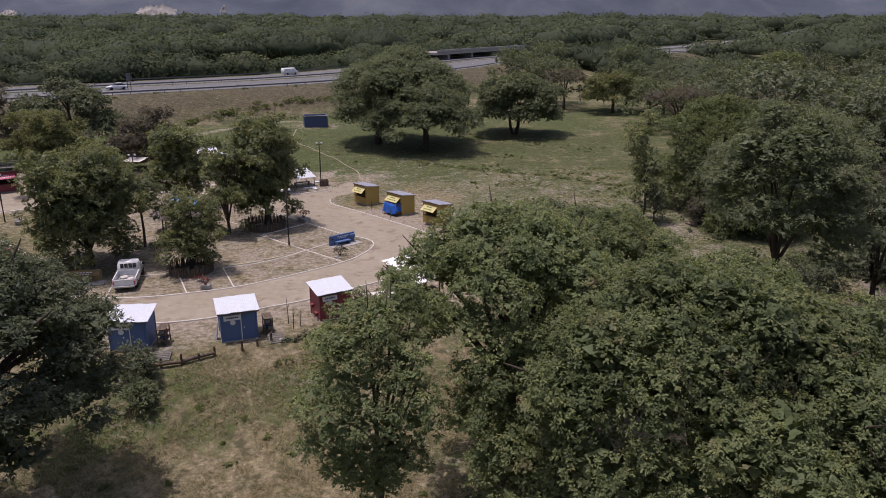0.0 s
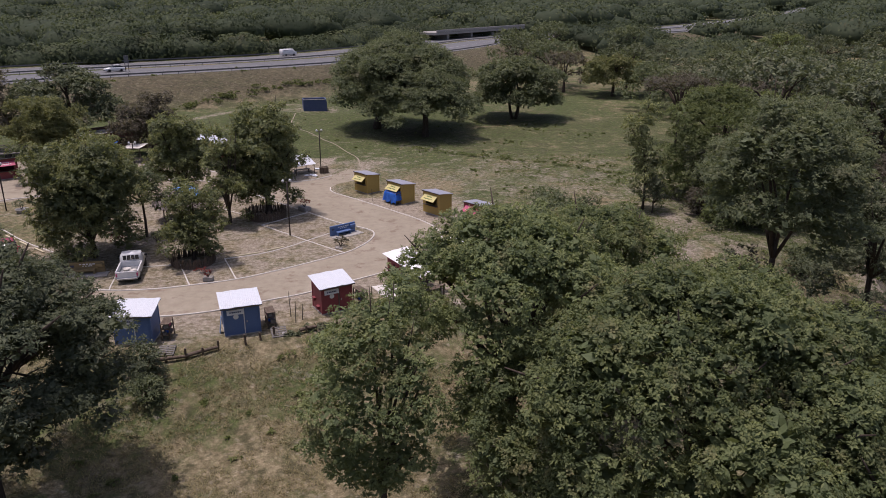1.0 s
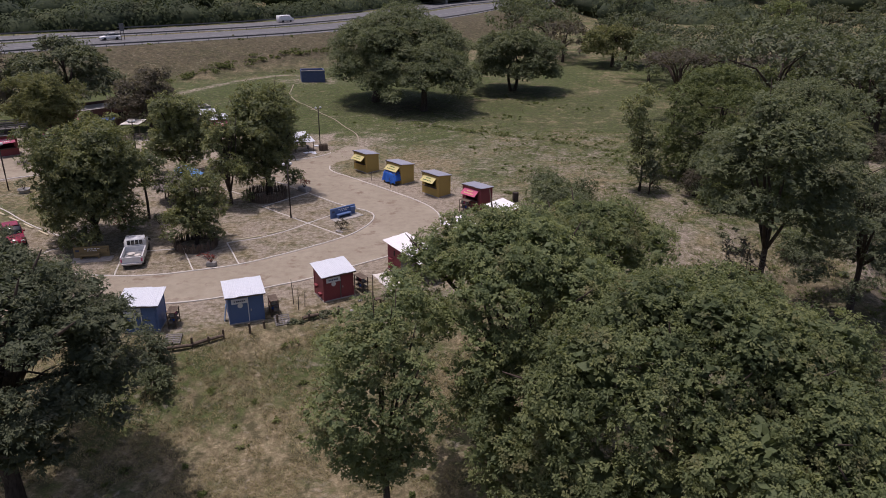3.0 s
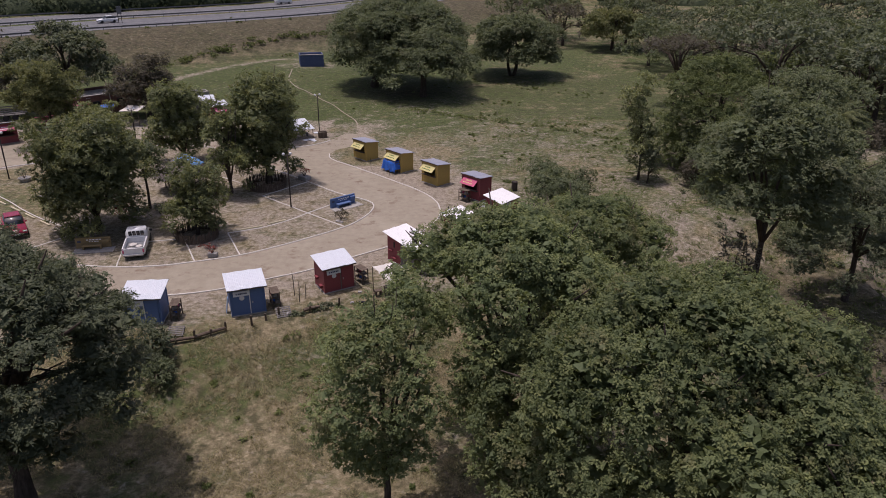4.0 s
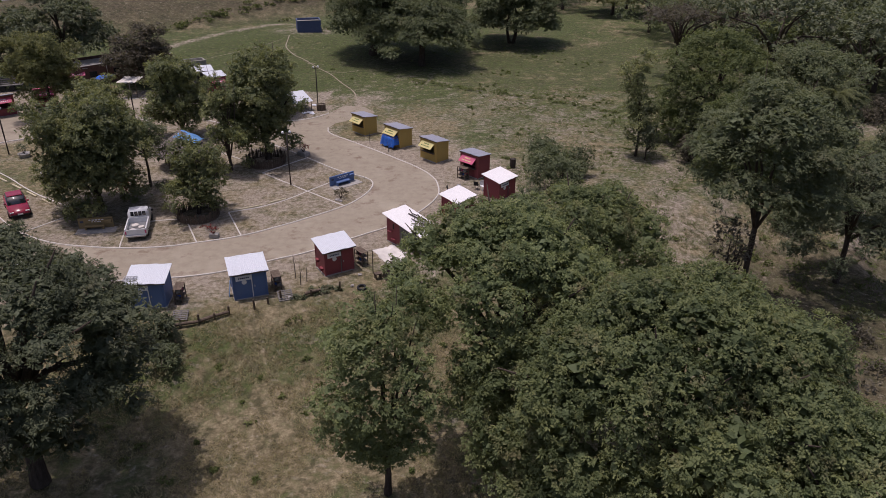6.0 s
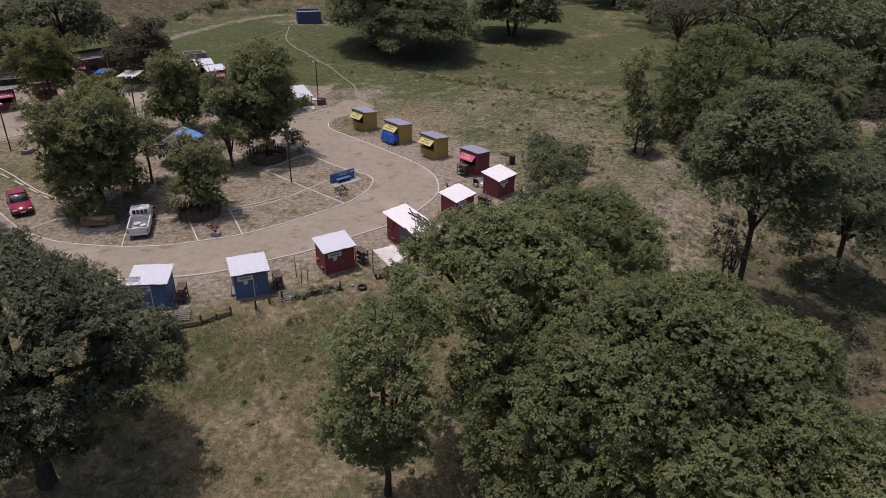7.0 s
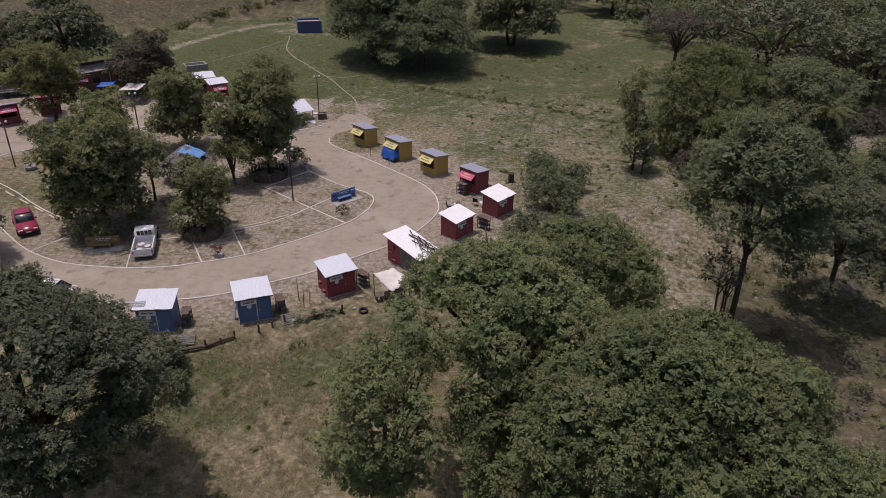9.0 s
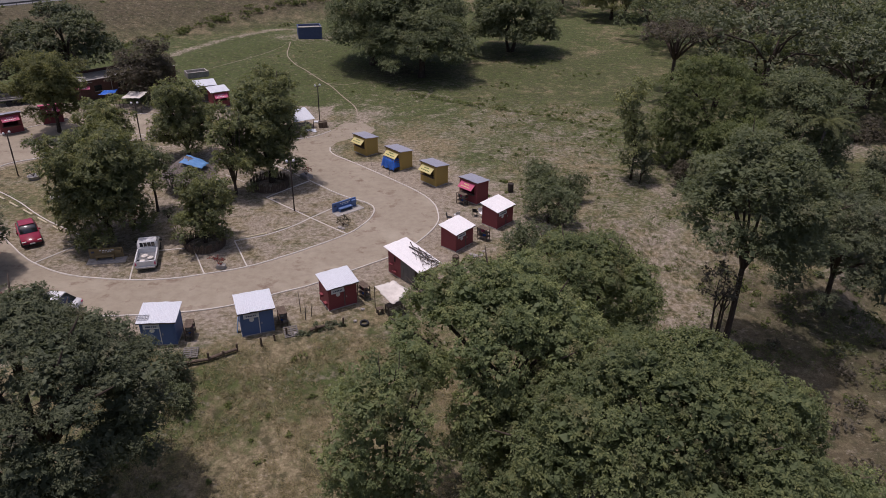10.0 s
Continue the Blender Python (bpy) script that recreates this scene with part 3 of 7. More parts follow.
def guard_rail(line, off):
    bm = bmesh.new()
    n = len(line)
    pts = []
    for i in range(n):
        d = line[min(i + 1, n - 1)] - line[max(i - 1, 0)]
        d = d / np.linalg.norm(d)
        q = line[i] + np.array([-d[1], d[0]]) * off
        pts.append((q[0], q[1], gz(line[i][0], line[i][1])))
    for a, b in zip(pts, pts[1:]):
        a, b = Vector(a), Vector(b)
        va = [bm.verts.new(p) for p in (a + Vector((0, 0, 0.45)), b + Vector((0, 0, 0.45)), b + Vector((0, 0, 0.74)), a + Vector((0, 0, 0.74)))]
        bm.faces.new(va)
        for k in range(2):
            p = a.lerp(b, k / 2)
            box(bm, p.x - 0.05, p.x + 0.05, p.y - 0.05, p.y + 0.05, p.z - 0.2, p.z + 0.7)
    return tagged(part("guard_rail", bm, M_RAIL), "dark steel guard rail on posts beside the highway", "guard rail", kind="structure")


M_RAIL = simple("dark_guard_rail", [(0.3, (0.10, 0.10, 0.10)), (0.7, (0.20, 0.20, 0.195))], 2, 0.6, 0.3)
for o in (-19.2, 0.0, 16.1):
    guard_rail(HW, o)


def overpass():
    e = empty("overpass", pose(12, 318, 0, 0, 0, math.degrees(math.atan2(42, 27))), "grey concrete road bridge with dark shaded piers", "bridge", kind="structure")
    part("deck", boxed(-34, 40, -5, 5, 6.6, 7.6, bevel=0.1), M_CONC, e)
    part("parapet", boxed(-34, 40, -5.2, -4.9, 7.6, 8.5, bevel=0.05), M_CONC, e)
    for x in (-24, -6, 12, 30):
        part("pier", boxed(x - 0.8, x + 0.8, -4, 4, 2, 6.6, bevel=0.1), M_CONC, e)


overpass()


def mountains():
    """Ridges far beyond the woods, with distance haze painted into their colour."""
    m, nt, b = material("painted_haze_hillside", 1.0, 0, 0.0)
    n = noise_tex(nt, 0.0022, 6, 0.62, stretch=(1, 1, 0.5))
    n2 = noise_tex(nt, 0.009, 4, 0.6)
    # blue-grey stops carry the haze; the air itself is clear
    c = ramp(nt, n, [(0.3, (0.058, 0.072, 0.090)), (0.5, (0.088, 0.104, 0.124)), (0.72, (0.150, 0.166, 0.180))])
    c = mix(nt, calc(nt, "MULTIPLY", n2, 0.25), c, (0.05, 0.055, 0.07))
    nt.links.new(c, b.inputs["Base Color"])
    xs = np.linspace(-3600, 3600, 160)
    vs, fs = [], []
    rows = 14
    for j in range(rows):
        t = j / (rows - 1)
        for x in xs:
            ridge = 330 + 120 * math.sin(x * 0.0017 + 0.6) + 60 * math.sin(x * 0.0053 + 2) + 25 * math.sin(x * 0.017)
            gully = 1 + 0.10 * math.sin(x * 0.021 + 3 * t) * math.sin(3.1 * t)
            vs.append((x, 2900 + 1000 * t + 60 * math.sin(x * 0.009 + t * 4), -30 + 65 * min(1, t * 3) + ridge * t ** 1.2 * gully))
    n = len(xs)
    fs = [(j * n + i, j * n + i + 1, (j + 1) * n + i + 1, (j + 1) * n + i) for j in range(rows - 1) for i in range(n - 1)]
    return tagged(arrays("backdrop", vs, fs, m, smooth=True), "mountainside behind the woods, haze painted on in blue-grey", "mountains", kind="structure")


mountains()


def quarry(x, z, w, h, seed):
    r = np.random.default_rng(seed)
    n, k = 22, 6
    vs = []
    for j in range(k):
        for i in range(n):
            u, v = i / (n - 1), j / (k - 1)
            top = 0.55 + 0.45 * math.sin(math.pi * u) + 0.12 * r.normal()
            vs.append((x + (u - 0.5) * w + r.normal() * 2, 2885 + 30 * v + r.normal() * 3, z + h * v * top + r.normal() * 0.8))
    fs = [(j * n + i, j * n + i + 1, (j + 1) * n + i + 1, (j + 1) * n + i) for j in range(k - 1) for i in range(n - 1)]
    tagged(arrays("quarry_face", vs, fs, M_STONE), "pale bare quarry face on the hillside", "quarry", kind="structure")


quarry(-1085, 36, 150, 34, 3)
quarry(-1650, 30, 60, 24, 4)
quarry(-830, 48, 16, 20, 5)


# ---------------- trees ----------------
def unit(v):
    return v / np.maximum(1e-9, np.linalg.norm(v, axis=-1, keepdims=True))


def crown_points(lobes, density, rng, low=-0.35, rough=0.12, gaps=-0.95):
    """Points and outward normals over the outer skin of a heap of lobes."""
    L = np.array(lobes, float)
    P, N = [], []
    for i, (cx, cy, cz, rx, ry, rz) in enumerate(L):
        area = 4 * math.pi * ((rx * ry) ** 1.6 / 3 + (rx * rz) ** 1.6 / 3 + (ry * rz) ** 1.6 / 3) ** (1 / 1.6)
        k = max(4, int(area * density))
        u = unit(rng.normal(size=(k, 3)))
        u = u[u[:, 2] > low]
        r = 1 + rough * rng.normal(size=(len(u), 1)) - 0.16 * rng.random((len(u), 1)) ** 2
        p = u * np.array([rx, ry, rz]) * r + np.array([cx, cy, cz])
        n = unit(u / np.array([rx, ry, rz]))
        keep = np.ones(len(p), bool)
        for j, (ax, ay, az, bx, by, bz) in enumerate(L):
            if j != i:
                q = ((p[:, 0] - ax) / bx) ** 2 + ((p[:, 1] - ay) / by) ** 2 + ((p[:, 2] - az) / bz) ** 2
                keep &= q > 0.72
        P.append(p[keep])
        N.append(n[keep])
    P, N = np.concatenate(P), np.concatenate(N)
    w = 2.6 / max(0.6, L[:, 3].mean()) ** 0.6
    hollow = np.sin(P[:, 0] * w + 1.7) * np.sin(P[:, 1] * w * 0.9 + 0.4) + np.sin(P[:, 2] * w * 1.2 + P[:, 0] * w * 0.6) * 0.8 + rng.normal(size=len(P)) * 0.35
    keep = hollow > gaps
    return P[keep], N[keep]


def leaf_arrays(P, N, leaves, length, width, rng, droop=0.25, scatter=0.25, vary=0.3):
    """Every point carries a tuft: leaves fan out from one twig end, the outer ones drooping. Also a tone for each tuft."""
    k = len(P) * leaves
    axis = np.repeat(unit(N * 0.7 + np.array([0, 0, 0.55]) + rng.normal(size=P.shape) * 0.22), leaves, 0)
    size = np.repeat(scatter * (0.55 + 0.9 * rng.random((len(P), 1))), leaves, 0)
    side = unit(np.cross(axis, rng.normal(size=(k, 3))))
    el = rng.random((k, 1)) * 1.25 - 0.25
    d = unit(side * np.cos(el) + axis * np.sin(el) + rng.normal(size=(k, 3)) * 0.12 - np.array([0, 0, 1]) * droop * 0.5)
    up = unit(axis - d * np.sum(axis * d, 1, keepdims=True) + rng.normal(size=(k, 3)) * 0.18)
    s = unit(np.cross(d, up))
    p = np.repeat(P, leaves, 0) + d * size * (0.30 + 0.65 * rng.random((k, 1)))
    ln = length * (1 - vary + 2 * vary * rng.random((k, 1)))
    wd = width * (1 - vary + 2 * vary * rng.random((k, 1)))
    a = p - d * ln * 0.45
    mid = p + d * ln * 0.05 + up * ln * 0.05
    tip = p + d * ln * 0.55 - np.array([0, 0, 1]) * ln * 0.14
    V = np.stack([a, mid + s * wd / 2, tip, mid - s * wd / 2], 1).reshape(-1, 3)
    F = np.arange(k * 4).reshape(-1, 4)
    return V, F, np.repeat(rng.random(len(P)), leaves * 4)


def boughs(radius, top, thick, rng, n=10, br=0.34, flat=0.72, per=13, small=0.40):
    """Lobes of a spreading crown made of separate domed boughs with valleys between them."""
    out = []
    for i in range(n):
        r = radius * (1 - br * 0.75) * math.sqrt((i + 0.35) / n) * (0.9 + 0.2 * rng.random())
        a = i * 2.39996 + rng.random() * 0.6
        f = r / radius
        R = radius * br * (0.75 + 0.5 * rng.random())
        c = np.array([r * math.cos(a), r * math.sin(a), top - R * flat - thick * f ** 2.0 + rng.normal() * 0.07 * thick])
        for k in range(per):
            u = unit(rng.normal(size=3))
            if u[2] < -0.25:
                u[2] = -u[2]
            s = R * small * (0.7 + 0.6 * rng.random())
            p = c + u * np.array([R, R, R * flat]) * (1 - small * 0.55) * (0.8 + 0.25 * rng.random())
            out.append((*p, s, s, s * 0.8))
    return out


def rounded(radius, bottom, top, rng, n=22, lumps=0.42, narrow=1.0):
    """Lobes of an upright crown: a few uneven boughs, each a heap of small domes, with gaps between."""
    out = []
    mid, half = (bottom + top) / 2, (top - bottom) / 2
    k = max(5, n // 4)
    R0 = radius * (0.30 + 0.35 * lumps)
    for i in range(k):
        z = -0.85 + 1.8 * (i + 0.5) / k
        a = i * 2.39996 + rng.random() * 0.9
        f = math.sqrt(max(0.0, 1 - 0.8 * z * z)) * (0.62 + 0.38 * rng.random()) * (1 - (1 - narrow) * max(0, z))
        R = R0 * (0.7 + 0.6 * rng.random())
        c = np.array([math.cos(a) * (radius - R) * f, math.sin(a) * (radius - R) * f, mid + z * (half - R * 0.7) + rng.normal() * 0.06 * half])
        for _ in range(9):
            u = unit(rng.normal(size=3))
            s = R * (0.34 + 0.26 * rng.random())
            p = c + u * R * 0.70 * (0.8 + 0.3 * rng.random())
            out.append((*p, s, s, s * 0.82))
    return out


def tree(name, x, y, lobes, trunk_r, fork, leaf, density, leaves, length, width, rng, label, limbs=6, bark=None, group="", droop=0.25, scatter=0.25, low=-0.35, lean=(0, 0), z=None, trunks=1, twigs=0, gaps=-0.95, fill=1.0):
    base = gz(x, y) if z is None else z
    e = empty(name, pose(x, y, base), label, "tree", group)
    bark = bark or M_BARK
    L = sorted(lobes, key=lambda q: -(q[3] * q[4]))
    forks = []
    for k in range(trunks):
        a = k * 2.4 + 0.7
        ox, oy = (0, 0) if trunks == 1 else (math.cos(a) * trunk_r * 1.6, math.sin(a) * trunk_r * 1.6)
        tx, ty = lean[0] + ox * 2.4, lean[1] + oy * 2.4
        bm = bmesh.new()
        pts = [(ox, oy, -0.5), (ox, oy, 0.15), (ox * 1.3 + tx * 0.25 + 0.05, oy * 1.3 + ty * 0.25, fork * 0.45), (tx, ty, fork), (tx * 1.1, ty * 1.1, fork * 1.15)]
        tube(bm, pts, [trunk_r * 1.7, trunk_r * 1.25, trunk_r * 0.95, trunk_r * 0.85, trunk_r * 0.5], 9)
        part("trunk", bm, bark, e, smooth=True)
        forks.append((tx, ty, fork))
    pick = L[:: max(1, len(L) // max(1, limbs))][:limbs]
    for k, q in enumerate(pick):
        f = Vector(forks[k % len(forks)])
        g = Vector(q[:3])
        m1 = f.lerp(g, 0.4) + Vector((rng.normal() * 0.2, rng.normal() * 0.2, 0.12 * (g - f).length))
        bm = tube(bmesh.new(), [f - Vector((0, 0, 0.3)), m1, g, g + (g - m1) * 0.35], [trunk_r * 0.6, trunk_r * 0.38, trunk_r * 0.2, trunk_r * 0.06], 7)
        for _ in range(twigs):
            t0 = m1.lerp(g, rng.random())
            t1 = t0 + Vector((rng.normal(), rng.normal(), rng.normal() * 0.5 + 0.2)) * q[3] * 0.8
            tube(bm, [t0, t0.lerp(t1, 0.5) + Vector((0, 0, 0.1)), t1], [trunk_r * 0.16, trunk_r * 0.10, trunk_r * 0.03], 5)
        part("limb", bm, bark, e, smooth=True)
    P, N = crown_points(lobes, density, rng, low, gaps=gaps)
    V, F, tone = leaf_arrays(P, N, leaves, length, width, rng, droop, scatter)
    arrays("crown", V, F, leaf, e, tone=tone)
    # leaves inside the crown; their shade is painted in as the darkest tone
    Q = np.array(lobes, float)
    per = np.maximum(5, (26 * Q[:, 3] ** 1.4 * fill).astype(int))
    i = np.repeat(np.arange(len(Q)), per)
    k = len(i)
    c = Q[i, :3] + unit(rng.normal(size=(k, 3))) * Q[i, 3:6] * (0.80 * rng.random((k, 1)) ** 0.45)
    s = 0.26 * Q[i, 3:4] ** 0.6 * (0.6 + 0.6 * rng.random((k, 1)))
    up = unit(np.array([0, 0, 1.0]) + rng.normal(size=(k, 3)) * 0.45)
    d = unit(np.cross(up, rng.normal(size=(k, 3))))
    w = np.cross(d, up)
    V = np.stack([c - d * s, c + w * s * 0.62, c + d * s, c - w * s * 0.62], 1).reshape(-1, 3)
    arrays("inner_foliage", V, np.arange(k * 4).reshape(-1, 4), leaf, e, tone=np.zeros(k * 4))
    return e


def rg(n):
    return np.random.default_rng(n)


# Foreground trees
def skirt(radius, z0, z1, rng, n, size, arc=(0, 360)):
    """Lower lobes hanging round the rim of a crown."""
    out = []
    for i in range(n):
        a = radians(arc[0] + (arc[1] - arc[0]) * (i + rng.random() * 0.7) / n)
        r = radius * (0.80 + 0.2 * rng.random())
        s = size * (0.75 + 0.5 * rng.random())
        out.append((r * math.cos(a), r * math.sin(a), z0 + (z1 - z0) * rng.random(), s, s, s * 0.75))
    return out


def fore_trees():
    r = rg(11)
    hi = dict(density=9.2, leaves=14, length=0.142, width=0.074, scatter=0.20, fill=1.6)
    wide = lambda lobes, sx, sy: [(q[0] * sx, q[1] * sy, *q[2:]) for q in lobes]
    # the tall darker crown in the middle of the grove
    B = boughs(5.3, 13.9, 4.4, r, 15, 0.33, 0.8, 13, 0.42) + skirt(4.7, 7.4, 10.0, r, 24, 1.15, (160, 400)) + skirt(4.3, 5.2, 8.2, r, 18, 1.1, (190, 380)) + skirt(4.4, 8.0, 10.5, r, 8, 1.1, (40, 160)) + skirt(3.2, 3.2, 5.6, r, 12, 0.95, (200, 345))
    B += [(-4.9 - 0.9 * r.random(), r.uniform(-1.6, 2.0), r.uniform(7.6, 10.6), 0.7, 0.7, 0.5) for _ in range(14)]
    B = [q for q in B if q[0] > -2.4 or q[2] > 8.8]
    tree("broad_tree", 3.3, 31.8, B, 0.34, 5.2, L_FORE, rng=r, label="tall broad-crowned tree with dense green leaves and dry tips", limbs=11, gaps=-0.8, **hi)
    # the wide bright dome beside it
    C = wide(boughs(7.4, 13.1, 4.2, r, 32, 0.27, 0.75, 13, 0.42), 1.0, 0.92) + wide(skirt(6.7, 6.8, 9.4, r, 34, 1.2, (150, 400)), 1.0, 0.86) + wide(skirt(6.2, 5.0, 7.2, r, 22, 1.1, (180, 372)), 1.0, 0.88)
    for cx, cy, cz, R in ((-7.5, 1.4, 7.6, 1.7), (-6.6, -0.6, 6.2, 1.6), (-7.2, 0.6, 4.8, 1.3), (-5.6, -1.8, 5.0, 1.4), (-6.0, 1.5, 9.2, 1.5), (-8.3, 0.2, 5.8, 1.3), (-7.8, -1.0, 4.4, 1.4), (-6.5, -2.3, 3.6, 1.5), (-4.8, -3.2, 4.0, 1.5)):
        for _ in range(11):
            p = np.array([cx, cy, cz]) + unit(r.normal(size=3)) * R * 0.75
            q = R * (0.34 + 0.2 * r.random())
            C.append((*p, q, q, q * 0.8))
    tree("broad_tree", 10.3, 25.5, C, 0.36, 4.6, L_FORE, rng=r, label="wide dome-crowned tree with dense bright green leaves", limbs=12, gaps=-1.1, **hi)
    F = boughs(4.5, 10.2, 3.4, r, 12, 0.34, 0.75, 12, 0.42) + skirt(4.2, 4.6, 7.4, r, 24, 1.05)
    tree("broad_tree", 15.7, 20.8, F, 0.28, 3.6, L_FORE, rng=r, label="lower broad-crowned tree at the rim of the grove", limbs=7, **hi)
    D = boughs(4.4, 12.0, 3.2, r, 10, 0.38, 0.75, 12, 0.42) + skirt(3.8, 4.0, 8.4, r, 26, 1.05)
    tree("broad_tree", 8.8, 38.9, D, 0.3, 4.0, L_FORE, rng=r, label="broad-crowned green tree behind the larger ones", limbs=7, **hi)
    # a narrower tree whose branches hang towards the dry grass
    A = boughs(2.8, 11.2, 2.2, r, 10, 0.42, 0.8, 11, 0.42)
    for i in range(9):
        for k in range(7):
            t = i / 8
            w = 0.9 + 1.5 * math.sin(math.pi * min(1, 0.8 * t + 0.12))
            q = 0.60 + 0.25 * r.random()
            A.append(((k / 6 - 0.5) * 2 * w - 0.15 * (1 - t) + 0.2 * r.normal(), -0.7 - 1.4 * math.sin(math.pi * min(1, 0.85 * t + 0.06)) + 0.3 * r.normal(), 4.4 + 5.0 * t + 0.3 * r.normal(), q, q, q * 0.8))
    A = [q for q in A if q[0] < 2.2]
    for cx, cy, cz, k in ((1.9, 1.7, 10.1, 6), (0.9, 2.0, 10.9, 6), (2.5, 2.5, 9.5, 5), (-0.9, -0.9, 3.6, 5), (-0.2, -0.6, 3.0, 4), (-1.4, -0.6, 4.3, 4)):
        for _ in range(k):
            p = np.array([cx, cy, cz]) + r.normal(size=3) * 0.55
            A.append((*p, 0.55, 0.55, 0.42))
    tree("broad_tree", -2.75, 27.2, A, 0.18, 3.0, L_FORE, 10.0, 17, 0.13, 0.065, r, "narrow tree with branches hanging over dry grass", limbs=10, scatter=0.19, twigs=4, gaps=-0.65)
    # the dark tree with layered boughs and open shade beneath
    E = boughs(6.4, 13.4, 4.8, r, 22, 0.28, 0.42, 14, 0.36) + skirt(6.0, 6.8, 9.6, r, 24, 1.2, (-110, 110)) + skirt(5.0, 5.4, 8.2, r, 22, 1.2, (-120, 100)) + skirt(6.3, 5.4, 7.0, r, 5, 0.9, (-10, 50)) + skirt(5.2, 4.6, 6.8, r, 7, 1.1, (190, 320))
    E += [(r.uniform(-5, 4.5), r.uniform(-5.0, -2.6), r.uniform(5.4, 9.2), 1.0, 1.0, 0.8) for _ in range(11)]
    E = [(q[0], q[1], q[2], q[3], q[4], q[5] * 0.72) for q in E]
    tree("spreading_tree", -20.8, 28.0, E, 0.42, 5.2, L_DARK, 8.6, 14, 0.16, 0.064, r, "spreading tree with dark fine layered foliage and deep shade below", limbs=16, scatter=0.22, twigs=7, gaps=-0.95, fill=2.2)


fore_trees()


def acacia(name, x, y, radius, height, thick, seed, leaf, label, n=30, density=3.0, length=0.5, width=0.22, trunk=0.35, fork=None, trunks=1, leaves=8, lean=(0, 0), limbs=8, flat=0.5, twigs=2, low=-0.3, group="", hang=0, shift=(0, 0)):
    r = rg(seed)
    lobes = boughs(radius, height, thick, r, max(7, n // 5), 0.33, flat + 0.1, 10)
    if hang:
        lobes += skirt(radius * 0.92, height * 0.30, height * 0.56, r, hang, radius * 0.16) + skirt(radius * 0.6, height * 0.32, height * 0.6, r, hang // 2, radius * 0.2)
    lobes = [(q[0] + shift[0], q[1] + shift[1], *q[2:]) for q in lobes]
    return tree(name, x, y, lobes, trunk, fork or height * 0.42, leaf, density, leaves, length, width, r, label, limbs=limbs, lean=lean, trunks=trunks, scatter=0.42, twigs=twigs, low=low, group=group)


def mid_trees():
    # by the field on the far side of the plaza
    acacia("umbrella_tree", -10.9, 120.8, 11.2, 14.4, 6.4, 21, L_ACACIA, "huge umbrella-shaped acacia with a low dark canopy", 125, 3.7, 0.31, 0.14, 0.6, 5.2, 1, hang=44, lean=(1.6, 0.0), shift=(3.8, 0.2))
    acacia("umbrella_tree", -2.7, 113.0, 8.2, 9.8, 4.4, 22, L_ACACIA, "lower umbrella-shaped acacia before its huge twin", 105, 3.7, 0.31, 0.14, 0.5, 4.4, 1, hang=20)
    acacia("umbrella_tree", 12.8, 131.0, 8.2, 10.6, 4.6, 23, L_ACACIA, "umbrella-shaped acacia with several leaning stems", 75, 3.8, 0.42, 0.20, 0.26, 3.4, 3, hang=30)
    acacia("umbrella_tree", 37.5, 163.0, 7.4, 9.0, 4.0, 24, L_OLIVE, "pale yellow-green umbrella tree in the rough field", 36, 3.2, 0.5, 0.24, 0.35, hang=16)
    acacia("umbrella_tree", 33.4, 103.5, 6.6, 10.4, 1.8, 25, L_GREY, "half-bare brownish thorn tree with forked dark trunk", 36, 1.5, 0.30, 0.11, 0.30, 5.6, 1, 6, limbs=14, twigs=5, flat=0.22)
    # right of the plaza
    r = rg(31)
    R = boughs(5.1, 17.0, 6.2, r, 19, 0.34, 0.5, 12, 0.40) + skirt(4.5, 10.4, 13.2, r, 28, 1.15) + skirt(3.6, 9.6, 11.6, r, 18, 1.1, (200, 400))
    R += [(2.6 + 0.9 * k, -0.8 + 0.25 * k, 7.9 + 0.25 * k + 0.5 * (k % 2), 1.0, 0.9, 0.6) for k in range(5)]
    R = [q for q in R if q[0] > 0.4 or q[2] > 10.6]
    tree("spreading_tree", 21.3, 44.4, R, 0.22, 7.4, L_ACACIA, 6.2, 12, 0.18, 0.07, r, "tall feathery tree with layered grey-green crown and thin trunk", limbs=6, lean=(0.1, 0.1), scatter=0.25, twigs=3, gaps=-0.8, fill=1.6)
    r = rg(36)
    Q = boughs(4.4, 10.2, 3.6, r, 12, 0.36, 0.55, 11, 0.42) + skirt(4.0, 2.0, 7.0, r, 30, 1.05)
    tree("spreading_tree", 31.2, 49.6, Q, 0.24, 4.0, L_DARK, 6.5, 12, 0.18, 0.07, r, "dark spreading tree beside the eroded gully", limbs=8, scatter=0.26, twigs=2, fill=1.6)
    r = rg(35)
    tree("thin_tree", 20.0, 43.7, [(q[0] - 0.4, *q[1:]) for q in rounded(1.8, 4.6, 8.6, r, 12, 0.4)], 0.09, 4.6, L_GREY, 1.2, 6, 0.22, 0.08, r, "thin several-stemmed tree with sparse leaves", limbs=7, scatter=0.3, twigs=3, trunks=3)
    for i, (x, y, rr, h, leaf, lab) in enumerate(((29.8, 77.5, 6.2, 11.6, L_YOUNG, "broad dense tree with feathery yellow-green canopy to the ground"), (38.6, 76.0, 6.4, 10.8, L_ACACIA, "broad grey-green tree merging with its neighbours"), (30.2, 68.5, 4.8, 7.6, L_YOUNG, "dense low tree with fine leaves before the yellow-green canopy"))):
        r = rg(32 + 7 * i)
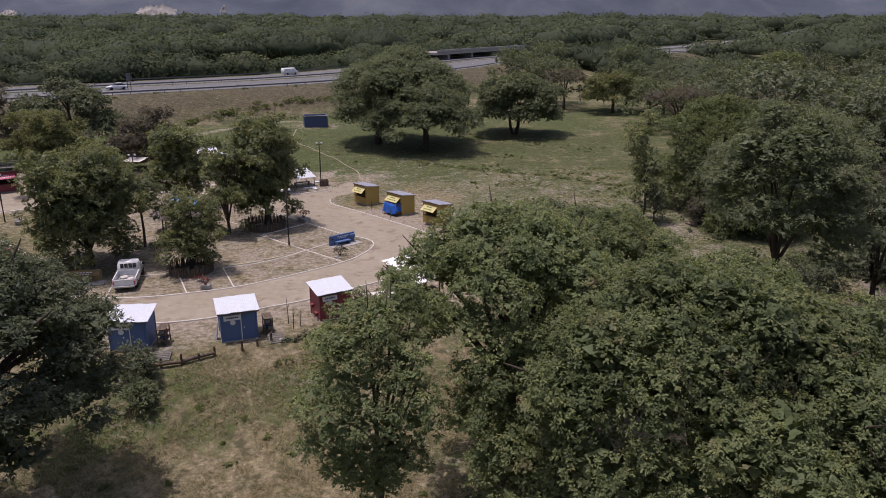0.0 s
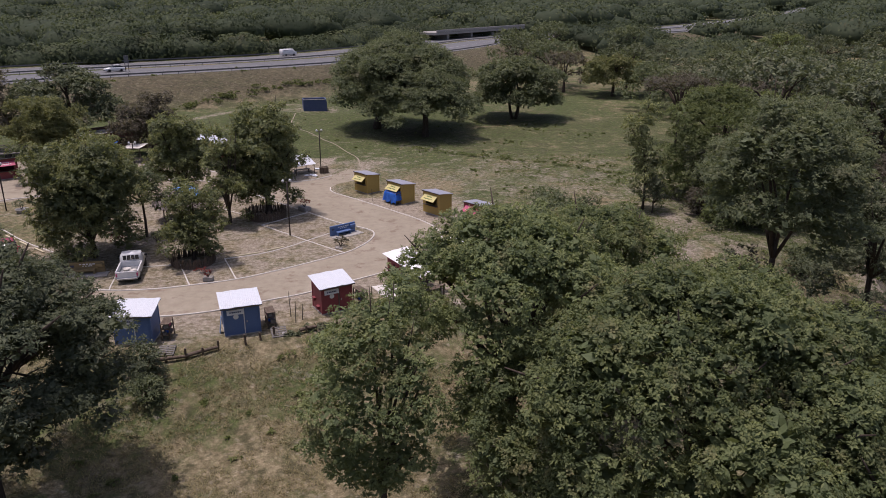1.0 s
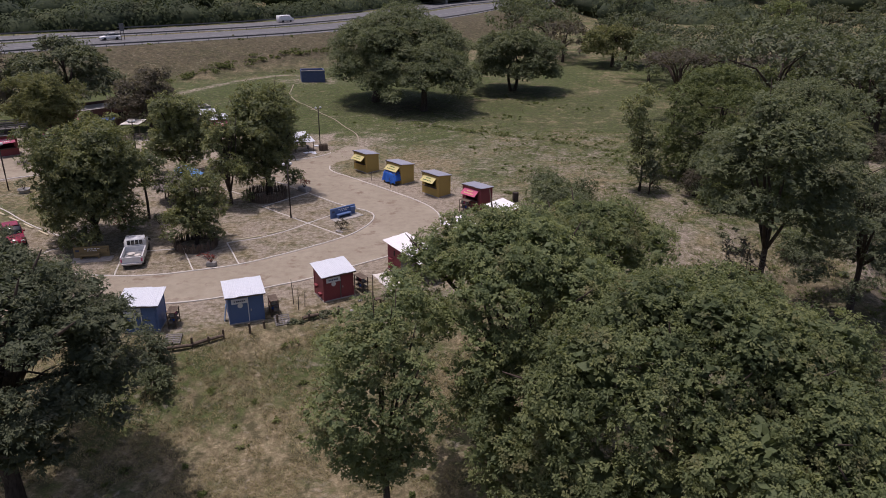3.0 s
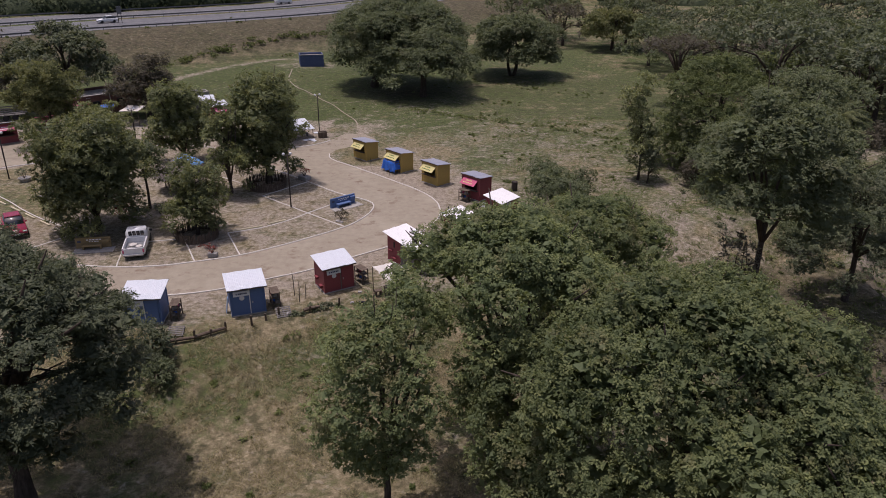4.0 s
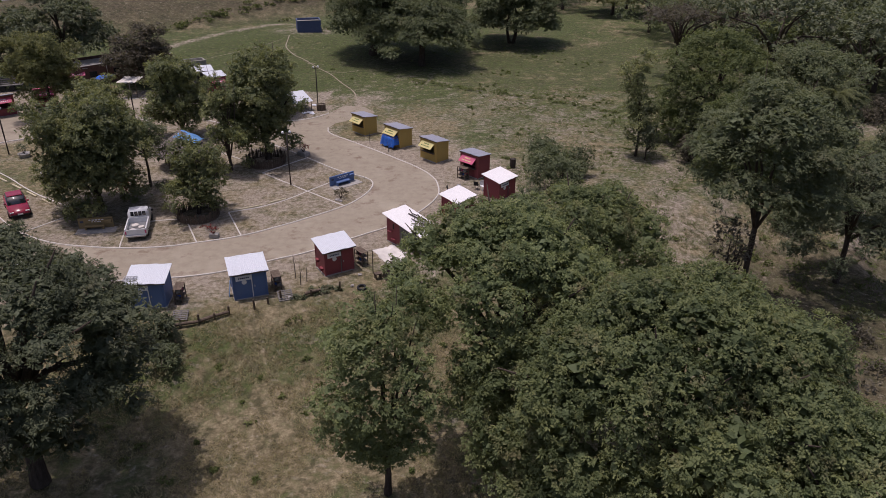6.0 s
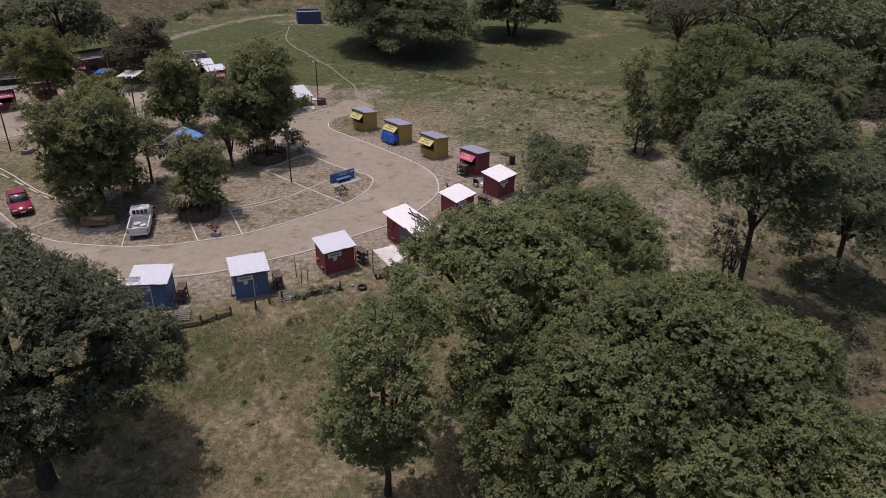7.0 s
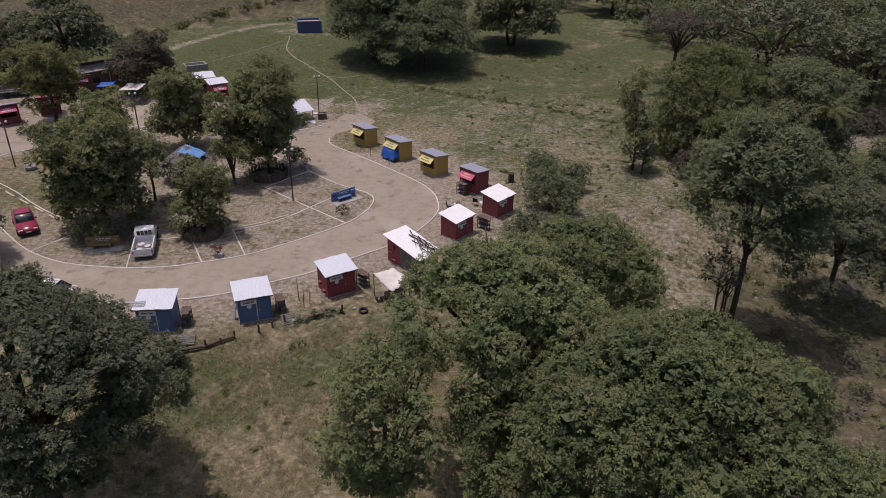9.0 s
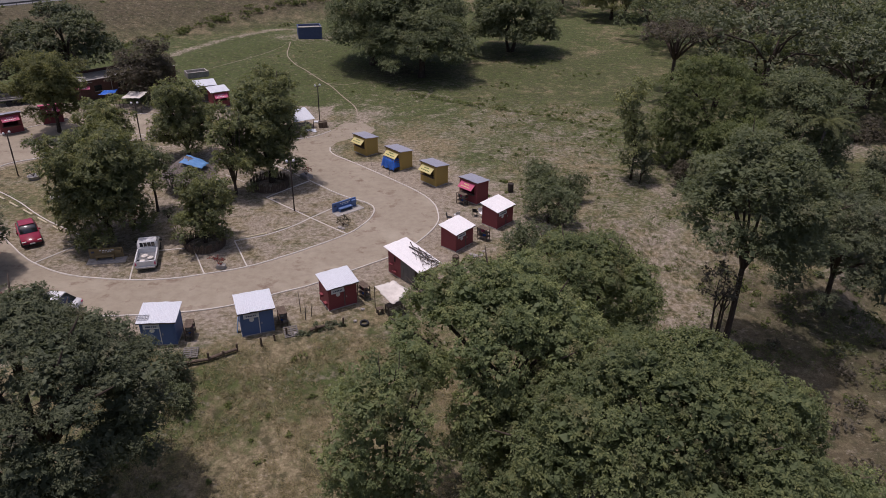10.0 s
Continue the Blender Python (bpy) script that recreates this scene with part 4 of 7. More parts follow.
        lobes = boughs(rr, h, h * 0.48, r, 13, 0.34, 0.55, 10) + skirt(rr * 0.92, h * 0.16, h * 0.5, r, 24, rr * 0.17) + skirt(rr * 0.7, h * 0.08, h * 0.4, r, 20, rr * 0.2, (150, 390)) + skirt(rr * 0.78, h * 0.38, h * 0.62, r, 20, rr * 0.2, (175, 365)) + skirt(rr * 0.95, h * 0.02, h * 0.3, r, 22, rr * 0.16, (170, 370))
        tree("spreading_tree", x, y, lobes, 0.28, h * 0.4, leaf, 5.5, 10, 0.24, 0.095, r, lab, limbs=8, scatter=0.30, twigs=2)
    r = rg(34)
    S = [(q[0] - 0.12 * (q[2] - 4), *q[1:]) for q in rounded(2.5, 0.2, 11.6, r, 44, 0.42, 0.8)]
    tree("slim_tree", 20.6, 72.4, S, 0.13, 3.0, L_MANGO, 7.0, 10, 0.24, 0.11, r, "slim upright tree with loose leaves on the field's edge", limbs=9, scatter=0.34, twigs=3, gaps=-0.6)
    tree("slim_tree", 21.2, 71.0, rounded(1.5, 0.0, 4.4, r, 16, 0.42), 0.08, 1.2, L_DARK, 6.0, 7, 0.28, 0.12, r, "dark bushy sapling against a slim tree", limbs=5, scatter=0.3)
    for i, (x, y, rr, h, leaf) in enumerate(((10.4, 69.5, 2.4, 3.4, L_ACACIA), (9.6, 51.0, 3.2, 5.2, L_DARK), (12.6, 44.2, 4.4, 7.6, L_FORE), (27.2, 74.0, 2.7, 4.8, L_DARK), (30.6, 75.0, 3.0, 5.2, L_YOUNG), (25.8, 70.6, 1.8, 3.0, L_GREY), (29.2, 67.0, 2.6, 4.2, L_DARK), (10.4, 61.5, 3.2, 4.2, L_ACACIA), (6.8, 46.4, 4.0, 6.6, L_FORE), (7.2, 54.6, 2.4, 3.6, L_ACACIA), (13.2, 66.4, 2.1, 3.2, L_ACACIA), (38.5, 60.5, 3.4, 4.6, L_DARK), (42.5, 64.5, 3.2, 4.4, L_ACACIA), (47.0, 70.5, 3.4, 4.2, L_DARK), (54.5, 86.0, 3.2, 3.4, L_GREY), (51.5, 85.0, 1.8, 2.0, L_GREY), (30.5, 58.0, 1.8, 2.4, L_ACACIA), (-17.6, 38.2, 1.5, 2.4, L_DARK), (-16.9, 36.4, 1.2, 1.7, L_ACACIA))):
        r = rg(40 + i)
        lob = rounded(rr, -0.2, h, r, 30, 0.34)
        tree("shrub_tree", x, y, lob, 0.10, 0.7, leaf, 5.5, 8, 0.22, 0.09, r, "dense green shrubby tree on the rough slope", limbs=5, scatter=0.28, low=-0.6, trunks=2)
    palm(39.0, 70.5, 7.2)


def palm(x, y, h):
    """A palm with arching pinnate fronds."""
    e = empty("palm_tree", pose(x, y, gz(x, y)), "palm tree with arching green fronds among dense trees", "tree")
    part("trunk", tube(bmesh.new(), [(0, 0, -0.4), (0.1, 0, h * 0.5), (0.25, 0.1, h)], [0.24, 0.17, 0.14], 8), M_BARKG, e, smooth=True)
    r = rg(140)
    for i in range(18):
        a, up, ln = i * 2.4, r.uniform(0.25, 1.15), r.uniform(2.8, 3.8)
        V, F, spine = [], [], []
        for k in range(13):
            t = k / 12
            out = ln * t * math.cos(up * (1 - 0.4 * t))
            spine.append(np.array([0.25 + math.cos(a) * out, 0.1 + math.sin(a) * out, h + ln * (math.sin(up) * t - 0.62 * t * t)]))
        side = np.array([-math.sin(a), math.cos(a), 0])
        for k in range(1, 13):
            d = unit(spine[k] - spine[k - 1])
            for sgn in (-1, 1):
                for q in (0.0, 0.5):
                    p = spine[k - 1] * (1 - q) + spine[k] * q
                    tip = p + (side * sgn * 0.75 + d * 0.45 - np.array([0, 0, 0.28])) * (1.05 - 0.6 * k / 12)
                    n = len(V)
                    V += [p - d * 0.045, p + d * 0.045, tip]
                    F.append((n, n + 1, n + 2))
        arrays("frond", V, F, L_OLIVE, e)


mid_trees()


def plaza_trees():
    def mango(x, y, rr, b, t, seed, leaf=L_MANGO, n=24, tr=0.17, label="round-crowned mango tree with dense glossy dark leaves", dens=8.0, lumps=0.34, leaves=9):
        r = rg(seed)
        lobes = rounded(rr, b, t, r, n, lumps)
        lobes += skirt(rr * 0.72, b, b + (t - b) * 0.55, r, max(9, n // 3), rr * 0.24) + skirt(rr * 0.4, b + (t - b) * 0.3, t - rr * 0.5, r, max(6, n // 4), rr * 0.28)
        for _ in range(7):
            a, f = r.uniform(0, 6.283), r.uniform(0.25, 0.92)
            R, c = rr * r.uniform(0.16, 0.26), rr * (0.98 - 0.45 * abs(f - 0.45))
            for _ in range(5):
                p = np.array([math.cos(a) * c, math.sin(a) * c, b + (t - b) * f]) + unit(r.normal(size=3)) * R * 0.7
                lobes.append((*p, R * 0.55, R * 0.55, R * 0.42))
        return tree("mango_tree", x, y, lobes, tr, max(1.2, b + 0.8), leaf, dens * 0.8, leaves + 3, 0.235, 0.090, r, label, limbs=8, scatter=0.27, fill=1.8, low=-0.6, twigs=2, gaps=-0.62, group="shade trees of the plaza")
    mango(-29.3, 57.6, 4.8, 0.9, 10.3, 51, n=60, tr=0.24, lumps=0.30)
    mango(-27.0, 63.1, 2.3, 2.7, 7.0, 52, L_ACACIA, 20, 0.12, "small grey-green shade tree with thin trunk", 5.0)
    mango(-20.7, 56.9, 2.9, 0.2, 7.0, 53, L_MANGO, 30)
    mango(-17.6, 70.6, 3.9, 1.2, 11.4, 54, L_MANGO, 56, 0.30, lumps=0.32)
    mango(-20.6, 67.4, 2.7, 0.5, 9.8, 55, L_MANGO, 28)
    mango(-20.2, 86.2, 3.0, 1.0, 8.6, 62, L_MANGO, 28)
    mango(-28.4, 77.6, 3.7, 0.6, 9.2, 56, L_MANGO, 38, 0.2, lumps=0.30)
    mango(-38.0, 79.6, 3.1, 0.4, 6.2, 57, L_MANGO, 34)
    mango(-38.9, 50.6, 4.8, 2.4, 9.0, 63, L_DARK, 40, 0.24, "dark spreading tree shading a parked red car", 6.0)
    mango(-46.6, 85.6, 4.3, 2.8, 9.8, 58, L_OLIVE, 48, 0.22, "round shade tree with yellowing green leaves", lumps=0.29)
    mango(-40.2, 99.6, 4.6, 1.0, 8.8, 59, L_GREY, 34, 0.22, "dark thin-leaved tree before a brown building", 5.0, 0.3)
    acacia("umbrella_tree", -54.5, 107.5, 8.2, 10.4, 4.6, 60, L_DARK, "wide umbrella tree behind the brown building", 44, 3.4, 0.5, 0.22, 0.4, hang=18)
    r = rg(61)
    tree("grey_tree", -63.5, 101.0, rounded(5.5, 2.0, 11.0, r, 24, 0.36), 0.22, 3.0, L_GREY, 2.2, 6, 0.45, 0.12, r, "nearly leafless grey tree with fine twigs", limbs=14, scatter=0.4, bark=M_BARKG, twigs=6)


plaza_trees()


# ---------------- kiosks ----------------
def corrugated(w, d, z_front, z_back, over, sheets=3, seed=0):
    """Roof sheets with ribs running down the slope; local y points to the front."""
    bm = bmesh.new()
    r = random.Random(seed)
    x0, x1, y0, y1 = -w / 2 - over, w / 2 + over, -d / 2 - over, d / 2 + over
    sl = (z_front - z_back) / d
    n = int((x1 - x0) / 0.115)
    cols = []
    for i in range(n * 2 + 1):
        x = x0 + (x1 - x0) * i / (n * 2)
        lift = 0.013 if i % 2 else 0.0
        sheet = int((x - x0) / (x1 - x0) * sheets * 0.999)
        lift += 0.012 * (sheet % 2)
        col = []
        for k in range(5):
            y = y0 + (y1 - y0) * k / 4
            z = z_back + (y + d / 2) * sl + lift + 0.012 * math.sin(i * 0.4 + k * 1.9 + seed)
            col.append((x, y, z))
        cols.append(col)
    top = [[bm.verts.new(p) for p in c] for c in cols]
    bot = [[bm.verts.new((p[0], p[1], p[2] - 0.03)) for p in c] for c in cols]
    for g, flip in ((top, False), (bot, True)):
        for a, b in zip(g, g[1:]):
            for k in range(4):
                q = (a[k], b[k], b[k + 1], a[k + 1])
                bm.faces.new(q if not flip else q[::-1])
    for a, b, c, d2 in zip(top, top[1:], bot, bot[1:]):
        bm.faces.new((a[0], c[0], d2[0], b[0]))
        bm.faces.new((b[4], d2[4], c[4], a[4]))
    for g, h in ((top[0], bot[0]), (bot[-1], top[-1])):
        for k in range(4):
            bm.faces.new((g[k], g[k + 1], h[k + 1], h[k]))
    return bm


def boards(p0, p1, h0, h1, thick=0.04, z=0.06, hole=None):
    """One board wall between two plan points; its top runs from h0 to h1; a hole is (from, to, sill, head)."""
    bm = bmesh.new()
    a, b = Vector((*p0, 0)), Vector((*p1, 0))
    L = (b - a).length
    m = Matrix.Translation(a) @ Matrix.Rotation(math.atan2(b.y - a.y, b.x - a.x), 4, "Z")
    outer = [(0, z), (L, z), (L, h1), (0, h0)]
    inner = [(hole[0], hole[2]), (hole[1], hole[2]), (hole[1], hole[3]), (hole[0], hole[3])] if hole else []
    rings = [[[bm.verts.new(m @ Vector((u, y, v))) for u, v in loop] for loop in (outer, inner) if loop] for y in (-thick / 2, thick / 2)]
    for k in range(4):
        n = (k + 1) % 4
        for ring in range(len(rings[0])):
            f, g = rings[0][ring], rings[1][ring]
            bm.faces.new((f[k], f[n], g[n], g[k]))
        if hole:
            for side in rings:
                bm.faces.new((side[0][k], side[0][n], side[1][n], side[1][k]))
    if not hole:
        for side in rings:
            bm.faces.new(side[0])
    bmesh.ops.recalc_face_normals(bm, faces=bm.faces[:])
    return bm


def bars(w, h, rows, rng):
    """Unreadable writing as plain raised bars on a board that faces -y."""
    bm = bmesh.new()
    for j, (n, frac, bh) in enumerate(rows):
        zc = h * (0.5 - (j + 0.5) / len(rows))
        x = -w * frac / 2
        step = w * frac / n
        for i in range(n):
            k = 0.55 + 0.35 * rng.random()
            box(bm, x + step * i, x + step * (i + k), -0.012, -0.002, zc - bh / 2, zc + bh / 2)
    return bm


def kiosk(x, y, yaw, w, d, hf, hb, wall, roof, label, sign="back", awning=None, door_side="back", over=0.22, seed=0, sheets=3, shelves=()):
    e = empty("kiosk", pose(x, y, gz(x, y), 0, 0, yaw), label, "kiosk", "market kiosks round the loop road")
    a, b = w / 2, d / 2
    rng = random.Random(seed)
    part("floor_slab", boxed(-a - 0.06, a + 0.06, -b - 0.06, b + 0.06, -0.3, 0.07, bevel=0.02), M_CONC, e)
    zt = lambda yy: hb + (yy + b) / d * (hf - hb) - 0.02
    part("wall", boards((-a, -b), (a, -b), zt(-b), zt(-b)), wall, e, "flat painted back wall")
    hw = (w * 0.16, w * 0.84, 1.0, min(1.85, hf - 0.35))
    part("wall", boards((a, b), (-a, b), zt(b), zt(b), hole=hw), wall, e, "front wall with a serving hatch")
    part("wall", boards((-a, b), (-a, -b), zt(b), zt(-b)), wall, e)
    part("wall", boards((a, -b), (a, b), zt(-b), zt(b)), wall, e)
    part("counter", boxed(-a + 0.2, a - 0.2, b - 0.1, b + 0.3, 0.94, 0.99, bevel=0.01), M_WOOD, e)
    for sx in (-1, 1):
        for sy in (-1, 1):
            part("corner_post", boxed(sx * a - 0.05, sx * a + 0.05, sy * b - 0.05, sy * b + 0.05, 0.05, zt(sy * b), bevel=0.01), wall, e)
    part("roof", corrugated(w, d, hf, hb, over, sheets, seed), roof, e, "sloping corrugated metal roof")
    for yy in (-b - over + 0.04, b + over - 0.04):
        z0 = hb + (yy + b) / d * (hf - hb)
        part("roof_batten", boxed(-a - over + 0.02, a + over - 0.02, yy - 0.03, yy + 0.03, z0 - 0.11, z0 - 0.035, bevel=0.0), M_WOOD, e)
    if door_side == "back":
        part("door_post", boxed(a * 0.12 - 0.03, a * 0.12 + 0.03, -b - 0.065, -b - 0.03, 0.1, zt(-b) - 0.15, bevel=0.008), M_SIGN if wall is M_BLUE else M_GREYWOOD, e, "pale upright batten beside the door")
        dr = part("door", boxed(a * 0.18, a * 0.92, -b - 0.055, -b - 0.028, 0.1, zt(-b) - 0.12, bevel=0.008), wall, e)
        part("door_handle", boxed(a * 0.24, a * 0.30, -b - 0.09, -b - 0.055, 0.85, 1.0, bevel=0.01), M_STEEL, dr)
    if sign == "back":
        s = part("sign", boxed(-w * 0.42, w * 0.06, -0.015, 0.015, -0.17, 0.17, bevel=0.005), M_SIGN, e, "white name board with unreadable bars")
        s.matrix_local = pose(0, -b - 0.07, zt(-b) - 0.40, -10, 0, 0)
        t = tagged(part("lettering", bars(w * 0.38, 0.24, [(6, 0.9, 0.09)], rng), M_INK, s), "row of faded painted lettering bars", kind="stuff")
        t.matrix_local = pose(-w * 0.17, -0.016, 0)
        bm = lathe([(0.17, 0), (0.17, 0.02)], 14)
        g = part("emblem", bm, M_SIGN, e, "round faded emblem painted on the wall")
        g.matrix_local = pose(-w * 0.17, -b - 0.03, zt(-b) - 0.74, 90, 0, 0)
    for sx, yy, zz in shelves:
        part("side_shelf", boxed(sx * (a + 0.02), sx * (a + 0.20), yy - 0.2, yy + 0.2, zz, zz + 0.04, bevel=0.01), wall, e)
        part("shelf_bracket", boxed(sx * (a + 0.02), sx * (a + 0.17), yy - 0.03, yy + 0.03, zz - 0.22, zz, bevel=0.005), wall, e)
    if awning:
        amat, ink = awning
        L = 0.78
        s = part("awning", boxed(-w * 0.40, w * 0.40, 0, L, -0.015, 0.015, bevel=0.006), amat, e, "raised hatch board with painted writing")
        s.matrix_local = pose(0, b + 0.04, hf - 0.32, -38, 0, 0)
        t = tagged(part("lettering", bars(w * 0.6, L * 0.7, [(5, 0.55, 0.12), (6, 0.9, 0.10)], rng), ink, s), "row of faded painted lettering bars", kind="stuff")
        t.matrix_local = pose(0, L * 0.5, 0.017, -90, 0, 180)
        for sx in (-1, 1):
            part("prop", tube(bmesh.new(), [(sx * w * 0.36, b + 0.03, 1.2), (sx * w * 0.36, b + 0.58, hf - 0.75)], [0.018, 0.018], 6), M_WOOD, e)
    return e


kiosk(-13.37, 43.83, 21, 2.2, 1.95, 2.27, 2.07, M_BLUE, M_ROOFW, "blue board kiosk with white corrugated metal roof", seed=1)
kiosk(-19.6, 42.35, 4.5, 2.25, 1.75, 2.27, 2.0, M_BLUE, M_ROOFW, "blue board kiosk half hidden under a tree", seed=2)
kiosk(-7.83, 47.26, 31, 2.21, 1.7, 2.3, 2.02, M_RED, M_ROOFW, "maroon board kiosk with white corrugated metal roof", seed=3, shelves=((-1, 0.35, 0.9), (-1, -0.35, 0.5), (1, -0.5, 0.55)))
kiosk(1.5, 56.9, 49, 2.3, 1.6, 2.1, 1.8, M_RED, M_ROOFV, "maroon kiosk with a pale metal roof on bare soil", seed=4)
kiosk(5.4, 61.4, 47.5, 2.3, 1.7, 2.15, 1.85, M_RED, M_ROOFV, "maroon kiosk with white metal roof next to shrubs", seed=5)
kiosk(3.4, 66.75, 135, 2.26, 1.6, 2.36, 2.2, M_RED, M_ROOFG, "maroon kiosk with a raised red hatch board", sign="", awning=(M_RSIGN, M_YSIGN), door_side="", over=0.15, seed=6)
for i, (x, y, w, h) in enumerate(((-8.54, 79.75, 2.27, 2.22), (-4.5, 75.55, 2.45, 2.22), (-0.58, 71.1, 2.34, 2.32))):
    kiosk(x, y, 133, w, 1.6, h, h - 0.2, M_YELLOW, M_ROOFG, "ochre-yellow kiosk with grey roof and yellow hatch board", sign="", awning=(M_YSIGN, M_INKG), door_side="", over=0.15, seed=7 + i)


# ---------------- long kiosk, canopy, stalls ----------------
def long_kiosk():
    e = empty("kiosk", pose(-2.25, 51.2, 0, 0, 0, 43), "long maroon kiosk with plank annex and branches on its roof", "kiosk", "market kiosks round the loop road")
    w, d, hf, hb = 1.9, 3.8, 2.35, 1.75
    a, b = w / 2, d / 2
    zt = lambda y: hb + (y + b) / d * (hf - hb) - 0.02
    m = 0.35
    part("floor_slab", boxed(-a - 0.05, a + 0.05, m, b + 0.05, -0.2, 0.06, bevel=0.02), M_CONC, e)
    part("wall", boards((-a, b), (-a, m), zt(b), zt(m)), M_RED, e, "maroon board side wall")
    part("wall", boards((a, m), (a, b), zt(m), zt(b)), M_RED, e, "maroon board side wall")
    part("wall", boards((a, b), (-a, b), zt(b), zt(b), hole=(0.4, 1.6, 1.0, 1.9)), M_RED, e, "front wall with a serving hatch")
    part("wall", boards((-a, m), (-a, -b + 0.5), zt(m), zt(-b)), M_GREYWOOD, e, "side wall of grey planks")
    part("wall", boards((-a, m), (a, m), zt(m), zt(m)), M_GREYWOOD, e, "inner plank wall")
    for x, y in ((-a, -b), (a, -b), (a, -0.4), (-a, -b + 0.5)):
        part("post", tube(bmesh.new(), [(x, y, -0.1), (x, y, zt(y) - 0.02)], [0.06, 0.05], 7), M_WOOD, e)
    part("roof", corrugated(w, d, hf, hb, 0.28, 4, 5), M_ROOFV, e, "white corrugated metal roof with rusty edge")
    for yy, zz in ((b - 0.5, 1.0), (b - 0.9, 0.45)):
        part("side_shelf", boxed(-a - 0.22, -a - 0.02, yy - 0.2, yy + 0.25, zz, zz + 0.05, bevel=0.01), M_RED, e)
    part("counter", boxed(-a + 0.15, a - 0.1, -b + 0.2, -b + 0.7, 0.78, 0.84, bevel=0.01), M_WOOD, e)
    part("vent", boxed(-a - 0.05, -a - 0.024, b - 0.9, b - 0.75, 1.3, 1.75, bevel=0.005), M_POLE, e, "small dark slot in the board wall")
    r = rg(201)
    zz = lambda x, y: hb + (y + b) / d * (hf - hb) + 0.07
    for x0, y0, x1, y1, k in ((0.85, 1.35, 0.35, -1.9, 0.045), (0.45, 0.9, 0.75, -2.05, 0.05), (0.1, 0.2, 0.1, -2.0, 0.04), (0.95, 0.4, 0.55, -2.1, 0.04), (0.55, 0.1, -0.25, -1.5, 0.035), (0.9, -0.3, 0.95, -2.2, 0.035), (0.3, -0.6, 0.8, -2.15, 0.03)):
        bm = bmesh.new()
        line = []
        for t in range(6):
            f = t / 5
            x, y = x0 + (x1 - x0) * f + r.normal() * 0.05, y0 + (y1 - y0) * f
            line.append((x, y, zz(x, y) + 0.16 * math.sin(math.pi * f) * r.random()))
        tube(bm, line, [k * (1 - 0.13 * t) for t in range(6)], 6)
        for t in range(1, 6):
            for sgn in (-1, 1):
                x, y, z = line[t]
                ln = r.uniform(0.35, 0.85)
                x2, y2 = min(1.15, x + sgn * ln * 0.55), max(-2.25, y - ln * 0.8)
                tube(bm, [(x, y, z), ((x + x2) / 2, (y + y2) / 2, zz(x, (y + y2) / 2) + 0.12 * r.random()), (x2, y2, zz(x2, y2) + 0.1 * r.random())], [k * 0.55, k * 0.4, k * 0.15], 5)
        br = part("dry_branch", bm, M_BARK, None)
        br.matrix_world = e.matrix_world.copy()
        tagged(br, "dry bare forked branch lying on a metal roof", "branch", "branches on the roof")


long_kiosk()


def cloth(name, corners, nx, ny, sag, mat, parent, seed=0, rag=0.0):
    r = rg(seed)
    c = [np.array(q, float) for q in corners]
    vs = []
    for j in range(ny + 1):
        for i in range(nx + 1):
            u, v = i / nx, j / ny
            p = (c[0] * (1 - u) + c[1] * u) * (1 - v) + (c[3] * (1 - u) + c[2] * u) * v
            s = sag * 16 * u * (1 - u) * v * (1 - v)
            edge = min(u, 1 - u, v, 1 - v) == 0
            p = p + np.array([0, 0, -s + 0.04 * r.normal() * (not edge) - 0.10 * (4 * u * (1 - u) if v in (0, 1) else 4 * v * (1 - v) if u in (0, 1) else 0) * (sag > 0.05)])
            if edge and rag:
                p = p + np.array([*(r.normal(size=2) * rag), 0])
            vs.append(p)
    bm = bmesh.new()
    V = [bm.verts.new(p) for p in vs]
    for j in range(ny):
        for i in range(nx):
            k = j * (nx + 1) + i
            bm.faces.new((V[k], V[k + 1], V[k + nx + 2], V[k + nx + 1]))
    ret = bmesh.ops.extrude_face_region(bm, geom=bm.faces[:])
    for g in ret["geom"]:
        if isinstance(g, bmesh.types.BMVert):
            g.co.z -= 0.012
    bmesh.ops.recalc_face_normals(bm, faces=bm.faces[:])
    return part(name, bm, mat, parent, smooth=True)


def canopy(name, base, corners, legs, mat, label, seed, sag=0.18, nx=10, ny=8, rag=0.05):
    e = empty(name, pose(*base), label, "canopy")
    loc = lambda p: (p[0] - base[0], p[1] - base[1], p[2] - base[2])
    cloth("sheet", [loc(p) for p in corners], nx, ny, sag, mat, e, seed, rag)
    for x, y, z in legs:
        g = gz(x, y)
        part("post", tube(bmesh.new(), [loc((x, y, g - 0.2)), loc((x, y, z))], [0.035, 0.03], 7), M_WOOD, e)
    return e


canopy("sun_canopy", (-3.6, 45.7, gz(-3.6, 45.7)), [(-5.0, 46.4, 2.0), (-3.55, 47.2, 2.05), (-2.25, 45.9, 1.95), (-3.45, 44.6, 1.5)],
       [(-4.95, 46.4, 2.0), (-3.55, 47.15, 2.0), (-2.3, 45.85, 1.9), (-3.45, 44.75, 1.5)], M_WTARP, "torn off-white tarpaulin on thin wooden posts", 7)
canopy("blue_canopy", (-43.7, 94.6, 0), [(-44.9, 94.0, 2.3), (-42.9, 94.5, 2.4), (-43.0, 95.9, 2.6), (-44.7, 95.5, 2.5)], [(-44.8, 94.1, 2.3), (-43.0, 94.6, 2.4), (-43.1, 95.8, 2.55), (-44.6, 95.4, 2.45)], M_BTARP, "bright blue tarpaulin stretched over a stall", 8, 0.1)
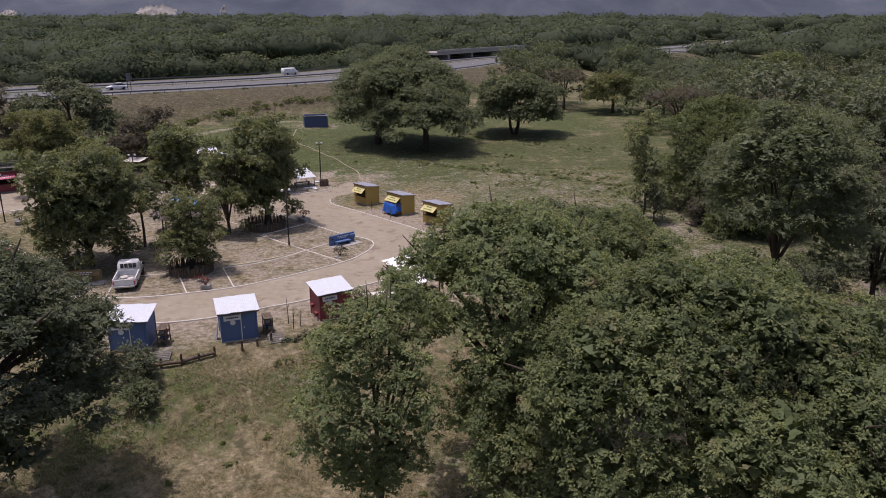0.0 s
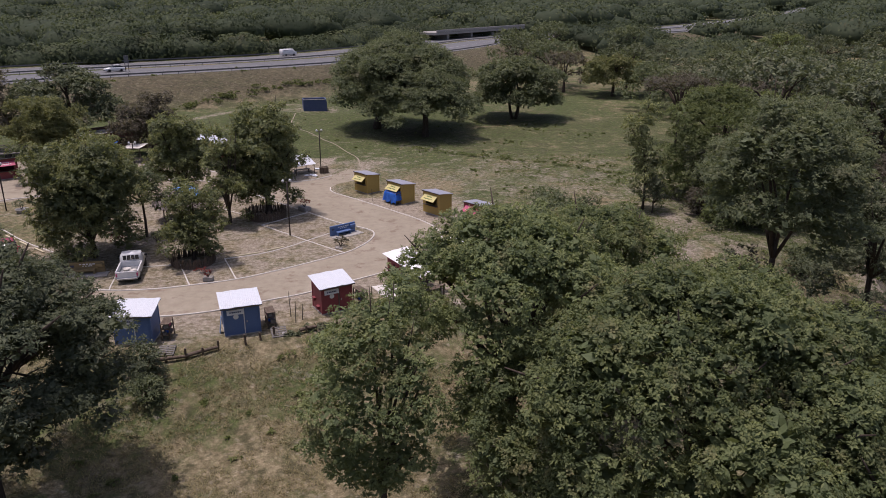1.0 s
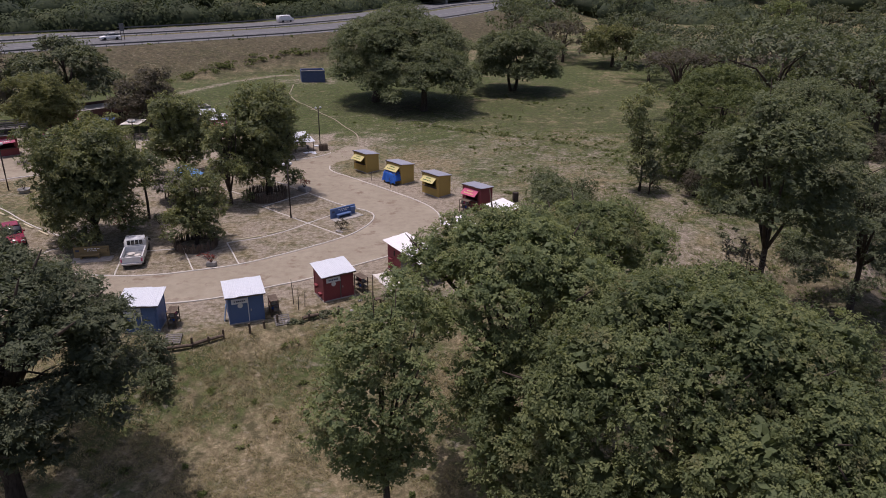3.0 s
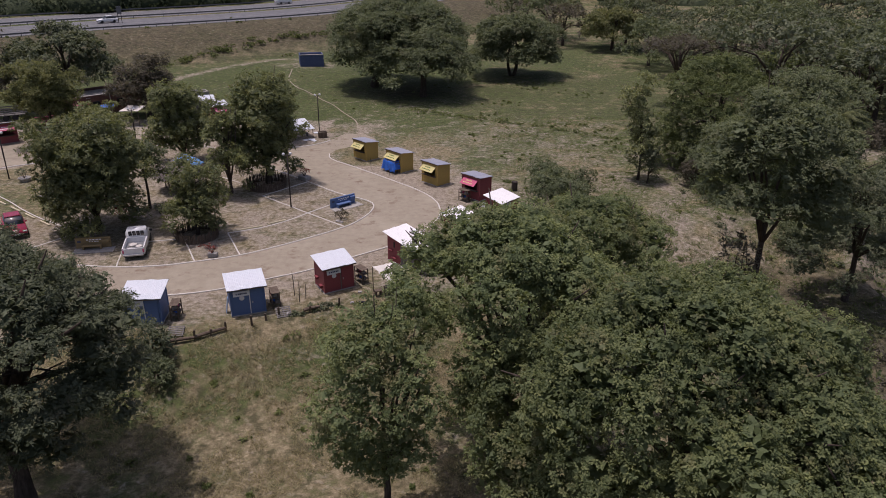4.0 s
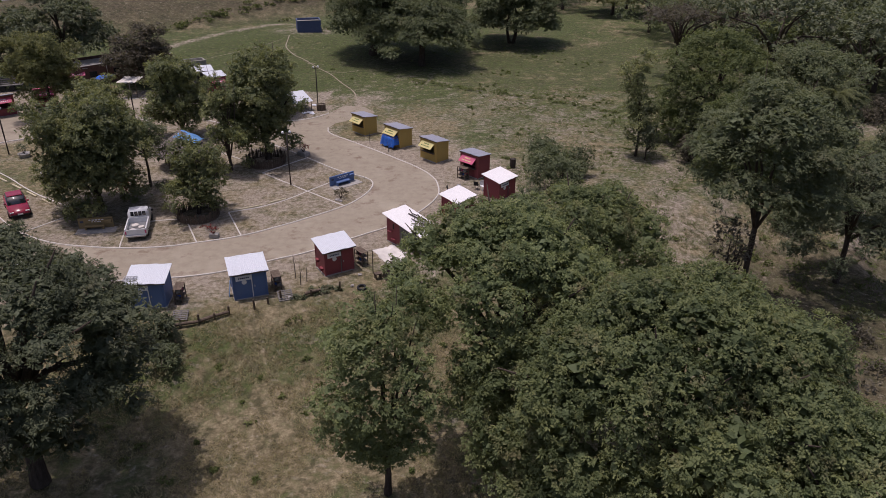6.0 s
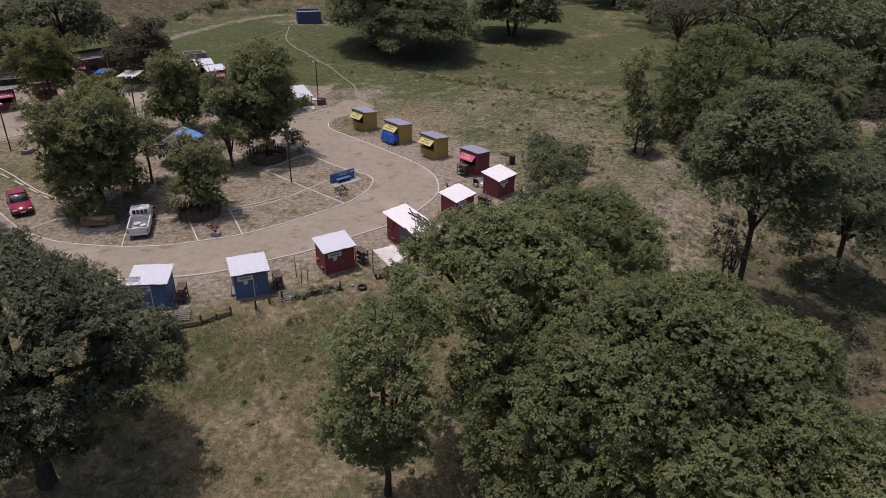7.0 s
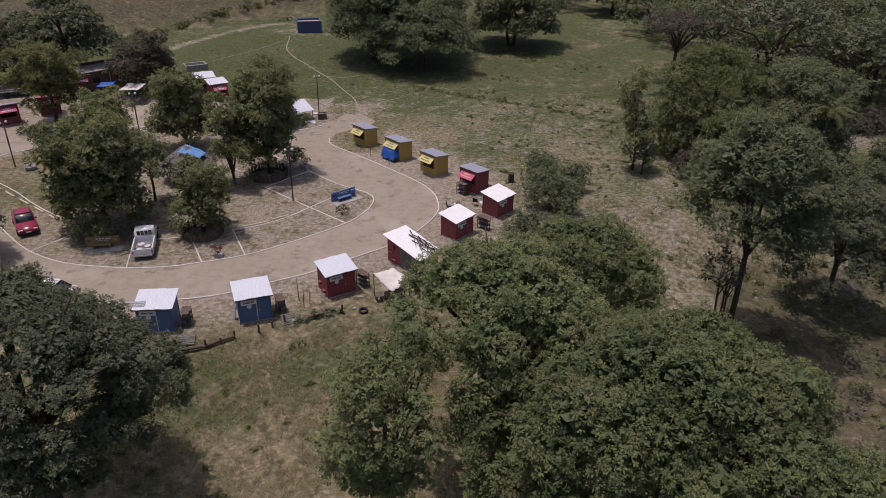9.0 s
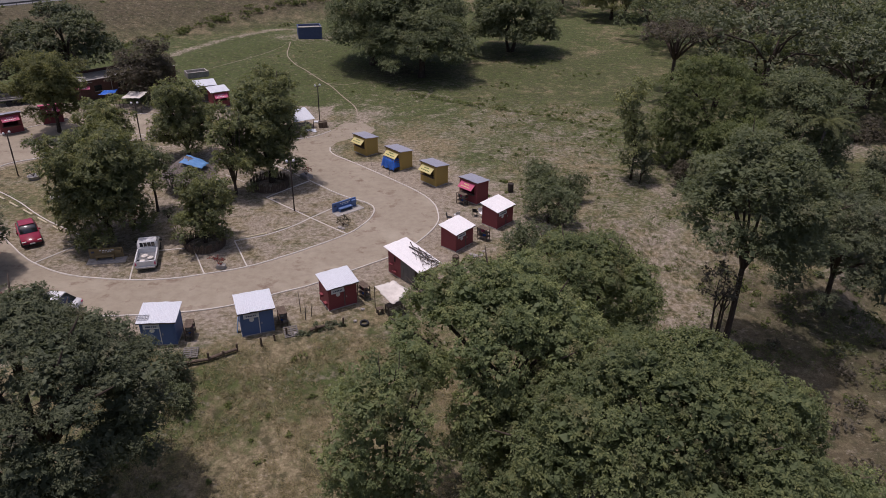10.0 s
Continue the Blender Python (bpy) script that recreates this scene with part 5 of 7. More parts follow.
canopy("pale_canopy", (-40.3, 94.0, 0), [(-41.6, 93.1, 2.1), (-39.2, 93.3, 2.1), (-39.0, 95.6, 2.3), (-41.4, 95.8, 2.3)], [(-41.5, 93.2, 2.1), (-39.3, 93.4, 2.1), (-39.1, 95.5, 2.25), (-41.3, 95.7, 2.25)], M_WTARP, "beige tarpaulin roof over a market stall", 9, 0.02)

kiosk(-52.6, 85.8, -140, 2.4, 2.0, 2.5, 2.1, M_RED, M_ROOFG, "maroon kiosk with a pink-red hatch board", sign="", awning=(M_RSIGN, M_SIGN), door_side="", seed=21)
kiosk(-49.3, 89.8, -150, 2.3, 2.0, 2.4, 2.0, M_RED, M_RSIGN, "dark maroon kiosk with red sheet roof and open shelves", sign="", awning=(M_RSIGN, M_SIGN), door_side="", seed=22)
kiosk(-49.6, 99.8, -155, 2.4, 2.0, 2.4, 2.0, M_RED, M_ROOFW, "maroon kiosk with white roof beneath trees", sign="", awning=(M_RSIGN, M_SIGN), door_side="", seed=23)
kiosk(-32.6, 99.9, -155, 2.5, 2.2, 2.3, 2.5, M_GREYWOOD, M_ROOFW, "plank stall with white metal roof at the field's edge", sign="", door_side="", seed=24)
kiosk(-30.2, 97.6, -148, 2.2, 2.0, 2.2, 2.4, M_RED, M_ROOFW, "small stall with white roof and red hatch board", sign="", awning=(M_RSIGN, M_SIGN), door_side="", seed=25)


def lean_to():
    e = empty("collapsed_stall", pose(-17.6, 88.8, 0, 0, 0, 35), "half-collapsed stall roofed with white metal sheets", "stall")
    part("roof_sheet", corrugated(2.6, 2.6, 1.9, 1.2, 0.1, 3, 3), M_ROOFW, e)
    for x, y, z in ((-1.2, -1.2, 1.2), (1.2, -1.2, 1.2), (-1.2, 1.2, 1.85), (1.2, 1.2, 1.85)):
        part("post", tube(bmesh.new(), [(x, y, -0.2), (x, y, z)], [0.05, 0.04], 7), M_WOOD, e)
    part("bench", boxed(-1.0, 1.0, -0.4, 0.1, 0.4, 0.46, bevel=0.01), M_GREYWOOD, e)
    for x in (-0.9, 0.9):
        part("bench_leg", boxed(x - 0.04, x + 0.04, -0.35, 0.05, 0, 0.4, bevel=0.01), M_GREYWOOD, e)


lean_to()
for i, (x, y, w, d, a) in enumerate(((-15.9, 87.3, 0.8, 0.5, 20), (-15.6, 86.8, 0.6, 0.4, -35), (-16.6, 87.0, 0.7, 0.5, 60), (-15.4, 90.6, 1.6, 0.5, 15))):
    ob = part("sheet_scrap", boxed(-w / 2, w / 2, -d / 2, d / 2, 0.03, 0.07, bevel=0.01), M_ROOFW)
    ob.matrix_world = pose(x, y, 0.03, 6, 4, a)
    tagged(ob, "loose white sheet scrap lying on soil", "scrap")


def drape():
    e = empty("covered_goods", pose(-5.33, 74.78, 0, 0, 0, 133), "market goods covered with a bright blue tarpaulin", "goods")
    bm = bmesh.new()
    r = rg(33)
    n, mm = 14, 8
    V = []
    for j in range(mm + 1):
        for i in range(n + 1):
            u, v = i / n, j / mm
            x = -1.08 + 2.16 * u
            f = max(0.0, (v - 0.3) / 0.7)
            y = -0.33 + 0.72 * min(1, v / 0.3) + 0.16 * f + 0.05 * f * math.sin(u * 23)
            h = 1.36 - 0.08 * min(1, v / 0.3) - 1.06 * f + 0.08 * math.sin(u * 17) * f + 0.02 * r.normal()
            if i in (0, n):
                h, x = min(h, 0.42 + 0.1 * r.random()), x * 1.04
            V.append(bm.verts.new((x, y, h)))
    for j in range(mm):
        for i in range(n):
            k = j * (n + 1) + i
            bm.faces.new((V[k], V[k + 1], V[k + n + 2], V[k + n + 1]))
    part("tarpaulin", bm, M_BTARP, e, smooth=True)
    part("table", boxed(-1.0, 1.0, -0.33, 0.36, 1.18, 1.24, bevel=0.01), M_WOOD, e)
    for x in (-0.95, 0.95):
        for y in (-0.28, 0.3):
            part("table_leg", boxed(x - 0.03, x + 0.03, y - 0.03, y + 0.03, 0, 1.18, bevel=0.005), M_WOOD, e)


drape()


# ---------------- plaza furniture ----------------
def street_lamp(x, y, h=5.35, yaw=0):
    e = empty("street_lamp", pose(x, y, 0, 0, 0, yaw), "dark post with two white globe lamps", "street lamp", "lamps of the plaza")
    part("pole", tube(bmesh.new(), [(0, 0, -0.3), (0, 0, h * 0.5), (0.02, 0, h - 0.25)], [0.085, 0.075, 0.06], 8), M_POLE, e, smooth=True)
    part("bracket", boxed(-0.36, 0.36, -0.03, 0.03, h - 0.38, h - 0.32, bevel=0.01), M_POLE, e)
    for sx in (-1, 1):
        part("globe", lathe([(0.03, 0), (0.10, 0.03), (0.135, 0.12), (0.11, 0.21), (0.04, 0.26)], 12, off=(sx * 0.32, 0, h - 0.32)), M_GLOBE, e, "white lamp globe", smooth=True)
        part("collar", lathe([(0.05, 0), (0.05, 0.05)], 8, off=(sx * 0.32, 0, h - 0.35)), M_POLE, e)
    return e


street_lamp(-14.05, 63.6, yaw=20)
street_lamp(-15.25, 89.4, yaw=35)
street_lamp(-34.95, 81.2, yaw=10)
street_lamp(-44.6, 71.6, 5.0, yaw=60)
box_ob = empty("post_box", pose(-14.75, 88.6, 0, 0, 0, 15), "dark wooden box planter at a lamp's foot", "planter")
for x in (-0.5, 0.5):
    part("side", boxed(x - 0.03, x + 0.03, -0.35, 0.35, 0, 0.75, bevel=0.01), M_WOOD, box_ob)
for y in (-0.35, 0.35):
    part("side", boxed(-0.47, 0.47, y - 0.03, y + 0.03, 0, 0.75, bevel=0.01), M_WOOD, box_ob)
part("soil", boxed(-0.46, 0.46, -0.31, 0.31, 0.2, 0.62, bevel=0.0), M_ROAD, box_ob)


def bench(x, y, yaw, w, mat, label, slab=True):
    e = empty("concrete_bench", pose(x, y, 0, 0, 0, yaw), label, "bench")
    if slab:
        part("slab", boxed(-w / 2 - 0.1, w / 2 + 0.3, -1.0, 0.1, -0.1, 0.05, bevel=0.015), M_CONC, e, "bare grey concrete slab")
    part("backrest", boxed(-w / 2, w / 2, 0.0, 0.14, 0.0, 0.95, bevel=0.03), mat, e)
    part("seat", boxed(-w * 0.30, w * 0.25, -0.45, 0.0, 0.30, 0.42, bevel=0.03), mat, e)
    for s in (-0.27, 0.22):
        part("leg", boxed(w * s - 0.07, w * s + 0.07, -0.40, 0.0, 0.0, 0.30, bevel=0.02), mat, e)
    part("ledge", boxed(w * 0.28, w * 0.47, -0.22, 0.0, 0.5, 0.8, bevel=0.02), mat, e)
    if slab:
        t = tagged(part("lettering", bars(w * 0.5, 0.3, [(5, 0.9, 0.09), (4, 0.6, 0.07)], random.Random(3)), M_SIGN, e), "faded white painted writing as bars", kind="stuff")
        t.matrix_local = pose(0.1, 0.0, 0.68)
    part("notch", boxed(-w * 0.44, -w * 0.34, -0.03, 0.0, 0.55, 0.72, bevel=0.01), M_INK, e, "dark recessed plate")
    return e


bench(-9.25, 64.05, 40, 2.7, M_BLUE, "long blue-painted concrete bench on a grey slab")
M_OCHRE = painted("faded_ochre_concrete", (0.27, 0.20, 0.095), 0.8, 0.4, (0.2, 0.16, 0.12))
bench(-28.2, 53.9, 10, 2.7, M_OCHRE, "faded ochre concrete bench half in tree shade")


def bush_in_pot(name, x, y, rad, leaf, label, seed, pot=True, pw=0.4, ph=0.4, yaw=0, square=True):
    e = empty(name, pose(x, y, gz(x, y), 0, 0, yaw), label, "plant")
    r = rg(seed)
    z0 = 0.0
    if pot:
        if square:
            part("planter", boxed(-pw * 1.5, pw * 1.5, -pw, pw, 0, ph, bevel=0.03), M_CONC, e, "rough concrete planter")
        else:
            part("planter", lathe([(pw * 0.75, 0), (pw, ph * 0.8), (pw * 1.05, ph), (pw * 0.9, ph), (pw * 0.85, ph - 0.06)], 14), M_CONC, e, "round stone planter")
        z0 = ph - 0.05
    bm = bmesh.new()
    for k in range(5):
        a = k * 1.26
        tube(bm, [(0, 0, z0 - 0.03), (math.cos(a) * rad * 0.3, math.sin(a) * rad * 0.3, z0 + rad * 0.5), (math.cos(a) * rad * 0.6, math.sin(a) * rad * 0.6, z0 + rad)], [0.03, 0.02, 0.008], 5)
    part("stems", bm, M_BARK, e)
    lob = [(r.normal() * rad * 0.4, r.normal() * rad * 0.4, z0 + rad * (0.6 + 0.5 * r.random()), rad * 0.4, rad * 0.4, rad * 0.35) for _ in range(7)]
    P, N = crown_points(lob, 16, r, -0.4)
    V, F, tone = leaf_arrays(P, N, 5, 0.2, 0.08, r, scatter=0.12)
    arrays("foliage", V, F, leaf, e, tone=tone)
    return e


bush_in_pot("flower_planter", -18.15, 52.35, 0.55, L_RED, "red-leaved plant in a small concrete planter by the kerb", 301, pw=0.24, ph=0.34)
bush_in_pot("flower_planter", -14.2, 71.9, 0.6, L_RED, "straggly reddish plant in a long concrete planter", 302, yaw=-40)
bush_in_pot("flower_planter", -42.6, 70.9, 0.7, L_DARK, "bushy plant in a low round planter on grass", 303, square=False, pw=0.6)
bush_in_pot("flower_planter", -37.8, 65.6, 0.5, L_DARK, "plant in a pale oval planter on grass", 304, square=False, pw=0.55)
bush_in_pot("low_shrub", -9.0, 60.6, 0.75, L_GREY, "thin brownish shrub on bare ground", 305, pot=False)
bush_in_pot("low_shrub", -28.4, 60.6, 0.9, L_RED, "dark red shrub below a shade tree", 306, pot=False)
bush_in_pot("low_shrub", -25.6, 61.8, 0.7, L_DARK, "dark low shrub on bare soil", 307, pot=False)


def picket_ring(x, y, rad, n, h, label, a0=0, a1=360):
    e = empty("picket_fence", pose(x, y, 0), label, "fence")
    r = rg(int(abs(x * 10)))
    bm = boxed(-0.04, 0.04, -0.02, 0.02, 0, h, bevel=0.006)
    first = part("picket", bm, M_WOOD, e)
    me = first.data
    for i in range(n):
        a = radians(a0 + (a1 - a0) * i / n)
        ob = first if i == 0 else new("picket", me)
        ob.parent = e
        ob.matrix_local = pose(math.cos(a) * rad, math.sin(a) * rad, -0.05, r.normal() * 5, r.normal() * 5, math.degrees(a) + 90) @ Matrix.Diagonal((1, 1, 0.8 + 0.4 * r.random(), 1))
    for z in (h * 0.3, h * 0.75):
        bm = bmesh.new()
        k = 24
        pts = [(math.cos(radians(a0 + (a1 - a0) * i / k)) * (rad - 0.03), math.sin(radians(a0 + (a1 - a0) * i / k)) * (rad - 0.03), z) for i in range(k + 1)]
        part("rail", tube(bm, pts, [0.02] * (k + 1), 5), M_WOOD, e)
    return e


picket_ring(-20.6, 56.4, 1.7, 120, 0.8, "ring of dark wooden pickets round a tree")
picket_ring(-17.6, 69.6, 1.9, 130, 0.9, "ring of weathered wooden pickets round a mango tree")


def palapa():
    e = empty("thatched_shelter", pose(-25.6, 68.9, 0), "round thatched palm shelter on wooden posts", "shelter")
    r = rg(44)
    bm = bmesh.new()
    prof = [(2.65, 1.65), (2.35, 1.85), (1.8, 2.25), (1.15, 2.75), (0.45, 3.25), (0.05, 3.5)]
    lathe([(2.55, 1.60)] + prof, 40, bm)
    for v in bm.verts:
        rr = math.hypot(v.co.x, v.co.y)
        if rr > 0.2:
            k = 1 + 0.035 * r.normal()
            v.co.x *= k
            v.co.y *= k
            v.co.z += 0.05 * r.normal()
    part("thatch_roof", bm, M_THATCH, e)
    V, F = [], []
    k = 1500
    a = r.uniform(0, 6.283, k)
    t = r.random(k) ** 0.7
    rad, z = 0.25 + 2.4 * t, 3.42 - 1.72 * t
    P = np.stack([np.cos(a) * rad, np.sin(a) * rad, z + 0.05], -1)
    d = np.stack([np.cos(a) * 0.72, np.sin(a) * 0.72, np.full(k, -0.69)], -1)
    s = np.stack([-np.sin(a), np.cos(a), np.zeros(k)], -1) * 0.035
    L = (0.35 + 0.3 * r.random(k))[:, None]
    V = np.stack([P - s, P + s, P + d * L + s * 0.3 + np.array([0, 0, 0.06]), P + d * L - s * 0.3 + np.array([0, 0, 0.06])], 1).reshape(-1, 3)
    arrays("thatch_straw", V, np.arange(k * 4).reshape(-1, 4), M_THATCH, e)
    for i in range(6):
        b = i * 1.047
        part("post", tube(bmesh.new(), [(math.cos(b) * 1.9, math.sin(b) * 1.9, -0.2), (math.cos(b) * 1.9, math.sin(b) * 1.9, 2.0)], [0.07, 0.06], 7), M_WOOD, e)
    tp = empty("roof_tarpaulin", pose(-24.9, 68.6, 3.08), "bright blue tarpaulin thrown over a thatched roof", "tarpaulin")
    cloth("sheet", [(-1.0, -0.9, 0.18), (1.1, -0.9, -0.40), (1.4, 0.8, -0.5), (-0.6, 0.8, 0.42)], 8, 6, -0.03, M_LTARP, tp, 5, 0.06)


palapa()


# ---------------- vehicles ----------------
def wheel(parent, x, y, r=0.32, w=0.2):
    sd = 1 if y > 0 else -1
    t = part("wheel", lathe([(r * 0.62, -w / 2), (r * 0.95, -w / 2), (r, -w * 0.3), (r, w * 0.3), (r * 0.95, w / 2), (r * 0.62, w / 2)], 18), M_BLACK, parent)
    t.matrix_local = pose(x, y, r, 90, 0, 0)
    h = part("rim", lathe([(0.05, -w * 0.3), (r * 0.58, -w * 0.42), (r * 0.62, -w * 0.48), (r * 0.62, w * 0.48), (r * 0.58, w * 0.42), (0.05, w * 0.3)], 14), M_STEEL, t)
    return t


def loft(sections, mat, name, parent, label="", caps=True):
    """A skin over cross-sections; each is a list of points of one length."""
    bm = bmesh.new()
    rings = [[bm.verts.new(p) for p in s] for s in sections]
    n = len(rings[0])
    for a, b in zip(rings, rings[1:]):
        for k in range(n):
            bm.faces.new((a[k], a[(k + 1) % n], b[(k + 1) % n], b[k]))
    if caps:
        bm.faces.new(rings[0][::-1])
        bm.faces.new(rings[-1])
    bmesh.ops.recalc_face_normals(bm, faces=bm.faces[:])
    bmesh.ops.bevel(bm, geom=[e for e in bm.edges if e.is_manifold and e.calc_face_angle(0) > 0.6], offset=0.025, segments=2, affect="EDGES")
    return part(name, bm, mat, parent, label, True)


def sect(x, hw, z0, z1, top=0.92):
    return [(x, -hw * 0.94, z0), (x, -hw, z0 + (z1 - z0) * 0.35), (x, -hw * 0.98, z0 + (z1 - z0) * 0.8), (x, -hw * top, z1), (x, hw * top, z1), (x, hw * 0.98, z0 + (z1 - z0) * 0.8), (x, hw, z0 + (z1 - z0) * 0.35), (x, hw * 0.94, z0)]


def car(name, x, y, yaw, paint, label, kind="sedan", z=0.0):
    """A car along local x, its nose at plus x."""
    e = empty(name, pose(x, y, z, 0, 0, yaw), label, "car")
    hw = 0.84
    van = kind == "van"
    L = 2.15 if not van else 2.4
    if van:
        body = [sect(-L, hw, 0.35, 1.0), sect(-L + 0.05, hw, 0.28, 1.9, 0.86), sect(1.1, hw, 0.25, 1.92, 0.86), sect(1.75, hw, 0.25, 1.15), sect(2.3, hw * 0.96, 0.3, 0.95), sect(2.4, hw * 0.9, 0.36, 0.7)]
        loft(body, paint, "body", e)
        part("windscreen", boxed(-0.02, 0.02, -0.68, 0.68, -0.42, 0.36, bevel=0.01), M_GLASS, e).matrix_local = pose(1.47, 0, 1.55, 0, -40, 0)
        for sy in (-1, 1):
            part("side_window", boxed(-1.9, 0.9, sy * 0.80 - 0.02, sy * 0.80 + 0.02, 1.2, 1.68, bevel=0.01), M_GLASS, e)
    else:
        body = [sect(-L, hw * 0.9, 0.40, 0.75), sect(-L + 0.12, hw * 0.97, 0.30, 0.90), sect(-1.2, hw, 0.25, 0.96), sect(0.8, hw, 0.25, 0.95), sect(1.8, hw * 0.97, 0.28, 0.82), sect(2.1, hw * 0.9, 0.34, 0.68), sect(L + 0.03, hw * 0.8, 0.40, 0.58)]
        loft(body, paint, "body", e)
        roof = [sect(-1.75, hw * 0.82, 0.90, 0.98), sect(-1.05, hw * 0.86, 0.90, 1.40, 0.80), sect(0.05, hw * 0.86, 0.90, 1.45, 0.80), sect(0.95, hw * 0.84, 0.90, 0.97)]
        loft(roof, M_GLASS, "glasshouse", e, "dark window glass")
        part("roof", boxed(-1.05, 0.15, -0.60, 0.60, 1.40, 1.475, bevel=0.03), paint, e)
        for sy in (-1, 1):
            for xx in (-1.05, -0.35, 0.2):
                part("pillar", tube(bmesh.new(), [(xx - 0.05, sy * 0.72, 0.93), (xx, sy * 0.58, 1.42)], [0.035, 0.03], 5), paint, e)
            part("mirror", boxed(0.55, 0.70, sy * 0.88 - 0.08, sy * 0.88 + 0.08, 0.95, 1.07, bevel=0.02), paint, e)
    for sy in (-1, 1):
        part("headlight", boxed(L - 0.18, L - 0.02, sy * 0.58 - 0.16, sy * 0.58 + 0.16, 0.58, 0.70, bevel=0.02), M_SIGN, e, "clear headlight")
        part("tail_light", boxed(-L - 0.01, -L + 0.08, sy * 0.62 - 0.13, sy * 0.62 + 0.13, 0.62, 0.78, bevel=0.02), M_RSIGN, e, "red tail light")
    part("front_bumper", boxed(L - 0.12, L + 0.06, -0.72, 0.72, 0.30, 0.46, bevel=0.03), M_BLACK, e)
    part("number_plate", boxed(L + 0.05, L + 0.075, -0.2, 0.2, 0.42, 0.53, bevel=0.004), M_SIGN, e)
    for wx in (-1.25, 1.3):
        for wy in (-0.78, 0.78):
            wheel(e, wx, wy, 0.30, 0.19)
    return e


def pickup(x, y, yaw):
    e = empty("pickup_truck", pose(x, y, 0, 0, 0, yaw), "white pickup truck with open load bed, parked in a bay", "pickup truck")
    hw = 0.82
    cab = [sect(0.05, hw, 0.38, 1.62, 0.84), sect(0.75, hw, 0.36, 1.66, 0.84), sect(1.35, hw, 0.36, 1.08, 0.92), sect(2.1, hw * 0.97, 0.38, 0.98), sect(2.38, hw * 0.92, 0.42, 0.85)]
    loft(cab, M_CARW, "cab", e)
    # load bed with walls
    part("bed_floor", boxed(-2.3, 0.0, -0.74, 0.74, 0.52, 0.60, bevel=0.01), M_STEEL, e, "worn grey bed floor")
    for sy in (-1, 1):
        part("bed_side", boxed(-2.3, 0.0, sy * 0.78 - 0.05, sy * 0.78 + 0.05, 0.42, 1.0, bevel=0.02), M_CARW, e)
        part("side_window", boxed(0.2, 0.95, sy * 0.765 - 0.015, sy * 0.765 + 0.015, 1.12, 1.5, bevel=0.01), M_GLASS, e)
        part("tail_light", boxed(-2.37, -2.29, sy * 0.74 - 0.06, sy * 0.74 + 0.06, 0.6, 0.85, bevel=0.01), M_RSIGN, e, "red tail light")
        part("headlight", boxed(2.3, 2.42, sy * 0.58 - 0.14, sy * 0.58 + 0.14, 0.66, 0.8, bevel=0.02), M_SIGN, e, "clear headlight")
        part("mirror", boxed(1.0, 1.12, sy * 0.98 - 0.1, sy * 0.98 + 0.1, 1.05, 1.22, bevel=0.02), M_BLACK, e)
    part("bulkhead", boxed(-0.06, 0.02, -0.74, 0.74, 0.5, 1.02, bevel=0.01), M_CARW, e)
    part("tailgate", boxed(-2.36, -2.28, -0.72, 0.72, 0.42, 0.98, bevel=0.02), M_CARW, e)
    part("rear_bumper", boxed(-2.5, -2.36, -0.74, 0.74, 0.36, 0.5, bevel=0.02), M_STEEL, e)
    for k in range(4):
        y0 = -0.60 + k * 0.305
        part("rear_window", boxed(0.015, 0.045, y0, y0 + 0.26, 1.12, 1.5, bevel=0.01), M_GLASS, e)
    part("windscreen", boxed(-0.02, 0.02, -0.66, 0.66, -0.36, 0.34, bevel=0.01), M_GLASS, e).matrix_local = pose(1.10, 0, 1.38, 0, -46, 0)
    for xx in (-1.5, 1.55):
        for yy in (-0.72, 0.72):
            wheel(e, xx, yy, 0.34, 0.22)
    for i, (px, py, s) in enumerate(((-1.2, -0.3, 0.28), (-0.8, 0.2, 0.32), (-1.6, 0.3, 0.22))):
        bm = bmesh.new()
        bmesh.ops.create_icosphere(bm, subdivisions=2, radius=s)
        rr = rg(500 + i)
        for v in bm.verts:
            v.co *= 0.85 + 0.3 * rr.random()
            v.co.z *= 0.32
        sk = part("sack", bm, M_WTARP, None, smooth=True)
        sk.matrix_world = e.matrix_world @ pose(px, py, 0.60 + s * 0.24)
        tagged(sk, "pale sack lying in a truck bed", "sack")
    return e


pickup(-24.65, 53.95, 104)
car("red_car", -36.4, 57.4, -56, M_CARR, "glossy red sedan parked between kerb lines")
M_CARD, _n, _b = material("dark_blue_car_paint", 0.3, 0.0, 0.5)
_n.links.new(ramp(_n, noise_tex(_n, 1.5, 4), [(0.3, (0.015, 0.02, 0.05)), (0.7, (0.03, 0.04, 0.08))]), _b.inputs["Base Color"])
car("white_car", -29.0, 45.6, 175, M_CARW, "white car parked under an overhanging tree")
car("dark_car", -35.6, 46.8, 170, M_CARD, "dark blue car parked in tree shade")
car("white_car", -73.0, 166.4, 218, M_CARW, "white sedan on the near highway lanes", z=4.68)
car("white_van", -43.5, 212.5, 45, M_CARW, "white van on the far highway lanes", "van", z=4.68)


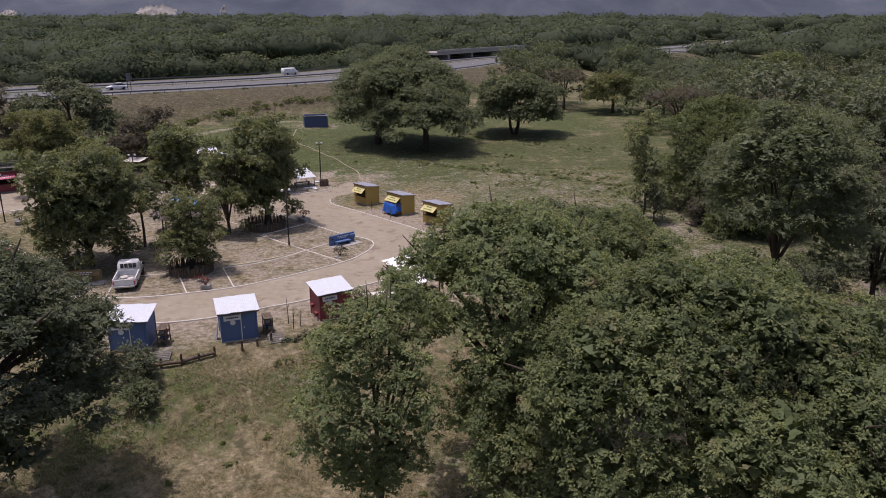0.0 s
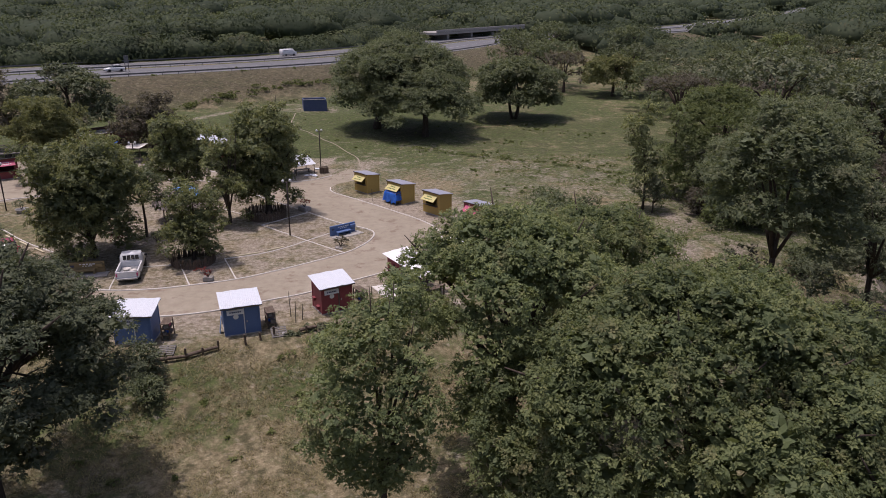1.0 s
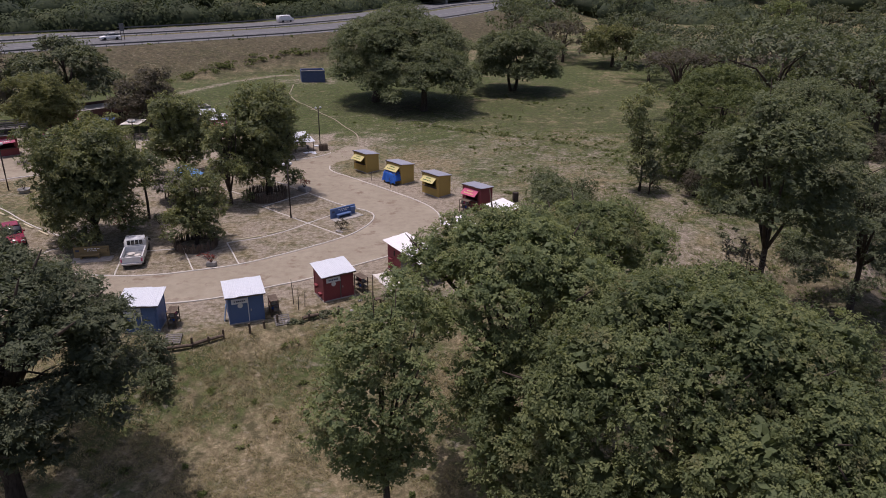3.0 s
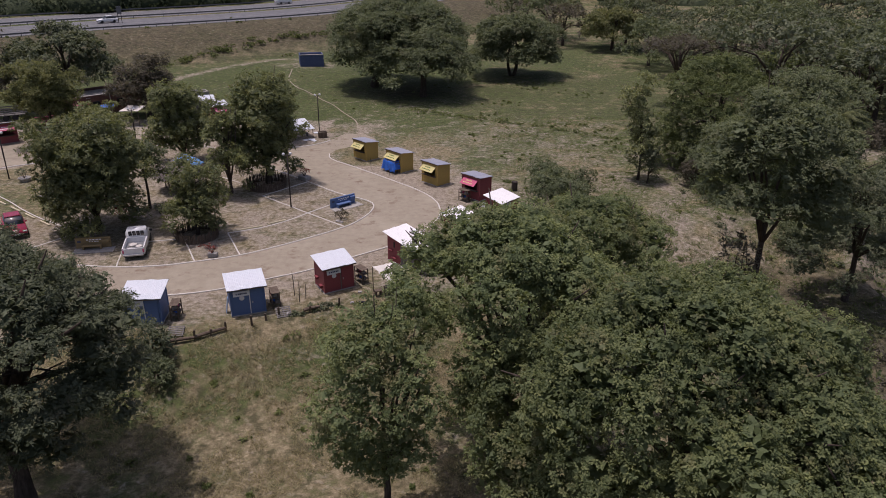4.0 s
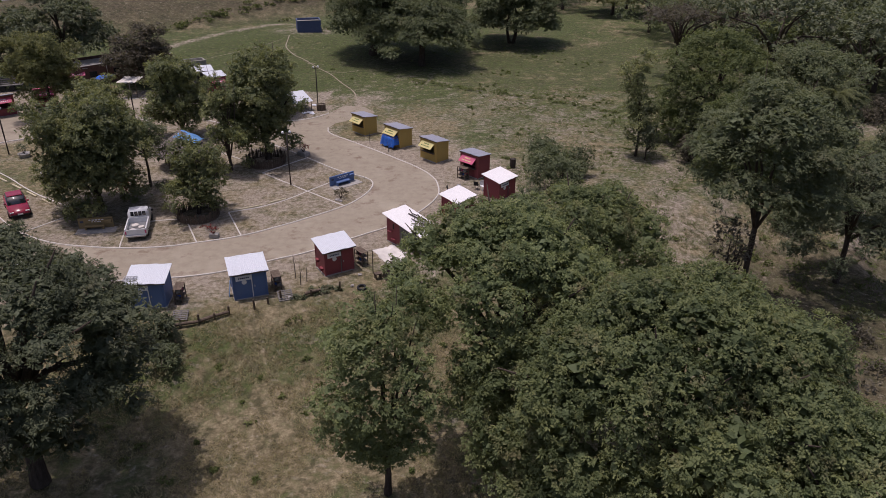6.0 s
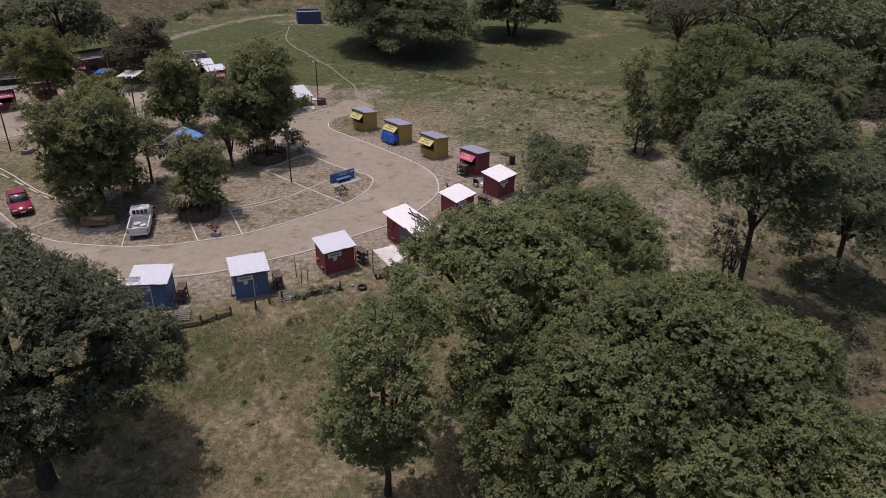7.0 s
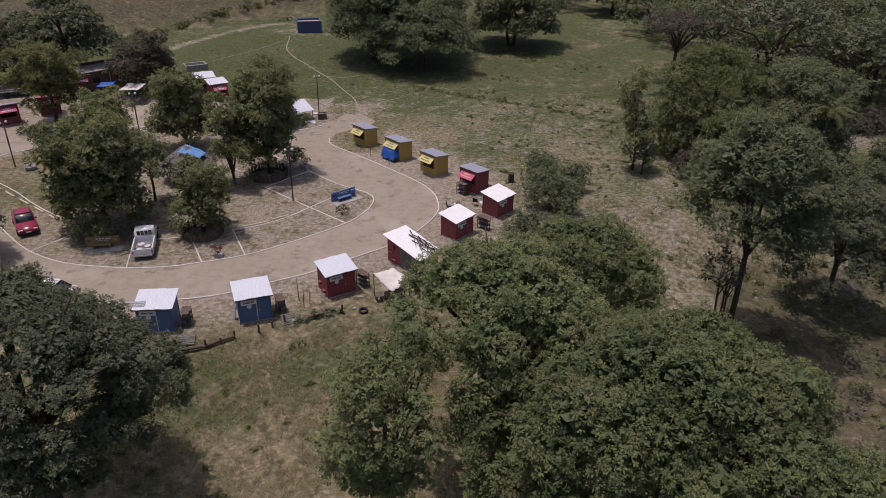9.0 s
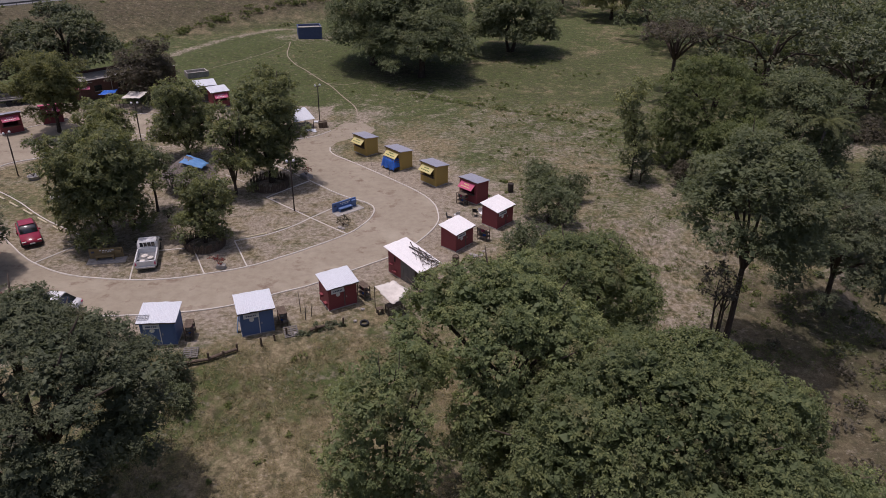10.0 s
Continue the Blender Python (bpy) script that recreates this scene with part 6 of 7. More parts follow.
def far_truck():
    e = empty("cargo_truck", pose(-129.5, 222.0, gz(-129.5, 222.0) + 0.05, 0, 0, 38), "red and yellow truck box standing by the highway", "truck")
    part("cargo_box", boxed(-4.0, 3.0, -1.25, 1.25, 1.1, 3.4, bevel=0.05), M_RSIGN, e)
    part("roof_band", boxed(-4.02, 3.02, -1.27, 1.27, 3.4, 4.6, bevel=0.05), M_YSIGN, e, "orange-yellow upper band")
    part("cab", boxed(3.2, 4.9, -1.15, 1.15, 0.6, 2.8, bevel=0.2), M_RSIGN, e)
    for xx in (-3.0, -2.0, 3.9):
        for yy in (-1.05, 1.05):
            wheel(e, xx, yy, 0.48, 0.3)


far_truck()


# ---------------- buildings and tanks ----------------
def brown_building():
    e = empty("brown_building", pose(-46.3, 105.2, 0, 0, 0, 44), "low red-brown flat-roofed building with pale parapet edge", "building")
    for y0, y1, x0, x1 in ((-3.0, -2.8, -7, 7), (2.8, 3.0, -7, 7)):
        part("wall", boxed(x0, x1, y0, y1, -0.2, 2.7, bevel=0.02), M_BRICKY, e)
    for x in (-6.9, 6.9):
        part("wall", boxed(x - 0.1, x + 0.1, -2.8, 2.8, -0.2, 2.7, bevel=0.02), M_BRICKY, e)
    part("roof", boxed(-6.78, 6.78, -2.78, 2.78, 2.2, 2.35, bevel=0.0), M_CONC, e)
    part("coping", boxed(-7.05, 7.05, -3.06, -2.74, 2.7, 2.78, bevel=0.02), M_STONE, e, "pale weathered coping")
    for x in (-4.5, -1.2, 2.2, 5.2):
        w = part("window", boxed(x - 0.5, x + 0.5, -3.04, -2.99, 1.1, 1.9, bevel=0.01), M_GLASS, e)
        part("sill", boxed(x - 0.58, x + 0.58, -3.12, -3.0, 1.03, 1.1, bevel=0.01), M_STONE, w)
    part("drain_pipe", tube(bmesh.new(), [(-2.6, -3.05, 0), (-2.6, -3.05, 2.7)], [0.05, 0.05], 7), M_STONE, e)


brown_building()


def tank(x, y, yaw, w, d, h, mat, label, cat="tank"):
    e = empty("water_tank", pose(x, y, gz(x, y), 0, 0, yaw), label, cat)
    t = 0.18
    part("wall", boxed(-w / 2, w / 2, -d / 2, -d / 2 + t, -0.2, h, bevel=0.02), mat, e)
    part("wall", boxed(-w / 2, w / 2, d / 2 - t, d / 2, -0.2, h, bevel=0.02), mat, e)
    for x0 in (-w / 2, w / 2 - t):
        part("wall", boxed(x0, x0 + t, -d / 2 + t, d / 2 - t, -0.2, h, bevel=0.02), mat, e)
    part("cover", boxed(-w / 2 + t, w / 2 - t, -d / 2 + t, d / 2 - t, h - 0.5, h - 0.38, bevel=0.0), M_CONC, e)
    part("rim", boxed(-w / 2 - 0.05, w / 2 + 0.05, -d / 2 - 0.05, -d / 2 + t * 0.8, h + 0.003, h + 0.1, bevel=0.02), M_CONC if mat is not M_BLUE else mat, e)
    return e


M_BLUEG = painted("faded_blue_block", (0.075, 0.10, 0.19), 0.7, 0.35, (0.18, 0.19, 0.24), 0.8)
tank(-24.6, 141.4, 14, 4.4, 3.6, 2.0, M_BLUEG, "faded blue open-topped block tank in the field")
tank(-37.6, 112.4, 30, 3.2, 2.4, 0.75, M_CONC, "grey concrete open-topped basin on grass", "basin")


def cart():
    e = empty("farm_trailer", pose(-58.0, 97.0, 0, 0, 0, 25), "grey slatted farm trailer beside a tree", "trailer")
    part("bed", boxed(-2.0, 2.0, -0.9, 0.9, 0.7, 0.8, bevel=0.02), M_GREYWOOD, e)
    for yy in (-0.88, 0.88):
        for z in (1.0, 1.3, 1.6):
            part("slat", boxed(-2.0, 2.0, yy - 0.02, yy + 0.02, z - 0.06, z + 0.06, bevel=0.005), M_GREYWOOD, e)
        for x in (-1.9, -0.6, 0.6, 1.9):
            part("stake", boxed(x - 0.04, x + 0.04, yy - 0.06, yy - 0.02, 0.6, 1.75, bevel=0.005), M_GREYWOOD, e)
    for xx in (-0.5, 0.6):
        for yy in (-0.95, 0.95):
            wheel(e, xx, yy, 0.36, 0.2)


cart()


# ---------------- small things by the kiosks ----------------
def post(x, y, h, lean=0.0, r=0.08):
    z = gz(x, y)
    bm = tube(bmesh.new(), [(0, 0, -0.3), (0, 0, h * 0.6), (lean, 0, h)], [r, r * 0.95, r * 0.85], 8)
    ob = part("fence_post", bm, M_WOOD)
    ob.matrix_world = pose(x, y, z)
    return tagged(ob, "short weathered log post on the grassy slope", "post", "posts of the log fence")


for i, (x, y) in enumerate(((-16.9, 39.6), (-15.8, 39.95), (-14.9, 40.4), (-14.1, 41.0), (-12.55, 41.6), (-11.75, 42.2), (-11.0, 42.8), (-7.1, 44.1), (-9.0, 43.3))):
    post(x, y, 0.62 + 0.12 * math.sin(i * 2.1), 0.03 * math.sin(i))
for a, b in (((-17.6, 39.35), (-15.8, 39.9)), ((-15.8, 39.95), (-14.1, 40.95)), ((-9.4, 43.2), (-8.4, 43.7))):
    p, q = Vector((*a, gz(*a) + 0.22)), Vector((*b, gz(*b) + 0.22))
    ob = part("fence_log", tube(bmesh.new(), [p, p.lerp(q, 0.5) + Vector((0, 0, 0.03)), q], [0.13, 0.12, 0.1], 9), M_WOOD)
    tagged(ob, "long horizontal log of a low fence", "log", "logs of the fence")


def stick(x, y, h, dx, dy):
    bm = tube(bmesh.new(), [(0, 0, -0.1), (dx * 0.5, dy * 0.5, h * 0.55), (dx, dy, h)], [0.035, 0.028, 0.015], 6)
    tube(bm, [(dx * 0.5, dy * 0.5, h * 0.55), (dx * 0.5 + 0.15, dy * 0.5, h * 0.8)], [0.018, 0.008], 5)
    ob = part("bare_sapling", bm, M_BARKG)
    ob.matrix_world = pose(x, y, gz(x, y))
    return tagged(ob, "leafless thin sapling stake beside a kiosk", "sapling", "saplings between the kiosks")


for x, y, h in ((-10.45, 45.6, 1.9), (-9.95, 44.7, 1.6), (-9.6, 45.2, 1.2), (-5.4, 73.0, 1.2), (-7.6, 75.6, 1.3)):
    stick(x, y, h, 0.1 * math.sin(x * 5), 0.1 * math.cos(x * 3))


def pallet(x, y, yaw, tilt, label="grey slatted wooden pallet leaning on the slope"):
    e = empty("wooden_pallet", pose(x, y, gz(x, y), tilt, 0, yaw), label, "pallet")
    for i in range(6):
        part("slat", boxed(-0.5, 0.5, -0.5 + i * 0.18, -0.40 + i * 0.18, 0.12, 0.14, bevel=0.004), M_GREYWOOD, e)
    for x0 in (-0.46, 0, 0.46):
        part("bearer", boxed(x0 - 0.04, x0 + 0.04, -0.5, 0.5, 0.0, 0.12, bevel=0.004), M_GREYWOOD, e)


pallet(-10.75, 43.1, 20, 16)
pallet(-17.2, 40.6, 8, 10, "wooden slatted frame lying on dry grass")


def shelf_rack(x, y, yaw, label, seed):
    e = empty("market_rack", pose(x, y, 0, 0, 0, yaw), label, "rack")
    for sx in (-0.5, 0.5):
        for sy in (-0.25, 0.25):
            part("leg", boxed(sx - 0.03, sx + 0.03, sy - 0.03, sy + 0.03, 0, 1.15, bevel=0.005), M_WOOD, e)
    for z in (0.35, 0.75, 1.12):
        part("shelf", boxed(-0.54, 0.54, -0.29, 0.29, z, z + 0.03, bevel=0.004), M_WOOD, e)
    r = rg(seed)
    for i in range(6):
        w = 0.09 + 0.07 * r.random()
        px, py, z = -0.4 + 0.16 * i, r.uniform(-0.1, 0.1), (0.38, 0.78)[i % 2]
        ob = part("crate", boxed(-w, w, -w, w, 0, w * 1.5, bevel=0.01), (M_GREYWOOD, M_CONC, M_BTARP, M_RSIGN)[i % 4])
        ob.matrix_world = e.matrix_world @ pose(px, py, z, 0, 0, 20 * i)
        tagged(ob, "small worn crate stored on a wooden rack", "crate", "crates on the racks")


shelf_rack(-11.55, 44.3, 112, "rough wooden rack against a blue kiosk", 601)
shelf_rack(-17.75, 42.5, 95, "wooden rack standing by a blue kiosk wall", 602)
shelf_rack(-5.95, 48.0, 128, "low wooden rack beside a maroon kiosk", 603)
shelf_rack(3.9, 58.0, 140, "small wooden rack behind a maroon kiosk", 604)
shelf_rack(2.2, 65.6, 133, "dark metal display rack before a maroon kiosk", 605)


def roof_rack(x, y, z, yaw, tilt):
    """A small wire grille lying on a roof."""
    e = empty("wire_rack", pose(x, y, z, tilt, 0, yaw), "pale wire rack lying on a white metal roof", "rack")
    for k in range(4):
        part("cross_bar", boxed(-0.42, 0.42, -0.24 + 0.16 * k - 0.015, -0.24 + 0.16 * k + 0.015, 0.02, 0.05, bevel=0.0), M_STEEL, e)
    for k in range(5):
        part("bar", boxed(-0.4 + 0.2 * k - 0.012, -0.4 + 0.2 * k + 0.012, -0.25, 0.25, 0.05, 0.075, bevel=0.0), M_STEEL, e)


roof_rack(-20.55, 41.75, 2.07, 4.5, 8)
_lb = part("leaning_board", boxed(-0.02, 0.02, -0.16, 0.16, 0, 1.15, bevel=0.006), painted("pale_blue_board", (0.20, 0.33, 0.52), 0.6, 0.3))
_lb.matrix_world = pose(-14.62, 43.15, gz(-14.62, 43.15), 0, 9, 21)
tagged(_lb, "pale blue board leaning against a blue kiosk", "board")


def low_table(x, y, yaw, w, d, h, label):
    e = empty("low_table", pose(x, y, gz(x, y), 0, 0, yaw), label, "table")
    part("tabletop", boxed(-w / 2, w / 2, -d / 2, d / 2, h - 0.05, h, bevel=0.01), M_WOOD, e)
    for sx in (-1, 1):
        for sy in (-1, 1):
            part("leg", boxed(sx * (w / 2 - 0.06) - 0.04, sx * (w / 2 - 0.06) + 0.04, sy * (d / 2 - 0.06) - 0.04, sy * (d / 2 - 0.06) + 0.04, -0.05, h - 0.05, bevel=0.005), M_WOOD, e)


low_table(-3.4, 46.0, 30, 1.5, 0.6, 0.7, "dark rough wooden table under a torn canopy")
low_table(-4.55, 45.75, 25, 0.5, 0.4, 0.45, "small dark wooden stand beside a canopy post")
low_table(-0.5, 49.3, 43, 1.2, 0.5, 0.75, "rough plank table at the end of the long kiosk")


def barrel(x, y, h, r, mat, label):
    ob = part("barrel", lathe([(r * 0.94, 0), (r, 0.03), (r, h * 0.33), (r * 1.04, h * 0.36), (r, h * 0.39), (r, h * 0.66), (r * 1.04, h * 0.69), (r, h * 0.72), (r, h - 0.02), (r * 0.9, h), (r * 0.88, h - 0.05)], 16), mat, smooth=False)
    ob.matrix_world = pose(x, y, gz(x, y) - 0.01)
    return tagged(ob, label, "barrel")


barrel(7.3, 68.7, 0.95, 0.3, M_POLE, "rusty dark steel drum on bare ground")
barrel(1.3, 53.2, 0.9, 0.27, M_WOOD, "brown wooden barrel by the bushes")
_bm = bmesh.new()
_ring = [[_bm.verts.new(((0.27 + 0.085 * math.cos(v)) * math.cos(u), (0.27 + 0.085 * math.cos(v)) * math.sin(u), 0.085 * math.sin(v))) for v in [k * math.pi / 4 for k in range(8)]] for u in [k * math.pi / 12 for k in range(24)]]
for _i in range(24):
    for _k in range(8):
        _bm.faces.new((_ring[_i][_k], _ring[(_i + 1) % 24][_k], _ring[(_i + 1) % 24][(_k + 1) % 8], _ring[_i][(_k + 1) % 8]))
tyre = part("old_tyre", _bm, M_BLACK, smooth=True)
tyre.matrix_world = pose(-5.6, 44.4, gz(-5.6, 44.4) + 0.1, 8, 0, 0)
tagged(tyre, "old black tyre lying in the grass", "tyre")


def stone(x, y, s, seed):
    bm = bmesh.new()
    bmesh.ops.create_icosphere(bm, subdivisions=2, radius=s)
    r = rg(seed)
    for v in bm.verts:
        v.co *= 0.75 + 0.5 * r.random()
        v.co.z *= 0.6
    ob = part("stone", bm, M_STONE)
    ob.matrix_world = pose(x, y, gz(x, y) + s * 0.25, 0, 0, seed * 37 % 360)
    return tagged(ob, "pale rough stone lying on bare soil", "stone", "stones by the kiosks")


for i, (x, y, s) in enumerate(((3.0, 54.7, 0.28), (3.5, 54.9, 0.22), (2.7, 55.0, 0.18), (3.8, 55.6, 0.15), (-9.2, 60.0, 0.22), (-8.9, 59.8, 0.16), (-5.9, 46.2, 0.16), (-3.0, 47.9, 0.15), (7.2, 60.0, 0.2), (6.6, 59.3, 0.16), (5.6, 64.2, 0.2), (4.8, 63.7, 0.15), (-10.4, 42.9, 0.16), (-6.3, 44.6, 0.14))):
    stone(x, y, s, 700 + i)


def plastic_chair(x, y, yaw, mat, label):
    e = empty("plastic_chair", pose(x, y, 0, 0, 0, yaw), label, "chair", "chairs by the kiosks")
    part("seat", boxed(-0.22, 0.22, -0.22, 0.22, 0.42, 0.45, bevel=0.012), mat, e)
    b = part("backrest", boxed(-0.22, 0.22, -0.015, 0.015, 0, 0.42, bevel=0.012), mat, e)
    b.matrix_local = pose(0, 0.22, 0.44, -12, 0, 0)
    for sx in (-0.19, 0.19):
        for sy in (-0.19, 0.19):
            part("leg", boxed(sx - 0.02, sx + 0.02, sy - 0.02, sy + 0.02, 0, 0.42, bevel=0.004), mat, e)
    return e


plastic_chair(4.0, 62.6, 30, M_SIGN, "white plastic chair between maroon kiosks")
plastic_chair(3.4, 62.9, 160, M_BLACK, "dark plastic chair on bare soil")
plastic_chair(1.6, 62.2, 200, M_SIGN, "white plastic chair near the kerb")
plastic_chair(0.9, 61.6, 80, M_BLACK, "dark plastic chair near the kerb")
for i, (x, y) in enumerate(((1.0, 60.6), (1.5, 60.9), (2.1, 61.1))):
    ob = part("rusty_bin", lathe([(0.2, 0), (0.24, 0.5), (0.26, 0.52), (0.22, 0.5), (0.19, 0.1)], 12), M_WOOD)
    ob.matrix_world = pose(x, y, 0)
    tagged(ob, "rusty brown bin beside the dirt road", "bin", "bins by the kiosk")


def road_sign(x, y, yaw):
    e = empty("road_sign", pose(x, y, gz(x, y), 0, 0, yaw), "grey highway sign seen from behind on two posts", "road sign")
    part("panel", boxed(-0.5, 0.5, -0.04, 0.04, 2.0, 3.6, bevel=0.02), M_RAIL, e)
    for sx in (-0.35, 0.35):
        part("post", tube(bmesh.new(), [(sx, 0.06, -0.4), (sx, 0.06, 3.3)], [0.07, 0.07], 6), M_POLE, e)


road_sign(-70.0, 166.0, 40)


def far_houses():
    for i, (x, y, w, h) in enumerate(((505, 1330, 26, 3), (560, 1345, 18, 3), (640, 1360, 34, 4), (690, 1375, 22, 3))):
        z = gz(x, y)
        e = empty("far_house", pose(x, y, z, 0, 0, 8 * i), "pale distant building above the woods", "building", "distant buildings")
        part("wall", boxed(-w / 2, w / 2, -6, 6, 0, h + 11, bevel=0.1), M_STONE, e)
        part("roof", boxed(-w / 2 - 0.5, w / 2 + 0.5, -6.6, 6.6, h + 11, h + 11.8, bevel=0.1), M_ROOFG, e)


far_houses()


# ---------------- woods, hedge, grass ----------------
def near_woods():
    """The wood on the far right, tree by tree from a few kinds."""
    kinds = []
    for i, (leaf, rad, h) in enumerate(((L_ACACIA, 7.2, 10.5), (L_DARK, 7.0, 10.0), (L_YOUNG, 6.4, 9.0), (L_DARK, 8.2, 11.5), (L_GREY, 6.0, 8.5))):
        r = rg(70 + i)
        lobes = boughs(rad, h, h * 0.42, r, 8, 0.36, 0.6, 9) + skirt(rad * 0.9, h * 0.28, h * 0.55, r, 12, rad * 0.2)
        t = tree("woodland_tree", 62 + 9 * i, 104 + 3 * i, lobes, 0.3, h * 0.4, leaf, 0.80, 6, 0.62, 0.30, r, ("spreading woodland tree with grey-green crown", "dark green spreading woodland tree", "yellow-green spreading woodland tree", "tall woodland tree with broad green crown", "brownish thin-leaved woodland tree")[i], limbs=5, scatter=0.5, group="trees of the wood", fill=0.3)
        kinds.append(t)
    r = rg(80)
    spots = []
    tries = 0
    while len(spots) < 52 and tries < 6000:
        tries += 1
        x, y = r.uniform(20, 190), r.uniform(62, 262)
        d, s = seg_dist(np.array([x]), np.array([y]), HIGHWAY)
        edge = 41 + max(0, (120 - y)) * 0.10 - max(0, y - 150) * 0.75
        if x < max(edge, 14) or x > 0.78 * y + 12 or (s[0] > 0) or d[0] < 21 or (y > 150 and x < 22 + (170 - y) * 1.2):
            continue
        if y < 96 and x < 58:
            continue
        if any((x - a) ** 2 + (y - b) ** 2 < (8.2 + 0.015 * y) ** 2 for a, b in spots):
            continue
        spots.append((x, y))
    for x, y in ((46, 101), (53, 104), (60, 99), (50, 111), (58, 111), (66, 106), (44, 118), (52, 119), (70, 114), (62, 120), (45, 132), (54, 130), (64, 129), (40, 142), (50, 142), (60, 140), (74, 125), (54.5, 93.5), (68, 96)):
        if all((x - a) ** 2 + (y - b) ** 2 > 30 for a, b in spots):
            spots.append((x, y))
    for i, (x, y) in enumerate(spots):
        k = kinds[(0, 1, 3, 0, 2, 1, 3, 4, 1, 0)[i % 10]]
        sc = 0.8 + 0.45 * r.random()
        if y > 165 and 0.26 < x / y < 0.42:
            sc = 0.62
        copy_thing(k, pose(x, y, gz(x, y), 0, 0, r.uniform(0, 360)) @ Matrix.Diagonal((sc, sc, sc * r.uniform(0.85, 1.1), 1)))


near_woods()


def far_woods():
    """Dense canopy from the highway to the hills."""
    r = rg(90)
    PP, NN, SS, DV, DF, TT, DT = [], [], [], [], [], [], []
    count = [0]
    def crown(x, y, z, R, H, k, size):
        """A broad dome with smaller domes set into it."""
        own = r.random()
        lobes = [(0.0, 0.0, H - 0.5 * R, R, R * 0.5, 0.45)]
        m = 8
        for j in range(m):
            a, f = j * 2.4 + r.random(), 0.78 * math.sqrt((j + 0.3) / m)
            lr = R * (0.26 + 0.16 * r.random())
            lobes.append((R * f * math.cos(a), R * f * math.sin(a), H - 0.5 * R * (1 - math.sqrt(1 - f * f)) - lr * 0.35 + r.normal() * 0.3, lr, lr * 0.62, 0.55 / m))
        na, nr = (18, 8) if k > 900 else (14, 6) if k > 300 else (9, 4)
        aa, tt = np.meshgrid(np.linspace(0, 2 * math.pi, na + 1)[:-1], np.linspace(0.06, 1.95, nr))
        k1, k2 = r.random() * 6, r.random() * 6
        rr = R * (0.83 + 0.06 * np.sin(3 * aa + k1) * np.sin(tt * 2) + 0.05 * np.sin(5 * aa + k2 + 4 * tt) + 0.03 * r.normal(size=aa.shape))
        DV.append(np.stack([x + rr * np.sin(tt) * np.cos(aa), y + rr * np.sin(tt) * np.sin(aa), z + H - 0.52 * R + 0.48 * rr * np.cos(tt)], -1).reshape(-1, 3))
        g = np.arange(na * nr).reshape(nr, na) + count[0]
        DF.append(np.stack([g[:-1], g[1:], np.roll(g, -1, 1)[1:], np.roll(g, -1, 1)[:-1]], -1).reshape(-1, 4))
        # domes take the darkest tone, painting shade into the gaps between leaves
        DT.append(np.zeros(na * nr))
        count[0] += na * nr
        for cx, cy, cz, rx, rz, share in lobes:
            n = unit(r.normal(size=(max(5, int(k * share)), 3)))
            n = n[(n[:, 2] > -0.35) & (n[:, 1] < 0.55)]
            PP.append(np.array([x + cx, y + cy, z + cz]) + n * np.array([rx, rx, rz]) * (1 - 0.08 * r.random((len(n), 1))))
            NN.append(n)
            SS.append(np.full(len(n), size))
            TT.append(np.full(len(n), own))
    spots = []
    y = 150.0
    while y < 1500:
        step = 13.0 + y * 0.02
        half = 0.68 * y + 30
        for x in np.arange(-half, half, step):
            spots.append((x + r.uniform(-0.45, 0.45) * step, y + r.uniform(-0.45, 0.45) * step))
        y += step * 0.88
    # a closed row of trees along the far side of the highway
    for a, b in zip(HIGHWAY[:-1], HIGHWAY[1:]):
        if 100 < a[1] < 290:
            t = unit(np.array([b[0] - a[0], b[1] - a[1]], float))
            spots.append((a[0] - t[1] * 27 + r.normal() * 1.5, a[1] + t[0] * 27 + r.normal() * 1.5))
    Q = np.array(spots)
    dd, ss = seg_dist(Q[:, 0], Q[:, 1], HIGHWAY)
    zz = ground_z(Q[:, 0], Q[:, 1])
    for (px, py), d1, s1, z1 in zip(Q, dd, ss, zz):
        if d1 < 21.5 or math.hypot(px + 121, py - 207) < 17 or (s1 < 0 and (py < 262 or px < 30)):
            continue
        R = (6.0 + 7.0 * r.random() ** 1.3) * (1 + py * 0.0008)
        H = 6.5 + 0.55 * R * r.random() + 2.5 * math.sin(px * 0.013 + py * 0.009) ** 2 + 3.0 * r.random()
        if d1 < 34:
            R, H = min(R, 9.0), 5.0 + 3.0 * r.random()
        if s1 < 0 and py < 480 and 0.27 < px / py < 0.41:
            H = min(H, 5.0)
        k, size = (1400, 0.8) if d1 < 60 and py < 330 else (720, 1.06) if py < 340 else (290, 1.62) if py < 520 else (110, 2.4) if py < 900 else (50, 3.4)
        crown(px, py, z1, R, H, k, size)
    P, N, S = np.concatenate(PP), np.concatenate(NN), np.concatenate(SS)
    k = len(P)
    up = unit(N + np.array([0, 0, 0.15]) + r.normal(size=(k, 3)) * 0.16)
    d = unit(np.cross(up, r.normal(size=(k, 3))))
    s = unit(np.cross(d, up))
    S = S[:, None] * (0.6 + 0.8 * r.random((k, 1)))
    V = np.stack([P - d * S * 0.5, P + s * S * 0.32, P + d * S * 0.5 - np.array([0, 0, 0.15]) * S, P - s * S * 0.32], 1).reshape(-1, 3)
    D, G = np.concatenate(DV), np.concatenate(DF)
    V = np.concatenate([D, V])
    F = np.concatenate([G, np.arange(k * 4).reshape(-1, 4) + len(D)])
    tone = np.concatenate([np.concatenate(DT), np.repeat(np.concatenate(TT), 4)])
